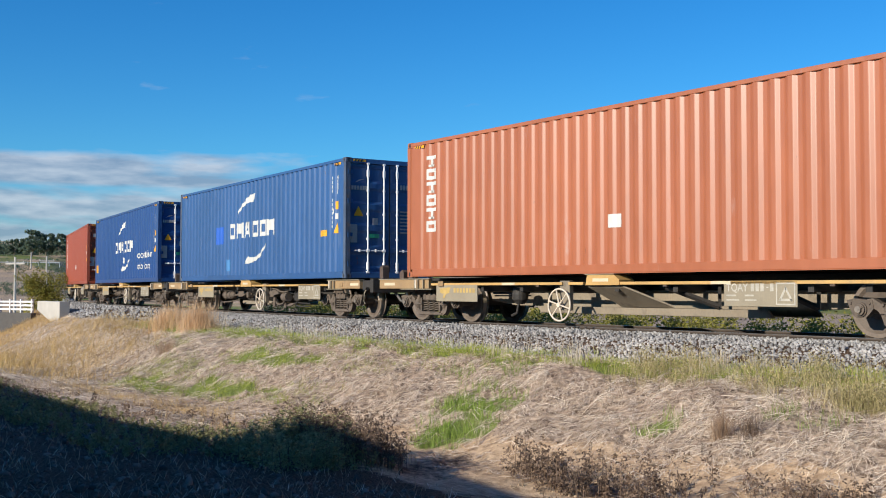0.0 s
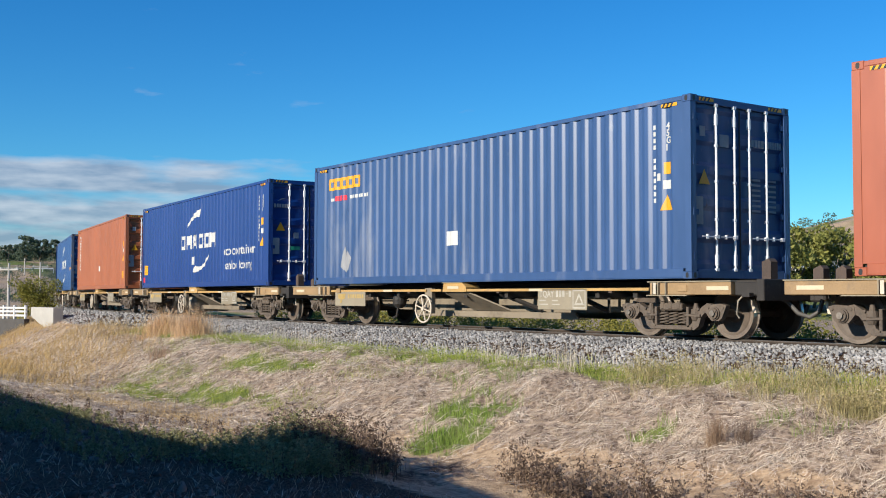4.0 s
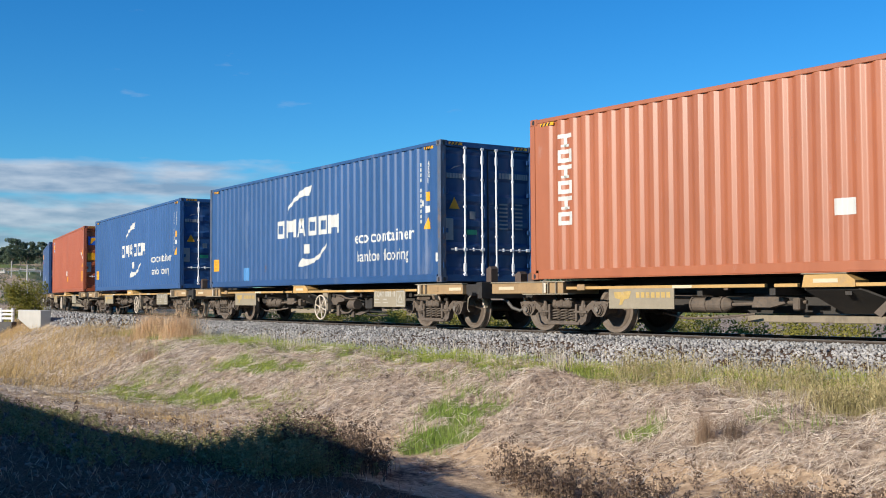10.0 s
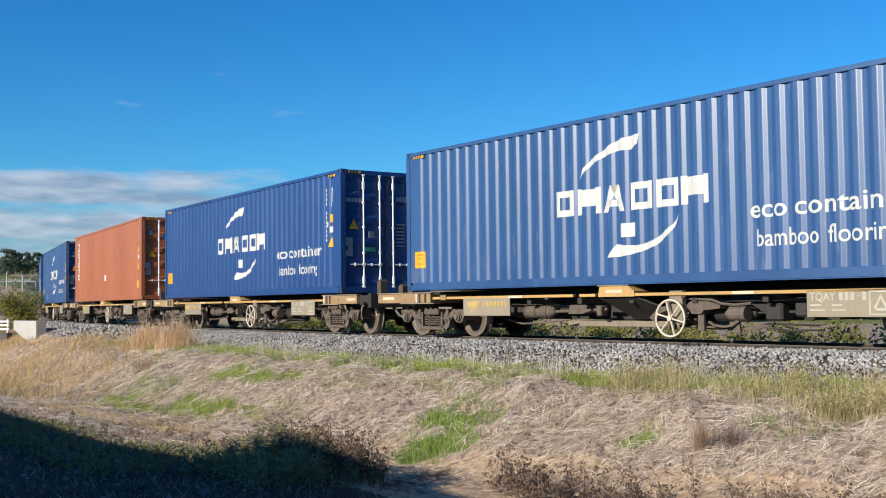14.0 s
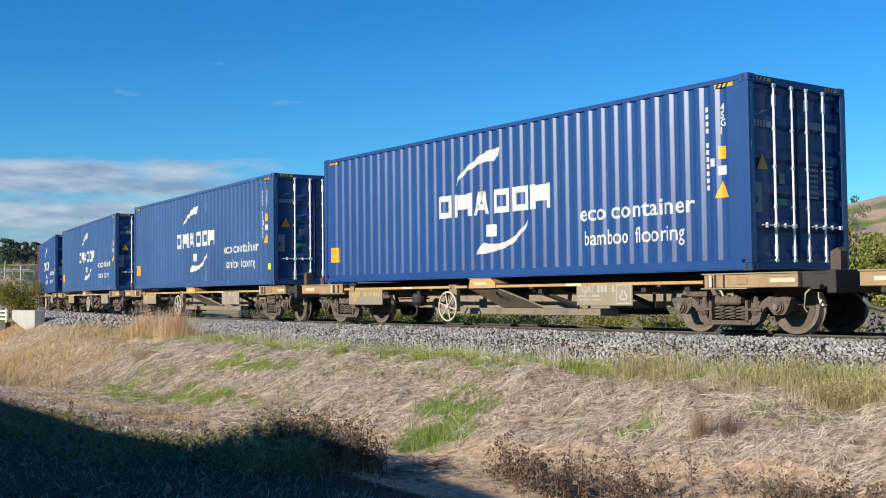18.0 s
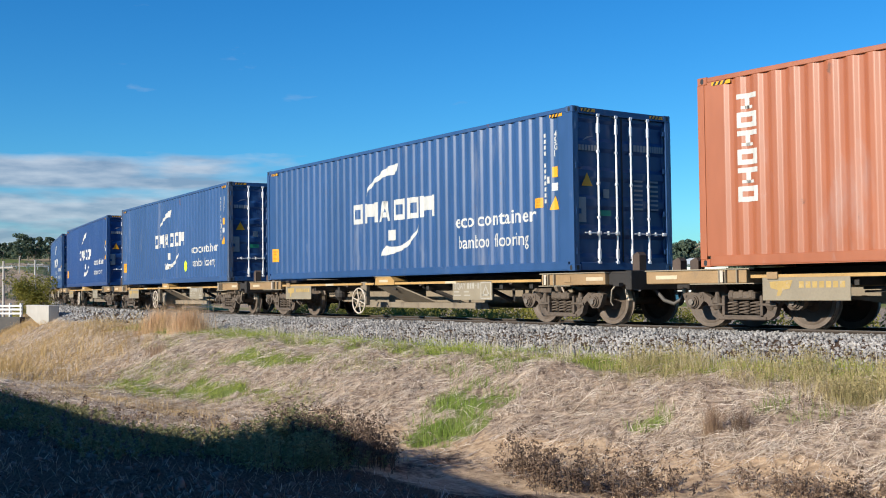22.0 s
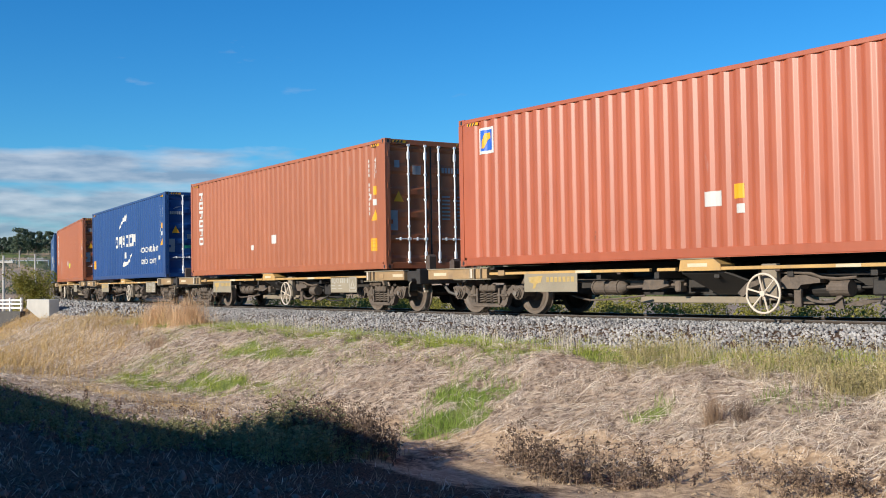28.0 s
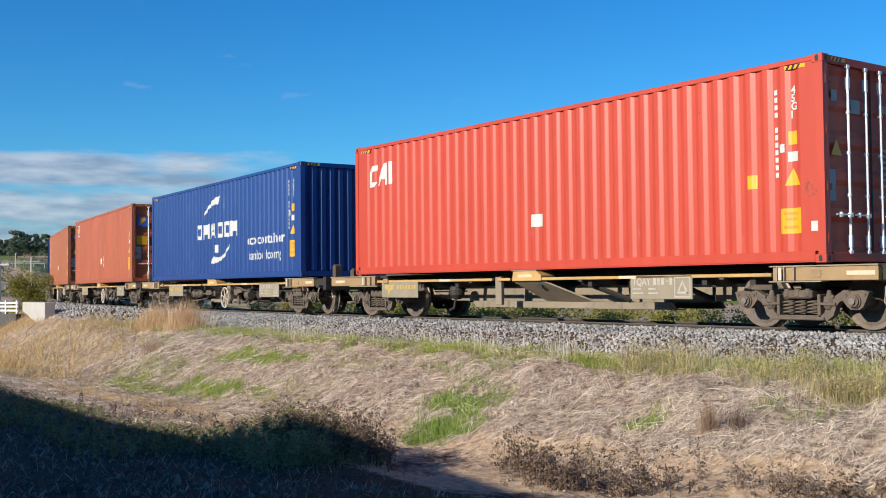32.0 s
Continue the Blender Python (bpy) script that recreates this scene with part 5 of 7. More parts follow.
def land(x, y):
    """Height of the ground."""
    x, y = np.asarray(x, float), np.asarray(y, float)
    s, o = track_coords(x, y)
    near = np.interp(o, [p[0] for p in PROFILE], [p[1] for p in PROFILE]) + GRADE * np.clip(s, -320, 60)
    bank = smooth(o, -8, -5.6) * (1 - smooth(o, -2.2, -1.5))
    near = near + bank * (0.09 * ripple(x, y, 2.1, 3) + 0.07 * ripple(x, y, 5.5, 4) + 0.03 * ripple(x, y, 14.0, 6)) + (o < -5.5) * 0.03 * ripple(x, y, 3.0, 5)
    # the drain beside the line is deeper further along, and shallower to the right
    near = near - smooth(-s, 14, 30) * smooth(o, -9, -5.5) * (1 - smooth(o, -4.6, -2.6)) * 0.16
    near = near + smooth(s, -9.0, -4.0) * smooth(o, -6.5, -4.2) * (1 - smooth(o, -4.0, -2.6)) * 0.10
    near = near - smooth(-s, 25, 42) * smooth(-o, 1.7, 3.4) * (1 - smooth(-o, 9, 14)) * 0.38
    near = near - smooth(-s, 33, 43) * smooth(-o, 1.2, 2.2) * (1 - smooth(-o, 9, 14)) * 0.30
    dx, dy = x, y + 13.32
    r = np.hypot(dx, dy)
    az = np.degrees(np.arctan2(-dx, dy))
    far = -0.8 + 0 * r
    right = smooth(r, 120, 760) * 62 * (1 - smooth(az, 22, 44) * 0.78) * smooth(az, -40, 10)
    right = right + smooth(r, 50, 160) * 2.4 * (1 - smooth(az, 45, 60))
    left = smooth(r, 85, 330) * 8.2 * smooth(az, 48, 62) + smooth(r, 330, 900) * 14 * smooth(az, 48, 62)
    dip = -2.6 * smooth(az, 66.5, 71) * smooth(r, 52, 66) * (1 - smooth(r, 85, 140))
    far = far + right + left + dip + smooth(r, 60, 300) * (1.2 * ripple(x, y, 0.045, 8) + 0.3 * ripple(x, y, 0.2, 9))
    w = smooth(np.abs(o - 1.2), 9, 40) * smooth(r, 35, 70)
    keep = smooth(np.abs(o - 1.2), 3, 7)
    w = np.maximum(w, keep * smooth(az, 66.5, 71) * smooth(r, 52, 66))
    return near * (1 - w) + far * w


def soil_material():
    """Ground cover: straw, green and bare ochre earth by the painted-in cover, broken up by noise."""
    m = bpy.data.materials.new("grassy_soil")
    m.use_nodes = True
    t = m.node_tree
    b = t.nodes["Principled BSDF"]
    tc = t.nodes.new("ShaderNodeTexCoord")
    at = t.nodes.new("ShaderNodeAttribute")
    at.attribute_name = "cover"
    sp = t.nodes.new("ShaderNodeSeparateColor")
    t.links.new(at.outputs["Color"], sp.inputs[0])

    def noise_tex(scale, detail=6, rough=0.6):
        n = t.nodes.new("ShaderNodeTexNoise")
        n.inputs["Scale"].default_value, n.inputs["Detail"].default_value, n.inputs["Roughness"].default_value = scale, detail, rough
        t.links.new(tc.outputs["Object"], n.inputs["Vector"])
        return n.outputs["Fac"]

    def ramp(fac, a, c, lo=0.35, hi=0.65):
        r = t.nodes.new("ShaderNodeValToRGB")
        r.color_ramp.elements[0].position, r.color_ramp.elements[1].position = lo, hi
        r.color_ramp.elements[0].color, r.color_ramp.elements[1].color = (*a, 1), (*c, 1)
        t.links.new(fac, r.inputs[0])
        return r.outputs[0]

    def blend(f, a, c):
        x = t.nodes.new("ShaderNodeMix")
        x.data_type = "RGBA"
        t.links.new(f, x.inputs["Factor"])
        t.links.new(a, x.inputs["A"])
        t.links.new(c, x.inputs["B"])
        return x.outputs["Result"]

    def edge(w, n):
        a = t.nodes.new("ShaderNodeMath")
        a.operation = "ADD"
        t.links.new(w, a.inputs[0])
        t.links.new(n, a.inputs[1])
        r = t.nodes.new("ShaderNodeMapRange")
        r.inputs["From Min"].default_value, r.inputs["From Max"].default_value = 0.85, 1.15
        t.links.new(a.outputs[0], r.inputs["Value"])
        return r.outputs[0]
    n_big, n_mid, n_fine = noise_tex(0.9), noise_tex(9.0, 8, 0.7), noise_tex(45.0, 4)
    straw = ramp(n_mid, (0.15, 0.105, 0.075), (0.58, 0.45, 0.33), 0.40, 0.62)
    green = ramp(n_mid, (0.10, 0.13, 0.03), (0.21, 0.24, 0.07))
    earth = ramp(n_mid, (0.30, 0.20, 0.12), (0.62, 0.45, 0.29), 0.36, 0.62)
    soil = ramp(n_fine, (0.030, 0.019, 0.013), (0.16, 0.105, 0.070), 0.42, 0.62)
    c = blend(edge(sp.outputs[0], n_big), soil, straw)
    c = blend(edge(sp.outputs[2], n_mid), c, earth)
    c = blend(edge(sp.outputs[1], n_mid), c, green)
    t.links.new(c, b.inputs["Base Color"])
    b.inputs["Roughness"].default_value, b.inputs["Specular IOR Level"].default_value = 0.95, 0.15
    bp = t.nodes.new("ShaderNodeBump")
    bp.inputs["Strength"].default_value, bp.inputs["Distance"].default_value = 0.6, 0.05
    t.links.new(noise_tex(22.0, 8, 0.7), bp.inputs["Height"])
    t.links.new(bp.outputs[0], b.inputs["Normal"])
    return m


# green patches on the bank: along the line, across it, half length, half width
GREEN = ((-20.6, -5.05, 1.5, 0.42, 0.95), (-17.5, -4.6, 1.3, 0.42, 1.0), (-18.4, -3.25, 1.5, 0.32, 0.85), (-21.5, -4.2, 1.6, 0.55, 0.5), (-15.2, -4.4, 1.1, 0.40, 0.36), (-15.5, -3.1, 1.5, 0.35, 0.40),
         (-24.5, -3.0, 1.5, 0.40, 0.36), (-10.42, -4.66, 0.52, 0.36, 1.0), (-10.90, -3.92, 0.58, 0.34, 1.0), (-11.3, -3.3, 0.5, 0.25, 0.40), (-7.66, -3.87, 0.26, 0.18, 0.62), (-12.5, -2.8, 1.2, 0.25, 0.36), (-6.2, -3.3, 0.5, 0.2, 0.35))


def cover(s, o, x, y):
    """Straw, green and bare earth at a place."""
    wob = 0.18 * ripple(s, o, 2.2, 21)
    straw = smooth(o, -5.4, -4.6) * (1 - smooth(o, -1.9, -1.4)) + smooth(np.abs(o - 1.2), 5, 9) * (o > 0) + 0.15 * (o < -6.5) + smooth(-s, 22, 28) * (o < -1.5) + smooth(-s, 10, 13.5) * smooth(o, -8.1, -7.4) * (o < -4.0)
    earth = smooth(o, -7.6, -6.8) * (1 - smooth(o - 0.10 * (s + 9) * (s > -9) + 0.35 * ripple(s, o, 2.4, 35), -5.1, -4.3)) * (1 - smooth(-s, 11, 16)) * (0.72 + 0.6 * ripple(s, o, 3.1, 36)) + 0.3 * smooth(o, -5.6, -5.0) * (1 - smooth(o, -4.6, -4.0))
    green = smooth(o + wob, -2.62, -2.25) * (1 - smooth(o + wob, -1.35, -1.15)) * (1 - smooth(-s, 29, 33)) * np.clip(0.72 + 0.9 * ripple(s, o, 2.6, 22) + 0.5 * ripple(s, o, 9.0, 30), 0.05, 0.9)
    for cs, co, a, b, k in GREEN:
        d = ((s - cs) / a) ** 2 + ((o - co) / b) ** 2
        green = np.maximum(green, k * (1 - smooth(d + wob * 5 + 1.5 * ripple(s, o, 7.0, 23) + 1.2 * ripple(s, o, 19.0, 29), 0.0, 2.4)))
    far = smooth(np.hypot(x, y + 13.32), 45, 75)
    earth = earth * (1 - far) + far * (0.50 + 0.7 * ripple(x, y, 0.09, 25) + 0.6 * ripple(x, y, 0.4, 26))
    green = green * (1 - far) + far * (0.30 + 0.8 * ripple(x, y, 0.06, 27) + 0.7 * ripple(x, y, 0.3, 28))
    return np.clip(straw, 0, 1), np.clip(green, 0, 1), np.clip(earth, 0, 1)


def raw_mesh(name, verts, faces, smooth_shade=False):
    """A mesh from arrays; faces is an (n, 3) or (n, 4) array, or a list of such."""
    me = bpy.data.meshes.new(name)
    fs = faces if isinstance(faces, list) else [faces]
    loops = np.concatenate([f.ravel() for f in fs]).astype(np.int32)
    sizes = np.concatenate([np.full(len(f), f.shape[1]) for f in fs])
    starts = np.concatenate([[0], np.cumsum(sizes)[:-1]]).astype(np.int32)
    me.vertices.add(len(verts))
    me.vertices.foreach_set("co", np.asarray(verts, np.float32).ravel())
    me.loops.add(len(loops))
    me.loops.foreach_set("vertex_index", loops)
    me.polygons.add(len(sizes))
    me.polygons.foreach_set("loop_start", starts)
    me.update(calc_edges=True)
    me.validate()
    if smooth_shade:
        me.shade_smooth()
    return me


def build_ground():
    """One sheet from under the camera to the horizon, finest where the camera looks."""
    az = np.radians(np.concatenate([np.arange(-180, 10, 4.0), np.arange(10, 20, 1.0), np.arange(20, 80, 0.21), np.arange(80, 100, 1.0), np.arange(100, 180, 4.0)]))
    rr = np.concatenate([[0.0], np.geomspace(1.0, 7.5, 14)[:-1], np.arange(7.5, 30, 0.13), np.geomspace(30, 130, 120), np.geomspace(134, 4200, 70)])
    na, nr = len(az), len(rr)
    A, Rr = np.meshgrid(az, rr)
    x, y = -np.sin(A) * Rr, -13.32 + np.cos(A) * Rr
    z = land(x, y)
    v = np.stack([x, y, z], -1).reshape(-1, 3)
    i, j = np.meshgrid(np.arange(nr - 1), np.arange(na), indexing="ij")
    j2 = (j + 1) % na
    f = np.stack([i * na + j, (i + 1) * na + j, (i + 1) * na + j2, i * na + j2], -1).reshape(-1, 4)
    f = f[:, ::-1]
    me = raw_mesh("ground", v, f, True)
    s, o = track_coords(v[:, 0], v[:, 1])
    c = np.stack([*cover(s, o, v[:, 0], v[:, 1]), np.ones(len(v))], -1).astype(np.float32)
    at = me.color_attributes.new("cover", "FLOAT_COLOR", "POINT")
    at.data.foreach_set("color", c.ravel())
    me.materials.append(soil_material())
    return tagged(new("ground", me), "dry grassy embankment with green patches and bare ochre drain", "ground", kind="structure")


build_ground()


def blades(name, x, y, h, w, lean, heading, material, label, category="grass", bend=0.35, z0=None):
    """Grass: one bent blade for each place. lean is how far the tip goes out for its length."""
    n = len(x)
    z = land(x, y) if z0 is None else z0
    r = np.random.RandomState(len(name) + n)
    turn = r.uniform(0, math.tau, n)
    wx, wy = np.cos(turn) * w / 2, np.sin(turn) * w / 2
    up = h * np.sqrt(np.maximum(1 - lean ** 2, 0.02))
    ox, oy = np.cos(heading) * h * lean, np.sin(heading) * h * lean
    zb = z - 0.01
    v = np.empty((n, 5, 3))
    v[:, 0] = np.stack([x - wx, y - wy, zb], -1)
    v[:, 1] = np.stack([x + wx, y + wy, zb], -1)
    mx, my, mz = x + ox * bend, y + oy * bend, z + up * 0.62
    v[:, 2] = np.stack([mx + wx * 0.75, my + wy * 0.75, mz], -1)
    v[:, 3] = np.stack([mx - wx * 0.75, my - wy * 0.75, mz], -1)
    v[:, 4] = np.stack([x + ox, y + oy, z + up], -1)
    k = np.arange(n)[:, None] * 5
    me = raw_mesh(name, v.reshape(-1, 3), [k + np.array([[0, 1, 2, 3]]), k + np.array([[3, 2, 4]])])
    me.materials.append(material)
    return tagged(new(name, me), label, category, kind="stuff")


G_STRAW = leafy("straw_blades", (0.38, 0.285, 0.215), (0.97, 0.85, 0.69), through_light=0.10)
G_GREY = leafy("grey_straw", (0.25, 0.19, 0.155), (0.72, 0.60, 0.49), through_light=0.08)
G_GOLD = leafy("golden_straw", (0.24, 0.155, 0.050), (0.82, 0.59, 0.27), through_light=0.2)
G_AMBER = leafy("amber_weeds", (0.34, 0.22, 0.085), (0.80, 0.58, 0.28), through_light=0.15)
G_RUSSET = leafy("russet_straw", (0.46, 0.28, 0.15), (0.82, 0.60, 0.37))
G_BROWN = leafy("brown_dead_grass", (0.20, 0.13, 0.085), (0.55, 0.40, 0.27))
G_GREEN = leafy("green_blades", (0.19, 0.25, 0.035), (0.46, 0.49, 0.11), through_light=0.3)
G_LUSH = leafy("lush_blades", (0.12, 0.20, 0.025), (0.33, 0.43, 0.10), through_light=0.3)
G_OLIVE = leafy("olive_stalks", (0.16, 0.15, 0.05), (0.56, 0.46, 0.25), through_light=0.15)
G_PALE = leafy("pale_stalks", (0.45, 0.38, 0.28), (0.72, 0.64, 0.50))
G_WEED = leafy("dark_weed_leaves", (0.13, 0.145, 0.066), (0.40, 0.37, 0.18))
G_TWIG = leafy("dead_twigs", (0.065, 0.045, 0.034), (0.24, 0.165, 0.115), through_light=0.05)
G_SHRUB = leafy("shrub_leaves", (0.08, 0.09, 0.015), (0.34, 0.30, 0.06), through_light=0.3)
G_GUM = leafy("eucalypt_leaves", (0.060, 0.090, 0.062), (0.15, 0.19, 0.125))
G_BUSHY = leafy("bright_bush_leaves", (0.08, 0.10, 0.02), (0.36, 0.34, 0.09))
M_BARK = mat("grey_bark", (0.20, 0.165, 0.13), 0.9, var=0.3, scale=3, bump=0.4, stretch=(1, 1, 0.2))


def scatter(n, s0, s1, o0, o1, seed, power=1.0):
    """Places between two stretches of the line; denser at the near end for power above 1."""
    r = np.random.RandomState(seed)
    u = r.uniform(0, 1, n) ** power
    s = s1 + (s0 - s1) * u
    o = r.uniform(o0, o1, n)
    return s, o, r


def strands(name, x, y, length, w, heading, curl, arc, material, label, seed):
    """Matted grass: thin curved blades that lie over the ground and rise a little in the middle."""
    n = len(x)
    r = np.random.RandomState(seed)
    ts = (0.0, 0.36, 0.70, 1.0)
    tilt = r.uniform(-0.9, 0.9, n) * w / 2
    px, py = x.copy(), y.copy()
    v = np.empty((n, 7, 3))
    for k, t in enumerate(ts):
        h = heading + curl * t
        if k:
            d = length * (t - ts[k - 1])
            px, py = px + np.cos(h) * d, py + np.sin(h) * d
        z = land(px, py) + arc * math.sin(math.pi * (0.06 + 0.78 * t))
        f = (0.8, 1.0, 0.7, 0.0)[k] / 2
        wx, wy = -np.sin(h) * w * f, np.cos(h) * w * f
        if k < 3:
            v[:, 2 * k] = np.stack([px - wx, py - wy, z - tilt * f * 2], -1)
            v[:, 2 * k + 1] = np.stack([px + wx, py + wy, z + tilt * f * 2], -1)
        else:
            v[:, 6] = np.stack([px, py, z], -1)
    i = np.arange(n)[:, None] * 7
    me = raw_mesh(name, v.reshape(-1, 3), [np.concatenate([i + np.array([[0, 1, 3, 2]]), i + np.array([[2, 3, 5, 4]])]), i + np.array([[4, 5, 6]])])
    me.materials.append(material)
    return tagged(new(name, me), label, "grass", kind="stuff")


def flow(s, o):
    """Which way the matted grass lies: downhill, in locks that turn from place to place."""
    return -1.15 + 1.0 * ripple(s, o, 1.6, 33) + 1.3 * ripple(s, o, 5.0, 34) + 1.0 * ripple(s, o, 13.0, 37)


def bank_grass():
    """The straw of the bank lies in locks: each a spray of strands from one root, thinner where the ground is green or bare."""
    for name, n_lock, per, seed, material, lo, hi, label in (("dry_grass", 15000, 12, 1, G_STRAW, 0.10, 0.34, "matted pale straw grass covering the bank"),
                                                             ("grey_grass", 7000, 8, 81, G_GREY, 0.08, 0.24, "grey dead undergrowth between the straw")):
        s, o, r = scatter(n_lock, -46, -2.0, -7.4, -1.5, seed, 1.5)
        st, gr, ea = cover(s, o, 0, -13.32)
        clump = 0.55 + 0.6 * ripple(s, o * 1.6, 5.0, 31) + 0.5 * ripple(s, o, 12.0, 32)
        keep = (r.uniform(0, 1, len(s)) < np.clip(st * (1 - 0.92 * gr) * (0.35 + clump), 0.04, 1)) & (r.uniform(0, 1, len(s)) > ea * 0.78) & ((o > -6.0) | (s < -11))
        s, o = s[keep], o[keep]
        m = len(s)
        far = np.repeat(1 + 0.03 * np.clip(-s - 8, 0, 40), per)
        wild = np.repeat(0.30 + 0.55 * smooth(s, -10, -6.5), per)
        big = np.repeat(r.uniform(0.6, 1.25, m), per)
        ss, oo = np.repeat(s, per), np.repeat(o, per)
        n = m * per
        hd = np.repeat(flow(s, o) + r.normal(0, 0.45, m), per) + r.normal(0, 1, n) * wild
        ss, oo = ss + r.normal(0, 0.035, n) * far, oo + r.normal(0, 0.035, n) * far
        x, y = place(ss, oo)
        strands(name, x, y, r.uniform(lo, hi, n) * big * far ** 0.5, r.uniform(0.0028, 0.0062, n) * far, hd, r.normal(0, 0.7, n), r.uniform(0.008, 0.075, n) * big, material, label, seed)


def tufts():
    """Tufts that stand a little above the rest of the straw, bent over the way it lies."""
    r = np.random.RandomState(71)
    m, k = 620, 22
    cs = -3.0 - 38 * r.uniform(0, 1, m) ** 1.4
    co = r.uniform(-5.0, -1.9, m)
    st, gr, ea = cover(cs, co, 0, -13.32)
    keep = (gr < 0.4) & (ea < 0.6)
    cs, co = cs[keep], co[keep]
    m = len(cs)
    size = np.repeat(r.uniform(0.5, 1.5, m), k)
    far = 1 + 0.02 * np.clip(-np.repeat(cs, k) - 8, 0, 40)
    n = m * k
    hd = np.repeat(flow(cs, co), k) + r.normal(0, 0.9, n)
    d = np.abs(r.normal(0, 0.05, n)) * size * far
    a = r.uniform(0, 6.28, n)
    x0, y0 = place(np.repeat(cs, k), np.repeat(co, k))
    blades("straw_tufts", x0 + np.cos(a) * d, y0 + np.sin(a) * d, r.uniform(0.06, 0.19, n) * size * far, r.uniform(0.0025, 0.005, n) * far, r.uniform(0.45, 0.97, n), hd, G_STRAW, "pale straw tufts standing on the bank", bend=0.45)


def green_grass():
    s, o, r = scatter(230000, -34, -2.5, -5.6, -1.1, 2, 1.3)
    st, gr, ea = cover(s, o, 0, -13.32)
    keep = r.uniform(0, 1, len(s)) < gr * np.clip(0.50 + 0.9 * ripple(s, o, 9.0, 24) + 0.25 * (o > -2.6), 0.05, 1)
    s, o = s[keep], o[keep]
    x, y = place(s, o)
    n = len(s)
    strip = (o > -2.6) | (s < -13)
    h = np.where(strip, r.uniform(0.04, 0.14, n), r.uniform(0.06, 0.22, n))
    a = strip
    blades("green_grass", x[a], y[a], h[a], r.uniform(0.004, 0.0075, a.sum()), r.uniform(0.1, 0.85, a.sum()), r.uniform(0, 6.28, a.sum()), G_GREEN, "short yellow-green grass beside the ballast")
    a = ~strip
    blades("lush_grass", x[a], y[a], h[a], r.uniform(0.004, 0.0075, a.sum()), r.uniform(0.1, 0.85, a.sum()), r.uniform(0, 6.28, a.sum()), G_LUSH, "lush green grass patches on the bank")


def tall_grass():
    s, o, r = scatter(30000, -9.6, -2.2, -2.9, -1.75, 3)
    w = 0.5 + 0.5 * ripple(s, o, 4.0, 41)
    dense = np.clip(w * 1.2 + 1.1 * ripple(s, o, 11.0, 42) - 0.34, 0, 1) * (1 - 0.5 * smooth(-o, 2.3, 2.9))
    keep = r.uniform(0, 1, len(s)) < 0.03 + 0.9 * dense
    s, o, dense = s[keep], o[keep], dense[keep]
    # denser tussock towards the end of the shelf
    s = np.concatenate([s, r.normal(-5.95, 0.26, 1500), r.normal(-4.6, 0.8, 1700)])
    o = np.concatenate([o, r.normal(-2.68, 0.12, 3200)])
    dense = np.concatenate([dense, np.full(3200, 0.5)])
    n = len(s)
    x, y = place(s, o)
    h = r.uniform(0.05, 0.40, n) ** 1.15 * (0.7 + 0.6 * dense)
    lean, hd = np.abs(r.normal(0, 0.33, n)).clip(0, 0.92), r.uniform(0, 6.28, n)
    blades("tall_grass", x, y, h, r.uniform(0.0018, 0.004, n), lean, hd, G_OLIVE, "tall thin olive grass stalks on the shelf", bend=0.45)
    # ragged seed heads on the taller stalks
    a = (h > 0.15) & (r.uniform(0, 1, n) < 0.5)
    k, m = 5, int(a.sum())
    t = np.tile(np.linspace(0.72, 1.0, k), m)
    xx, yy, hh, ll, dd = (np.repeat(c[a], k) for c in (x, y, h, lean, hd))
    c = np.stack([xx + np.cos(dd) * hh * ll * t, yy + np.sin(dd) * hh * ll * t, land(xx, yy) + hh * np.sqrt(1 - ll ** 2) * t], -1) + r.normal(0, 0.004, (m * k, 3))
    u = np.stack([r.normal(0, 0.5, m * k), r.normal(0, 0.5, m * k), np.ones(m * k)], -1) * r.uniform(0.006, 0.013, m * k)[:, None]
    v = np.stack([r.normal(0, 1, m * k), r.normal(0, 1, m * k), r.normal(0, 0.2, m * k)], -1) * 0.004
    me = leaf_mesh("grass_heads", np.stack([c - u, c + v, c + u, c - v], 1))
    me.materials.append(G_OLIVE)
    tagged(new("grass_heads", me), "ragged olive seed heads of the tall grass", "grass", kind="stuff")
    # pale dead stalks that stand alone
    n = 420
    c = np.array(((-10.75, -2.2), (-10.6, -2.3), (-18.6, -1.9), (-19.0, -2.0), (-12.6, -2.0), (-8.2, -2.3), (-24.0, -1.8), (-21.0, -1.7)))
    k = r.randint(0, len(c), n)
    x, y = place(c[k, 0] + r.normal(0, 0.16, n), c[k, 1] + r.normal(0, 0.1, n))
    blades("dead_stalks", x, y, r.uniform(0.15, 0.5, n), r.uniform(0.003, 0.006, n), np.abs(r.normal(0, 0.35, n)).clip(0, 0.9), r.uniform(0, 6.28, n), G_PALE, "pale dead stalks beside the ballast")
    # sparse stalks through the ballast foot
    s, o, r = scatter(1500, -30, -4, -1.7, -1.0, 12)
    x, y = place(s, o)
    n = len(s)
    blades("dead_stalks", x, y, r.uniform(0.08, 0.3, n), r.uniform(0.003, 0.006, n), np.abs(r.normal(0, 0.3, n)), r.uniform(0, 6.28, n), G_PALE, "thin dry stalks at the ballast foot")


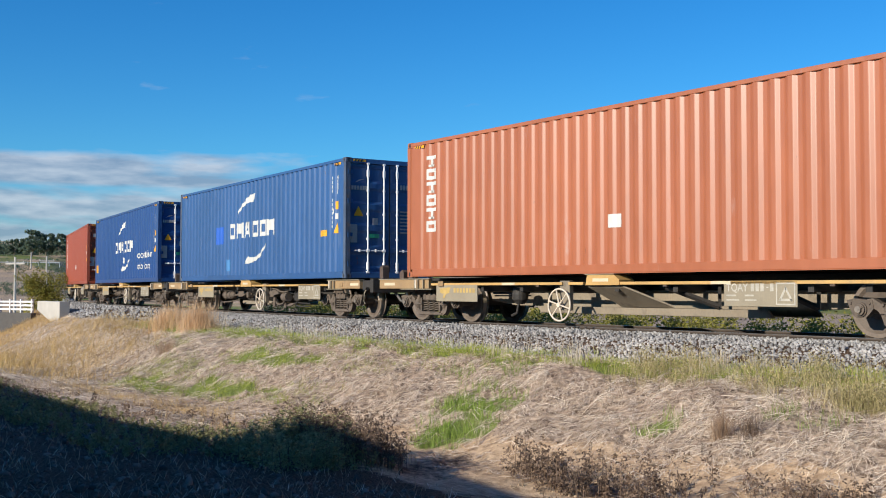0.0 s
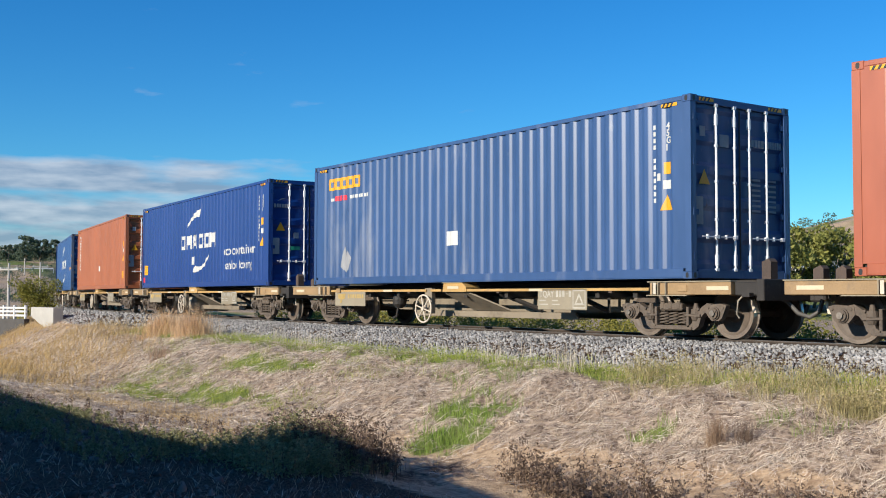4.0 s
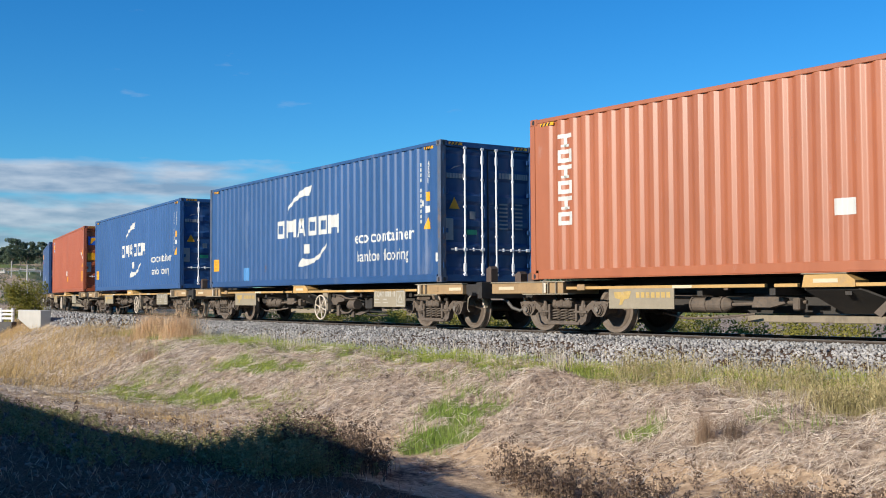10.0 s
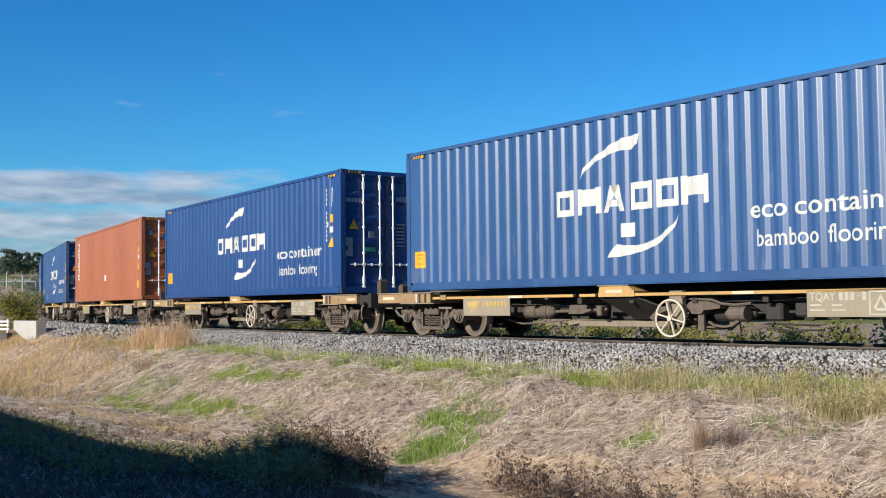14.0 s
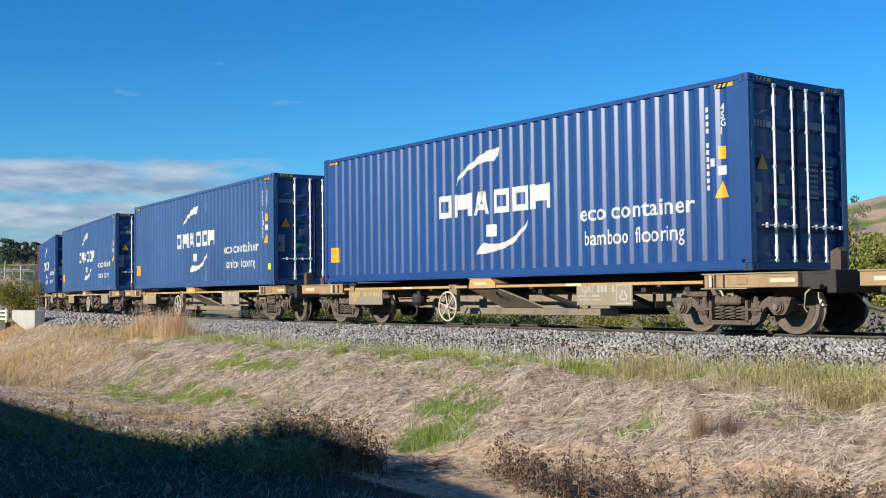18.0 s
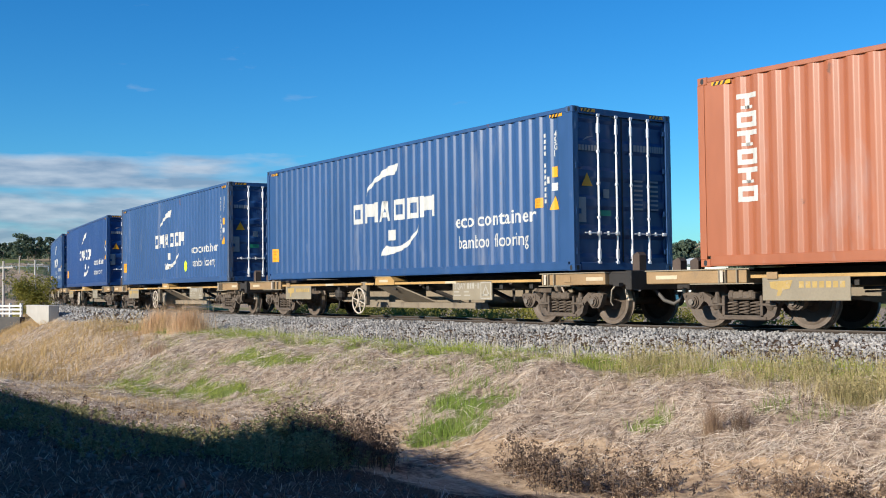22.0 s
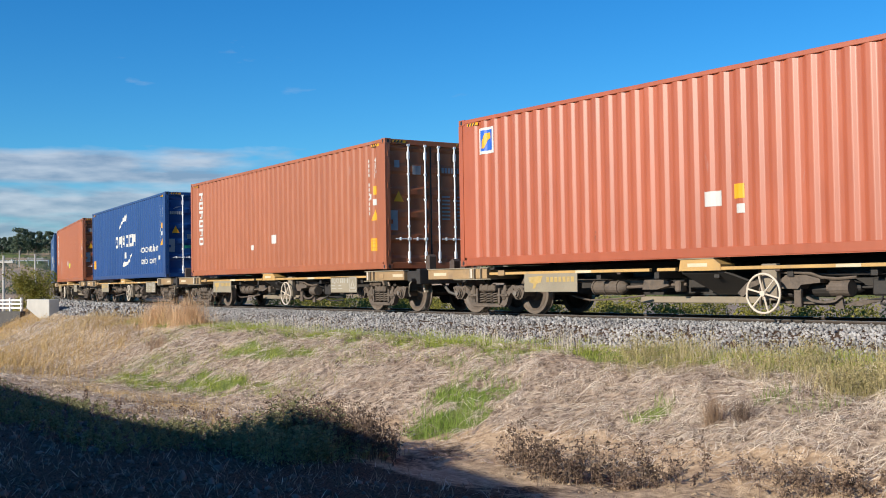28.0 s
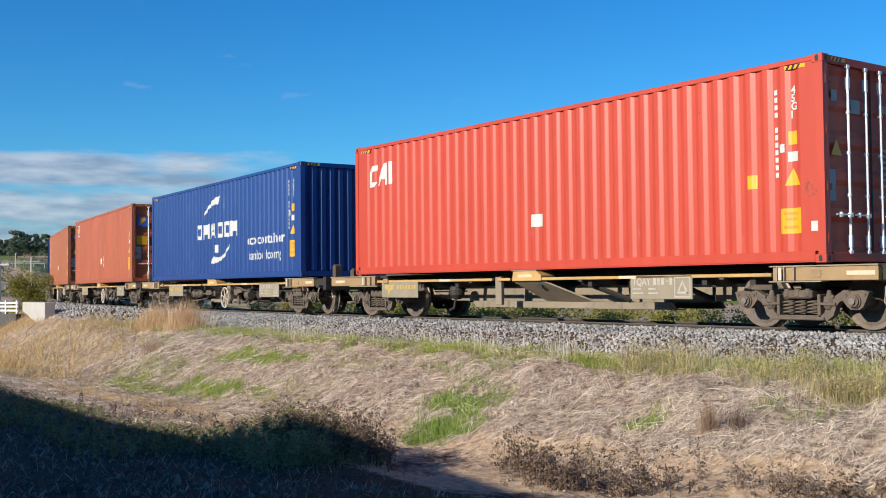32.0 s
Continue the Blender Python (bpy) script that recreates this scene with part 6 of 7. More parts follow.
def straw_left():
    s, o, r = scatter(78000, -60, -21.5, -7.2, -1.7, 4, 0.7)
    edge = -21.5 - 2.2 * (o + 6.6) * 0.55 + 1.5 * ripple(s, o, 1.0, 51)
    keep = (s < edge) & (r.uniform(0, 1, len(s)) < 0.45 + 0.6 * ripple(s, o, 2.5, 52))
    s, o = s[keep], o[keep]
    x, y = place(s, o)
    n = len(s)
    blades("long_straw", x, y, r.uniform(0.12, 0.72, n) * (1 - 0.55 * smooth(-s, 31, 40) * smooth(o, -6.5, -3.5)), r.uniform(0.005, 0.010, n), np.abs(r.normal(0.66, 0.28, n)).clip(0, 0.97), 2.6 * ripple(s, o, 1.8, 53) + 2.0 * ripple(s, o, 5.0, 54) + r.normal(0, 0.9, n), G_GOLD, "long golden straw at the foot of the embankment", bend=0.5)
    # russet clump against the ballast
    n = 5600
    s, o = np.concatenate([r.normal(-27.6, 0.42, 3300), r.normal(-25.3, 0.30, 2300)]), r.normal(-2.1, 0.22, n)
    k = np.exp(-(np.minimum(np.abs(s + 27.6), np.abs(s + 25.3)) / 0.7) ** 2)
    x, y = place(s, o)
    blades("russet_grass", x, y, r.uniform(0.1, 0.95, n) ** 1.3 * k + 0.08, r.uniform(0.004, 0.007, n), np.abs(r.normal(0.1, 0.45, n)).clip(0, 0.95), r.uniform(0, 6.28, n), G_RUSSET, "tall russet dry grass clump beside the ballast")
    # brown tuft on the bank; the greyer stems behind it stand in for its shade
    n = 620
    x, y = place(r.normal(-6.74, 0.040, n), r.normal(-4.0, 0.04, n))
    blades("brown_tuft", x, y, 0.06 + 0.38 * r.uniform(0, 1, n) ** 1.4, r.uniform(0.0018, 0.0036, n), np.abs(r.normal(0.05, 0.42, n)).clip(0, 0.95), r.uniform(0, 6.28, n), G_BROWN, "dry brown tuft standing on the bank", bend=0.4)
    n = 330
    x, y = place(r.normal(-6.50, 0.06, n), r.normal(-3.86, 0.06, n))
    blades("grey_tuft", x, y, r.uniform(0.05, 0.34, n), r.uniform(0.0018, 0.0034, n), np.abs(r.normal(0.1, 0.45, n)).clip(0, 0.95), r.uniform(0, 6.28, n), G_TWIG, "grey stems that stand in for the shade of the brown tuft", bend=0.4)
    n = 260
    x, y = place(r.normal(-23.8, 0.2, n), r.normal(-3.45, 0.12, n))
    blades("brown_tuft", x, y, r.uniform(0.1, 0.3, n), r.uniform(0.006, 0.01, n), np.abs(r.normal(0, 0.4, n)).clip(0, 0.9), r.uniform(0, 6.28, n), G_BROWN, "small dry tuft standing on the bank")


def leaf_cloud(c, size, n, leaf, r, squash=1.0):
    """Small leaf faces round a centre, as vertices of n quads."""
    d = r.normal(0, 1, (n, 3))
    d /= np.linalg.norm(d, axis=1)[:, None]
    p = c + d * (r.uniform(0.15, 1, n) ** 0.45)[:, None] * size * np.array([1, 1, squash])
    a = r.normal(0, 1, (n, 3))
    a /= np.linalg.norm(a, axis=1)[:, None]
    b = np.cross(a, r.normal(0, 1, (n, 3)))
    b /= np.linalg.norm(b, axis=1)[:, None] + 1e-9
    l = leaf * r.uniform(0.6, 1.4, n)[:, None]
    return np.stack([p - a * l, p + b * l * 0.45, p + a * l, p - b * l * 0.45], 1)


def leaf_mesh(name, quads):
    v = quads.reshape(-1, 3)
    return raw_mesh(name, v, np.arange(len(v)).reshape(-1, 4))


def plants(name, s, o, h, per, leaf, material, label, seed):
    """Leafy weeds: each a stem with small leaves all along it, narrower towards its top."""
    r = np.random.RandomState(seed)
    n = len(s)
    x, y = place(s, o)
    z = land(x, y)
    lean, hd = np.abs(r.normal(0, 0.25, n)).clip(0, 0.7), r.uniform(0, 6.28, n)
    blades(name, x, y, h, np.full(n, 0.007), lean, hd, G_TWIG, "thin dark stems of the weeds", "weeds", bend=0.4)
    m = n * per
    t = r.uniform(0.05, 1.0, m)
    H, le, dd = np.repeat(h, per), np.repeat(lean, per), np.repeat(hd, per)
    rad = H * (0.34 - 0.22 * t) * r.uniform(0, 1, m) ** 0.6
    a = r.uniform(0, 6.28, m)
    c = np.stack([np.repeat(x, per) + np.cos(dd) * H * le * t ** 1.6 + np.cos(a) * rad, np.repeat(y, per) + np.sin(dd) * H * le * t ** 1.6 + np.sin(a) * rad, np.repeat(z, per) + H * np.sqrt(1 - le ** 2) * t], -1)
    u = np.stack([np.cos(a), np.sin(a), r.uniform(-0.3, 0.9, m)], -1) + r.normal(0, 0.4, (m, 3))
    u /= np.linalg.norm(u, axis=1)[:, None]
    v = np.cross(u, r.normal(0, 1, (m, 3)))
    v /= np.linalg.norm(v, axis=1)[:, None] + 1e-9
    l = leaf * r.uniform(0.5, 1.5, m)[:, None]
    me = leaf_mesh(name, np.stack([c - u * l, c + v * l * 0.32, c + u * l, c - v * l * 0.32], 1))
    me.materials.append(material)
    tagged(new(name, me), label, "weeds", kind="stuff")


def weeds():
    """Rank weeds along the edge of the drain on the camera's side, mostly in shade."""
    r = np.random.RandomState(6)

    def spread(n, s0, s1, o0, o1, h0, h1):
        return r.uniform(s0, s1, n), r.uniform(o0, o1, n), r.uniform(h0, h1, n)

    def heap(n, s, o, ds, do, h0, h1):
        a, b = r.normal(0, 1, n), r.normal(0, 1, n)
        return s + a * ds, o + b * do, r.uniform(h0, h1, n) * np.exp(-0.12 * (a ** 2 + b ** 2))
    sets = (spread(170, -25, -14.5, -9.4, -8.2, 0.10, 0.30), spread(90, -27, -18, -9.2, -8.3, 0.16, 0.36), spread(330, -16, -9.8, -9.4, -7.8, 0.06, 0.18),
            heap(190, -9.9, -7.1, 0.46, 0.26, 0.24, 0.60), heap(60, -10.9, -7.7, 0.6, 0.3, 0.12, 0.26), spread(130, -10.2, -8.5, -8.3, -7.3, 0.14, 0.40))
    s, o, h = (np.concatenate(c) for c in zip(*sets))
    plants("weeds", s, o, h, 55, 0.021, G_WEED, "rank dark green weeds beside the drain", 67)

    # dead seeding stems: twigs with small dark heads
    def stems(name, cen, n, h0, h1, label, seed, spread):
        r = np.random.RandomState(seed)
        k = r.randint(0, len(cen), n)
        s, o = np.array([cen[i][0] for i in k]) + r.normal(0, spread, n), np.array([cen[i][1] for i in k]) + r.normal(0, spread * 0.6, n)
        x, y = place(s, o)
        h = h0 + (h1 - h0) * r.uniform(0, 1, n) ** 1.6
        lean, hd = np.abs(r.normal(0, 0.22, n)).clip(0, 0.8), r.uniform(0, 6.28, n)
        blades(name, x, y, h, np.full(n, 0.008), lean, hd, G_TWIG, label, "weeds", bend=0.4)
        z = land(x, y)
        qs = []
        for i in range(n):
            m = 11
            t = r.uniform(0.35, 1.0, m)
            up = h[i] * math.sqrt(1 - lean[i] ** 2)
            base = np.stack([x[i] + np.cos(hd[i]) * h[i] * lean[i] * t ** 1.6, y[i] + np.sin(hd[i]) * h[i] * lean[i] * t ** 1.6, z[i] + up * t], -1)
            for p in base:
                qs.append(leaf_cloud(p + r.normal(0, 0.026, 3), 0.026, 4, 0.015, r))
        me = leaf_mesh(name, np.concatenate(qs))
        me.materials.append(G_TWIG)
        tagged(new("seed_heads", me), "small dark seed heads on dead stems", "weeds", kind="stuff")
    stems("dead_stems", [(-8.0, -5.6), (-7.85, -5.65), (-7.35, -5.7), (-6.95, -5.65), (-6.6, -5.6), (-6.4, -5.55), (-6.05, -5.5), (-7.6, -5.8), (-7.1, -5.85)], 190, 0.08, 0.52, "dead dark twiggy weeds in the drain", 61, 0.19)
    stems("dead_stems", [(-9.2, -6.6), (-9.5, -6.6), (-9.9, -6.6), (-9.2, -6.7), (-10.3, -6.7)], 210, 0.18, 0.62, "dead twiggy stems over the weeds beside the drain", 62, 0.24)
    stems("dead_stems", [(-10.9, -7.2), (-11.6, -7.2), (-12.5, -6.8), (-13.2, -7.0), (-13.8, -7.3), (-15.2, -7.6), (-17, -7.8), (-18.5, -8.0), (-20, -8.1)], 80, 0.08, 0.24, "dead twiggy stems beside the drain", 64, 0.34)
    stems("dead_stems", [(-9.3, -7.0), (-9.6, -7.1), (-9.9, -7.0), (-10.3, -7.2), (-9.0, -6.9)], 150, 0.25, 0.62, "dead twiggy stems standing in the weeds", 65, 0.25)
    stems("dead_stems", [(-5.1, -5.0), (-5.3, -5.1), (-4.6, -4.9)], 70, 0.1, 0.26, "small dead twiggy weeds", 63, 0.2)
    n = 12000
    r = np.random.RandomState(68)
    s, o = r.uniform(-21, -9.4, n), r.normal(-6.35, 0.5, n)
    a = (r.uniform(0, 1, n) < 0.55 + 0.9 * ripple(s, o, 2.6, 69)) & (o > -7.6 + 0.05 * (s + 10))
    s, o = s[a], o[a]
    n = len(s)
    x, y = place(s, o)
    blades("golden_weeds", x, y, r.uniform(0.04, 0.20, n), r.uniform(0.003, 0.0055, n), np.abs(r.normal(0.5, 0.35, n)).clip(0, 0.97), r.uniform(0, 6.28, n), G_AMBER, "low golden dry weeds along the drain", "weeds", bend=0.5)
    n = 450
    r = np.random.RandomState(66)
    s, o = r.uniform(-19, -9.2, n), r.normal(-6.5, 0.4, n)
    x, y = place(s, o)
    blades("brown_weeds", x, y, r.uniform(0.05, 0.24, n), r.uniform(0.004, 0.008, n), np.abs(r.normal(0.3, 0.4, n)).clip(0, 0.95), r.uniform(0, 6.28, n), G_BROWN, "dry brown weeds along the drain", "weeds")
    # low litter of dry blades in the shaded foreground
    n = 6500
    r = np.random.RandomState(9)
    s, o = r.uniform(-26, -4, n), r.uniform(-11.5, -7, n)
    x, y = place(s, o)
    blades("dry_litter", x, y, r.uniform(0.04, 0.16, n), r.uniform(0.004, 0.008, n), r.uniform(0.4, 0.98, n), r.uniform(0, 6.28, n), G_BROWN, "thin dry grass litter in the shade", bend=0.6)
    a = r.uniform(0, 1, n) < 0.45
    blades("straw_litter", x[a] + 0.03, y[a], r.uniform(0.04, 0.14, a.sum()), r.uniform(0.003, 0.007, a.sum()), r.uniform(0.6, 0.99, a.sum()), r.uniform(0, 6.28, a.sum()), G_STRAW, "pale straw litter in the shade", bend=0.6)


def stones(name, s, o, size, z_up, material, label, seed):
    """Broken stones: low, randomly squeezed and turned solids."""
    r = np.random.RandomState(seed)
    bm = bmesh.new()
    bmesh.ops.create_icosphere(bm, subdivisions=1, radius=1.0)
    bv = np.array([v.co for v in bm.verts])
    bf = np.array([[v.index for v in f.verts] for f in bm.faces])
    bm.free()
    n = len(s)
    x, y = place(s, o)
    z = land(x, y) + z_up
    sc = size[:, None] * r.uniform(0.55, 1.3, (n, 3))
    jit = 1 + r.normal(0, 0.22, (n, len(bv), 1))
    v = bv[None] * jit * sc[:, None, :]
    a, b = r.uniform(0, 6.28, n), r.uniform(0, 3.14, n)
    ca, sa, cb, sb = np.cos(a), np.sin(a), np.cos(b), np.sin(b)
    v1 = np.stack([v[..., 0], v[..., 1] * cb[:, None] - v[..., 2] * sb[:, None], v[..., 1] * sb[:, None] + v[..., 2] * cb[:, None]], -1)
    v2 = np.stack([v1[..., 0] * ca[:, None] - v1[..., 1] * sa[:, None], v1[..., 0] * sa[:, None] + v1[..., 1] * ca[:, None], v1[..., 2]], -1)
    v2 += np.stack([x, y, z], -1)[:, None, :]
    f = (bf[None] + (np.arange(n) * len(bv))[:, None, None]).reshape(-1, 3)
    me = raw_mesh(name, v2.reshape(-1, 3), f)
    me.materials.append(material)
    return tagged(new(name, me), label, "gravel", kind="stuff")


def stone_material(name, a, b_):
    m = leafy(name, a, b_, rough=0.9, through_light=0.0)
    return m


def ballast():
    m = stone_material("blue_grey_stone", (0.085, 0.082, 0.080), (0.47, 0.45, 0.425))
    r = np.random.RandomState(14)
    n = 26000
    s = -3 - 30 * r.uniform(0, 1, n) ** 1.25
    o = r.uniform(-1.55, 0.55, n)
    stones("ballast", s, o, r.uniform(0.013, 0.033, n), r.uniform(-0.012, 0.016, n), m, "crushed blue-grey stone ballast under the rails", 15)
    n = 5000
    s, o = r.uniform(-95, -32, n), r.uniform(-1.6, 0.5, n)
    stones("ballast", s, o, r.uniform(0.035, 0.065, n), r.uniform(-0.01, 0.015, n), m, "crushed blue-grey stone ballast further along", 16)
    n = 2500
    s, o = -3 - 40 * r.uniform(0, 1, n) ** 1.3, r.uniform(0.75, 3.6, n)
    stones("ballast", s, o, r.uniform(0.025, 0.045, n), r.uniform(-0.05, -0.03, n), m, "crushed stone ballast between the rails", 17)
    n = 4200
    s, o = r.uniform(-17, -5, n), r.uniform(-11, -7.6, n)
    stones("pebbles", s, o, r.uniform(0.008, 0.055, n) * r.uniform(0.2, 1, n) ** 1.8, r.uniform(-0.004, 0.004, n), stone_material("pebble_stone", (0.04, 0.031, 0.025), (0.28, 0.22, 0.175)), "loose pebbles in the shaded foreground", 18)
    n = 420
    s, o = r.uniform(-9.5, -4, n), r.uniform(-6.3, -4.2, n)
    stones("pebbles", s, o, r.uniform(0.006, 0.022, n), r.uniform(-0.003, 0.004, n), stone_material("ochre_clods", (0.20, 0.14, 0.09), (0.42, 0.31, 0.20)), "ochre clods on the bare drain", 19)


def sweep(profile, s0, s1, step):
    """A rail: a profile of (off, z) carried along the line."""
    ss = np.arange(s0, s1 + step, step)
    v = np.array([[tuple(line(s, o, z)) for o, z in profile] for s in ss])
    n = len(profile)
    i, j = np.meshgrid(np.arange(len(ss) - 1), np.arange(n), indexing="ij")
    j2 = (j + 1) % n
    f = np.stack([i * n + j, (i + 1) * n + j, (i + 1) * n + j2, i * n + j2], -1).reshape(-1, 4)
    me = raw_mesh("rail", v.reshape(-1, 3), f)
    bm = bmesh.new()
    bm.from_mesh(me)
    bmesh.ops.recalc_face_normals(bm, faces=bm.faces)
    bm.to_mesh(me)
    bm.free()
    return me


def track():
    ob = tagged(new("railway_track"), "narrow-gauge railway track with rusty rails on stone ballast", "railway track", kind="structure")
    m_rail = mat("rusty_rail", (0.06, 0.045, 0.035), 0.75, var=0.3, scale=5, bump=0.2)
    m_head = mat("worn_rail_head", (0.35, 0.32, 0.29), 0.35, var=0.15, metal=0.7, bump=0.02)
    for c in (HY - 0.568, HY + 0.568):
        prof = [(c - 0.06, -0.135), (c + 0.06, -0.135), (c + 0.06, -0.12), (c + 0.012, -0.105), (c + 0.012, -0.04), (c + 0.033, -0.03), (c + 0.033, -0.004), (c - 0.033, -0.004), (c - 0.033, -0.03), (c - 0.012, -0.04), (c - 0.012, -0.105), (c - 0.06, -0.12)]
        r = part("rail", sweep(prof, -330, 60, 1.5), m_rail, ob, "rusty steel rail")
        part("rail_head", sweep([(c - 0.026, -0.0035), (c + 0.026, -0.0035), (c + 0.026, 0.0), (c - 0.026, 0.0)], -330, 60, 1.5), m_head, r, "polished rail top")
    m_sl = mat("weathered_sleeper", (0.20, 0.17, 0.14), 0.9, var=0.3, scale=5, bump=0.3)
    sl = shared("sleeper", lambda: box(bmesh.new(), -0.115, 0.115, -1.05, 1.05, -0.26, -0.137, 0.01))
    for k in range(150):
        s = 12 - k * 0.69
        part("sleeper", sl, m_sl, ob, m=on_line(s))
    return ob


def tree(name, x, y, h, spread, seed, leaves, trunk_h, label, clumps=26, leaf=0.16, per=130, airy=1.0):
    """A tree with a tapered trunk, limbs to its clumps of leaves, uneven and open."""
    r = np.random.RandomState(seed)
    z = float(land(x, y))
    ob = tagged(new(name), label, "tree")
    ob.location = (x, y, z)
    bm = bmesh.new()
    p = Vector((0, 0, -0.2))
    top = Vector((r.normal(0, 0.05) * h, r.normal(0, 0.05) * h, trunk_h))
    rod(bm, p, top, 0.028 * h, 8, 0.018 * h)
    quads = []
    cs = []
    for i in range(clumps):
        a, u = r.uniform(0, 6.28), r.uniform(0, 1)
        zc = trunk_h * 0.75 + (h - trunk_h * 0.75) * u
        rad = spread * math.sqrt(max(0.05, 1 - ((u - 0.42) / 0.62) ** 2)) * r.uniform(0.35, 1.0)
        cs.append((Vector((rad * math.cos(a), rad * math.sin(a), zc)), spread * r.uniform(0.20, 0.36) * airy))
    for i, (c, k) in enumerate(cs):
        if i % 2 == 0:
            rod(bm, top * r.uniform(0.75, 1.0), c, 0.009 * h, 5, 0.003 * h)
        quads.append(leaf_cloud(np.array(c), k, per, leaf, r, 0.72))
    part("trunk", bm, M_BARK, ob, "grey bark trunk with limbs")
    part("crown", leaf_mesh("crown", np.concatenate(quads)), leaves, ob)
    return ob


def by_aim(az, dist):
    a = radians(az)
    return -math.sin(a) * dist, -13.32 + math.cos(a) * dist


def shrubs():
    """Low yellow-green shrubs right behind the line, seen under the wagons."""
    r = np.random.RandomState(30)
    q = []
    for i in range(330):
        s, o = r.uniform(-60, 4), r.uniform(10.5, 16.0)
        x, y = place(s, o)
        k = r.uniform(0.3, 0.62)
        q.append(leaf_cloud(np.array((float(x), float(y), float(land(x, y)) + k * 0.8)), k, 150, 0.05, r, 0.9))
    me = leaf_mesh("low_shrubs", np.concatenate(q))
    me.materials.append(G_SHRUB)
    tagged(new("low_shrubs", me), "low yellow-green shrubs behind the railway track", "shrubs", kind="stuff")


def background():
    r = np.random.RandomState(40)
    # trees beyond the line, seen between the wagons
    spots = [(40.5, 92, 4.6), (38.8, 95, 5.0), (37.2, 100, 4.6), (33.9, 84, 5.6), (33.2, 78, 5.8), (32.3, 82, 6.4), (31.2, 88, 5.6), (30.3, 82, 6.2), (29.3, 90, 3.4), (28.3, 98, 3.4), (27.1, 102, 5.8), (35.6, 110, 5.6), (29.0, 118, 5.2), (26.6, 96, 4.8), (25.2, 84, 5.2), (24.0, 90, 5.4), (28.1, 72, 3.2), (27.0, 66, 2.6), (33.8, 70, 3.2), (43, 100, 4.6), (45.5, 110, 5), (48, 120, 5.5)]
    for i, (az, d, h) in enumerate(spots):
        x, y = by_aim(az, d)
        tree("bushy_tree", x, y, h * 0.92, h * 0.52, 100 + i, G_BUSHY if i % 3 and az < 35 else G_GUM, h * 0.22, "bushy green tree beyond the railway" if i % 3 and az < 35 else "dark grey-green tree beyond the railway", 34, 0.17, 150)
    # eucalypts on the hillside along the line
    for i, (az, d, h) in enumerate(((71.6, 300, 9.5), (70.9, 305, 8.6), (70.2, 310, 8.2), (72.4, 310, 6.5), (69.4, 300, 7.0), (73.4, 320, 6.0), (74.6, 320, 6.6), (68.3, 320, 7.2), (71.2, 320, 8.0), (75.8, 330, 6.5), (67.0, 330, 7.0))):
        x, y = by_aim(az, d)
        tree("gum_tree", x, y, h * 0.74, h * 0.36, 200 + i, G_GUM, h * 0.20, "tall dark eucalypt tree on the dry hillside", 40, 0.20, 120, 0.62)
    # a dark wood behind them and scattered trees on the hill: too many to count
    q = []
    for i in range(420):
        az, d = r.uniform(62, 80), r.uniform(330, 420)
        x, y = by_aim(az, d)
        k = r.uniform(1.6, 3.2)
        q.append(leaf_cloud(np.array((x, y, float(land(x, y)) + k * 0.9)), k, 90, 0.36, r, 0.9))
    for i in range(260):
        az, d = r.uniform(14, 44), r.uniform(170, 900)
        x, y = by_aim(az, d)
        if d > 420 and r.uniform() < 0.5:
            continue
        k = r.uniform(1.0, 2.6) * (1 + d / 900)
        q.append(leaf_cloud(np.array((x, y, float(land(x, y)) + k * 0.9)), k, 240 if d < 400 else 110, 0.15 + d / 1300, r, 0.85))
    for i in range(240):
        az, d = r.uniform(66, 76), (r.uniform(120, 290) if i < 110 else 222 + r.normal(0, 9) if i < 180 else 150 + r.normal(0, 8))
        x, y = by_aim(az, d)
        k = r.uniform(0.35, 1.15)
        q.append(leaf_cloud(np.array((x, y, float(land(x, y)) + k * 0.45)), k, 110, 0.10, r, 0.8))
    me = leaf_mesh("far_woods", np.concatenate(q))
    me.materials.append(G_GUM)
    tagged(new("far_woods", me), "dark scattered woods on the distant hills", "woods", kind="stuff")
    # olive bush beside the bridge end
    x, y = by_aim(71.0, 66)
    q = [leaf_cloud(np.array((x + r.normal(0, 0.55), y + r.normal(0, 0.5), -0.7 + 2.3 * r.uniform(0, 1) ** 1.3)), r.uniform(0.35, 0.65), 150, 0.06, r, 0.9) for _ in range(60)]
    me = leaf_mesh("roadside_bush", np.concatenate(q))
    me.materials.append(G_SHRUB)
    b = tagged(new("roadside_bush", me), "olive green bush beside the bridge end", "bush")


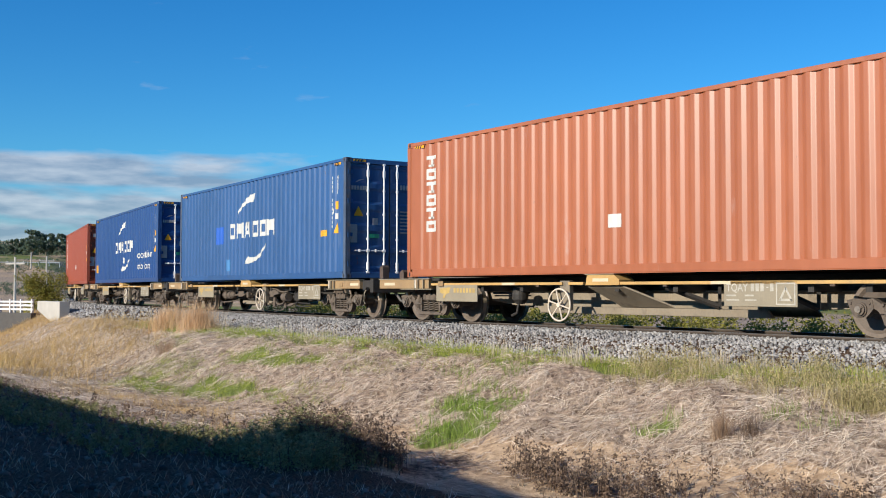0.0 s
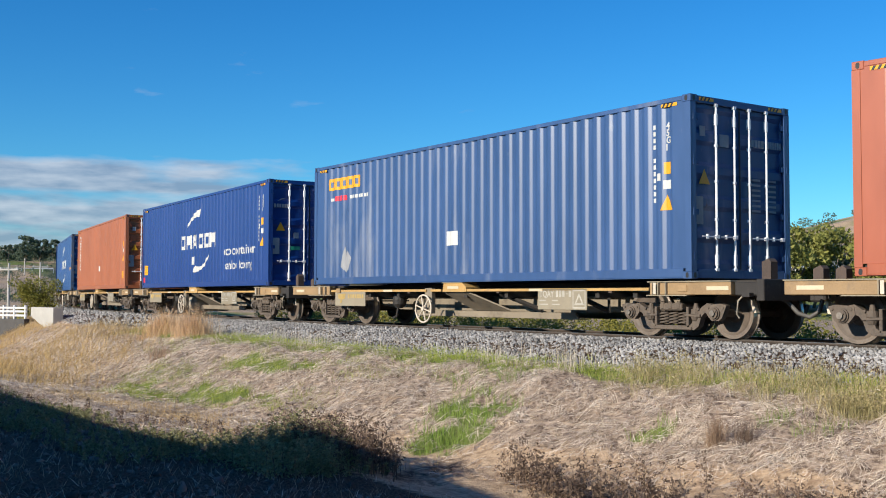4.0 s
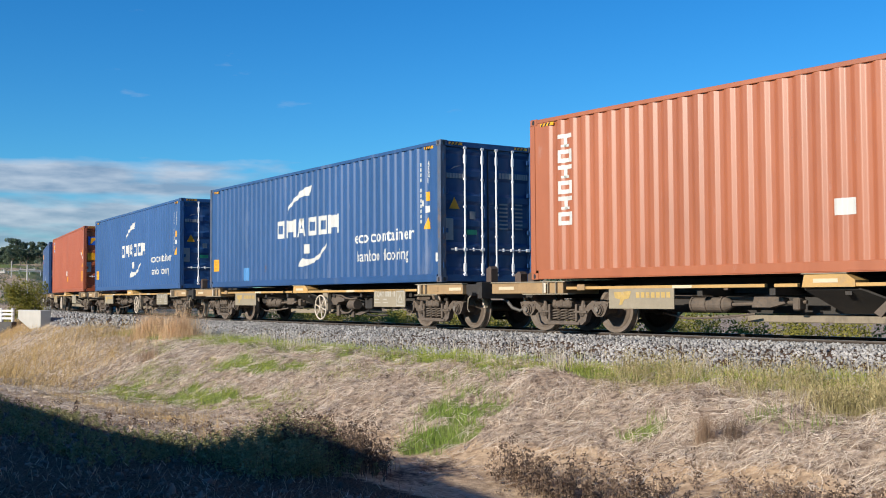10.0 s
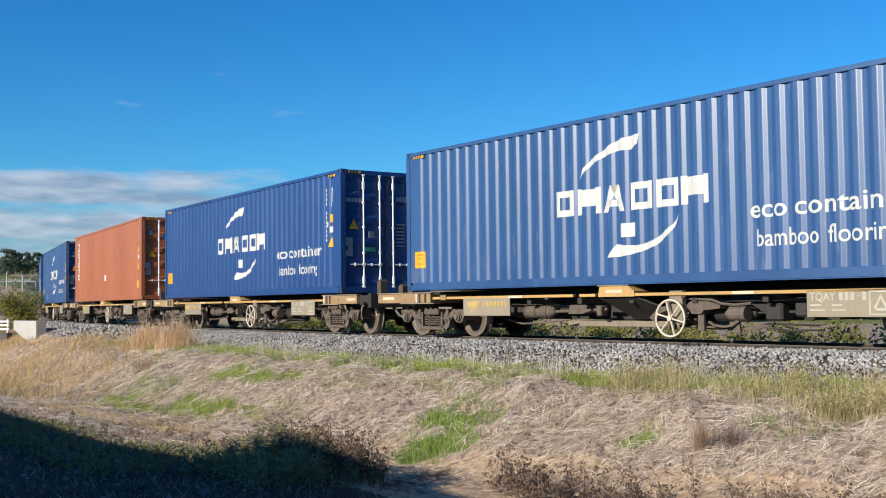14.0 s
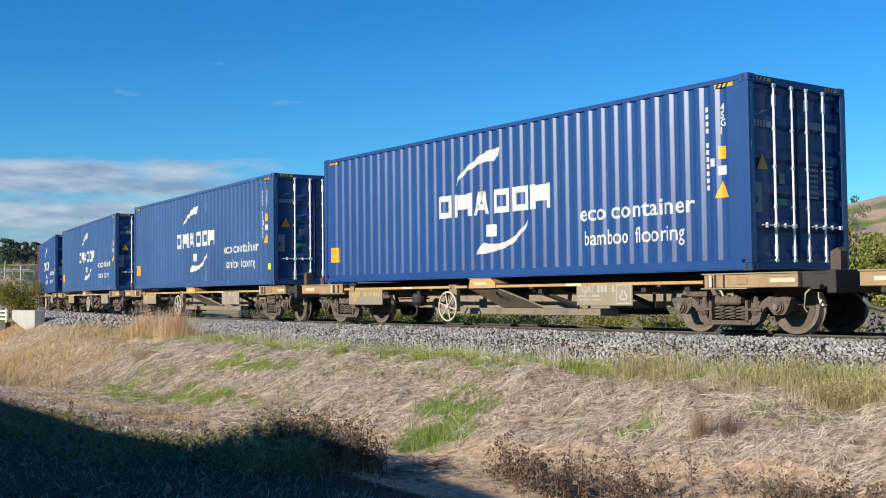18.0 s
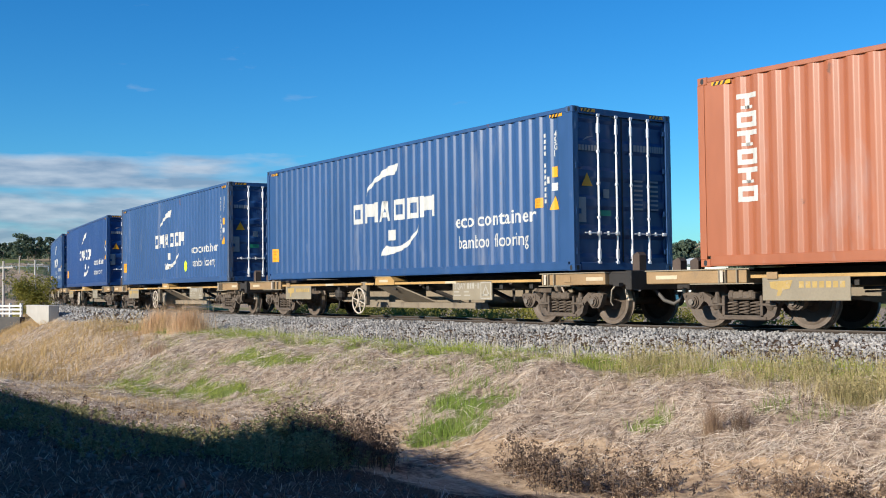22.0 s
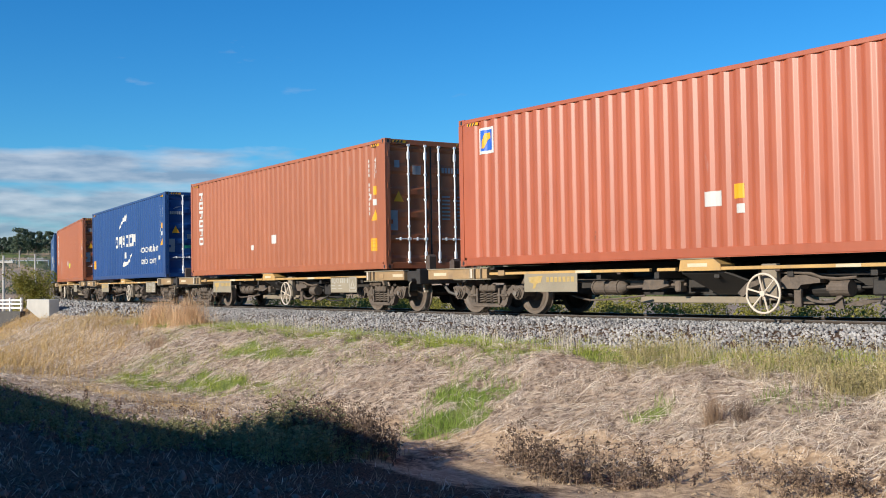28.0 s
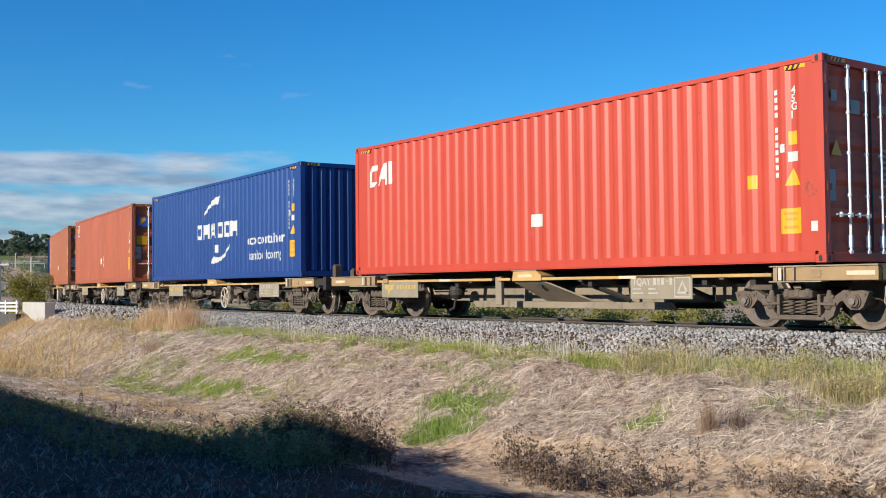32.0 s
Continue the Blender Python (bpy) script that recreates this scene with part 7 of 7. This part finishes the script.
def house(name, az, d, w, dep, wall_h, roof_h, wall, roof, turn, label):
    x, y = by_aim(az, d)
    z = float(land(x, y))
    ob = tagged(new(name), label, "house")
    ob.matrix_world = pose(x, y, z, 0, 0, turn)
    part("wall", box(bmesh.new(), -w / 2, w / 2, -dep / 2, dep / 2, -1.5, wall_h), wall, ob)
    bm = bmesh.new()
    e = 0.4
    pts = [(-w / 2 - e, -dep / 2 - e, wall_h), (w / 2 + e, -dep / 2 - e, wall_h), (w / 2 + e, dep / 2 + e, wall_h), (-w / 2 - e, dep / 2 + e, wall_h), (-w / 2 + dep * 0.3, 0, wall_h + roof_h), (w / 2 - dep * 0.3, 0, wall_h + roof_h)]
    v = [bm.verts.new(p) for p in pts]
    for f in ((0, 1, 5, 4), (1, 2, 5), (2, 3, 4, 5), (3, 0, 4), (3, 2, 1, 0)):
        bm.faces.new([v[i] for i in f])
    part("roof", bm, roof, ob)
    glass = mat("dark_window", (0.03, 0.035, 0.04), 0.15, var=0.1, bump=0.0)
    for k in range(max(2, int(w / 3))):
        xx = -w / 2 + (k + 0.5) * w / max(2, int(w / 3))
        wn = part("window", box(bmesh.new(), xx - 0.55, xx + 0.55, -dep / 2 - 0.04, -dep / 2 - 0.005, wall_h * 0.35, wall_h * 0.82), glass, ob)
        part("window_frame", box(bmesh.new(), xx - 0.62, xx + 0.62, -dep / 2 - 0.03, -dep / 2 - 0.002, wall_h * 0.82, wall_h * 0.88), wall, wn)
    return ob


def pole(az, d, top, lean, label, arm=True, thick=1.0):
    x, y = by_aim(az, d)
    z = float(land(x, y))
    h = EYE.z + d * math.tan(radians(top)) - z
    ob = tagged(new("utility_pole"), label, "pole", "poles beside the road")
    ob.matrix_world = pose(x, y, z)
    m = mat("grey_pole_wood", (0.42, 0.39, 0.35), 0.85, var=0.15, bump=0.1)
    part("post", rod(bmesh.new(), (0, 0, -0.5), (0, 0, h), 0.15 * thick, 8, 0.10 * thick), m, ob)
    if not arm:
        return ob
    part("crossarm", box(bmesh.new(), -1.0, 1.0, -0.06, 0.06, h - 0.7, h - 0.55), m, ob, m=pose(0, 0, 0, 0, 0, lean))
    for xx in (-0.85, 0.0, 0.85):
        part("insulator", shared("insulator", lambda: rod(bmesh.new(), (0, 0, 0), (0, 0, 0.18), 0.05, 6)), M_WHITE, ob, m=pose(0, 0, 0, 0, 0, lean) @ pose(xx, 0, h - 0.55))
    return ob


def roadside():
    m_con = mat("pale_concrete", (0.40, 0.38, 0.34), 0.85, var=0.12, scale=2.5, bump=0.15, dirt=(0.34, 0.31, 0.27), dirt_amount=0.25)
    # bridge end: a low block with a chamfered foot
    bm = bmesh.new()
    prism(bm, [(-4.0, 0.46), (-4.0, 0.88), (0.0, 0.88), (0.0, 0.06), (-0.35, 0.0), (-1.6, 0.0)], -0.22, 0.22)
    bmesh.ops.bevel(bm, geom=bm.edges[:], offset=0.02, segments=1, affect="EDGES")
    ob = tagged(new("concrete_block", mesh_of("concrete_block", bm)), "pale weathered concrete bridge end block beside the ballast", "concrete block")
    ob.data.materials[0] = m_con
    p = line(-46.0, -1.62, -0.74)
    ob.matrix_world = Matrix.Translation(p) @ pose(0, 0, 0, 0, 0, -6)
    bm = bmesh.new()
    box(bm, -0.9, 1.7, -0.5, 0.5, -1.2, 0.12)
    ft = tagged(new("bridge_footing", mesh_of("bridge_footing", bm)), "dark concrete footing under the bridge end block", "footing", kind="structure")
    ft.data.materials[0] = m_con
    ft.matrix_world = Matrix.Translation(line(-49.2, -1.0, -0.80)) @ pose(0, 0, 0, 0, 0, -12)
    # white railing on a road bridge parapet coloured dark for the shade below it
    m_wht = mat("white_railing_paint", (0.62, 0.62, 0.60), 0.5, var=0.08, bump=0.03)
    par = tagged(new("bridge_railing"), "white painted railing on a bridge parapet darkened for shade", "railing")
    x, y = by_aim(72.1, 58)
    par.matrix_world = pose(x, y, -0.72, 0, 0, 16)
    part("parapet", box(bmesh.new(), -7, 1.15, -0.15, 0.15, -1.8, 0.30), mat("dark_stained_concrete", (0.075, 0.07, 0.065), 0.9, var=0.25, bump=0.2), par, "parapet coloured dark for the shade under the railing")
    for z in (0.42, 0.62, 0.80):
        part("rail_bar", box(bmesh.new(), -7, 1.15, -0.04, 0.04, z, z + 0.10, 0.01), m_wht, par)
    pm = shared("rail_post", lambda: box(bmesh.new(), -0.05, 0.05, -0.06, 0.06, 0.28, 0.98, 0.01))
    for k in range(9):
        part("railing_post", pm, m_wht, par, m=pose(1.05 - k * 0.9, 0, 0))
    # road across the valley
    m_road = mat("worn_asphalt", (0.16, 0.155, 0.15), 0.9, var=0.15, scale=0.6, bump=0.1)
    a = np.linspace(66.5, 84, 40)
    pts = []
    for az in a:
        for d in (104, 112):
            x, y = by_aim(az, d)
            pts.append((x, y, float(land(x, y)) + 0.06))
    pts = np.array(pts)
    k = np.arange(len(a) - 1)[:, None] * 2
    me = raw_mesh("road", pts, k + np.array([[0, 2, 3, 1]]))
    me.materials.append(m_road)
    tagged(new("road", me), "worn grey asphalt road across the valley", "road", kind="structure")
    pole(72.33, 110, 1.70, 40, "grey wooden utility pole with a crossarm beside the road")
    pole(71.60, 220, 1.95, 30, "grey wooden utility pole on the dry hillside", False)
    pole(70.87, 150, 1.76, 70, "grey street pole with an arm beside the road")
    pole(36.30, 130, 3.35, 20, "thin grey mast behind the wagons", False, 0.8)
    pole(34.9, 140, 3.3, 20, "thin grey mast among the trees", False, 0.8)
    # guard rail along the hill road
    gr = tagged(new("guard_rail"), "long pale steel guard rail along the hill road", "guard rail")
    m_g = mat("pale_steel", (0.55, 0.55, 0.53), 0.5, var=0.1, bump=0.02)
    rp = [by_aim(a, 235) for a in np.arange(70.25, 77.0, 0.5)]
    for (xa, ya), (xb, yb) in zip(rp, rp[1:]):
        za = float(land(xa, ya))
        part("rail_bar", pipe(bmesh.new(), [(xa, ya, 6.55), (xb, yb, 6.55)], 0.10, 4), m_g, gr)
        part("guard_post", box(bmesh.new(), -0.06, 0.06, -0.06, 0.06, za - 0.4, 6.64), m_g, gr, m=pose(xa, ya, 0))
    m_red, m_grn = mat("red_tin_roof", (0.42, 0.13, 0.09), 0.55, var=0.15, bump=0.05), mat("green_tin_roof", (0.30, 0.30, 0.28), 0.5, var=0.12, bump=0.05)
    m_wb = mat("cream_weatherboard", (0.66, 0.62, 0.54), 0.7, var=0.08, bump=0.05)
    m_gr = mat("pale_shed_steel", (0.62, 0.64, 0.60), 0.5, var=0.08, bump=0.03)
    house("weatherboard_house", 27.6, 150, 12, 8, 2.6, 1.9, m_wb, m_red, 10, "cream house with a red tin roof on the slope")
    house("weatherboard_house", 28.9, 128, 10, 7, 2.3, 1.5, m_wb, m_grn, -12, "cream house with a green tin roof on the slope")
    house("steel_shed", 36.4, 80, 4.0, 4.0, 2.6, 0.5, m_gr, m_gr, 30, "pale steel shed behind the railway")
    house("weatherboard_house", 30.6, 170, 9, 7, 2.6, 1.6, m_wb, m_gr, 15, "cream house with a pale roof on the slope")


def shade_wall():
    """Long plain building with a low gable, added unseen behind the camera to shade the foreground."""
    m = mat("grey_render", (0.40, 0.38, 0.35), 0.9, var=0.1, bump=0.1)
    k = 0.37 / 0.90
    # wanted edge of the shade on the ground; the roof outline follows from it
    top = [(32, -7.0), (-5.3, -7.0), (-10.25, -5.80), (-11.2, -7.2), (-14.1, -7.2), (-16.6, -6.95), (-21.6, -6.6), (-75, -6.6)]
    bm = prism(bmesh.new(), [(-75, -1.2), (32, -1.2)] + [(x, -1.2 + (16 + y) * k) for x, y in top], -21.0, -16.0)
    ob = tagged(new("wall_south", mesh_of("wall_south", bm)), "long plain grey rendered building added unseen behind the camera for shade", "wall", kind="structure")
    ob.data.materials[0] = m


shade_wall()
track()
ballast()
bank_grass()
tufts()
green_grass()
tall_grass()
straw_left()
weeds()
shrubs()
background()
roadside()

motions()
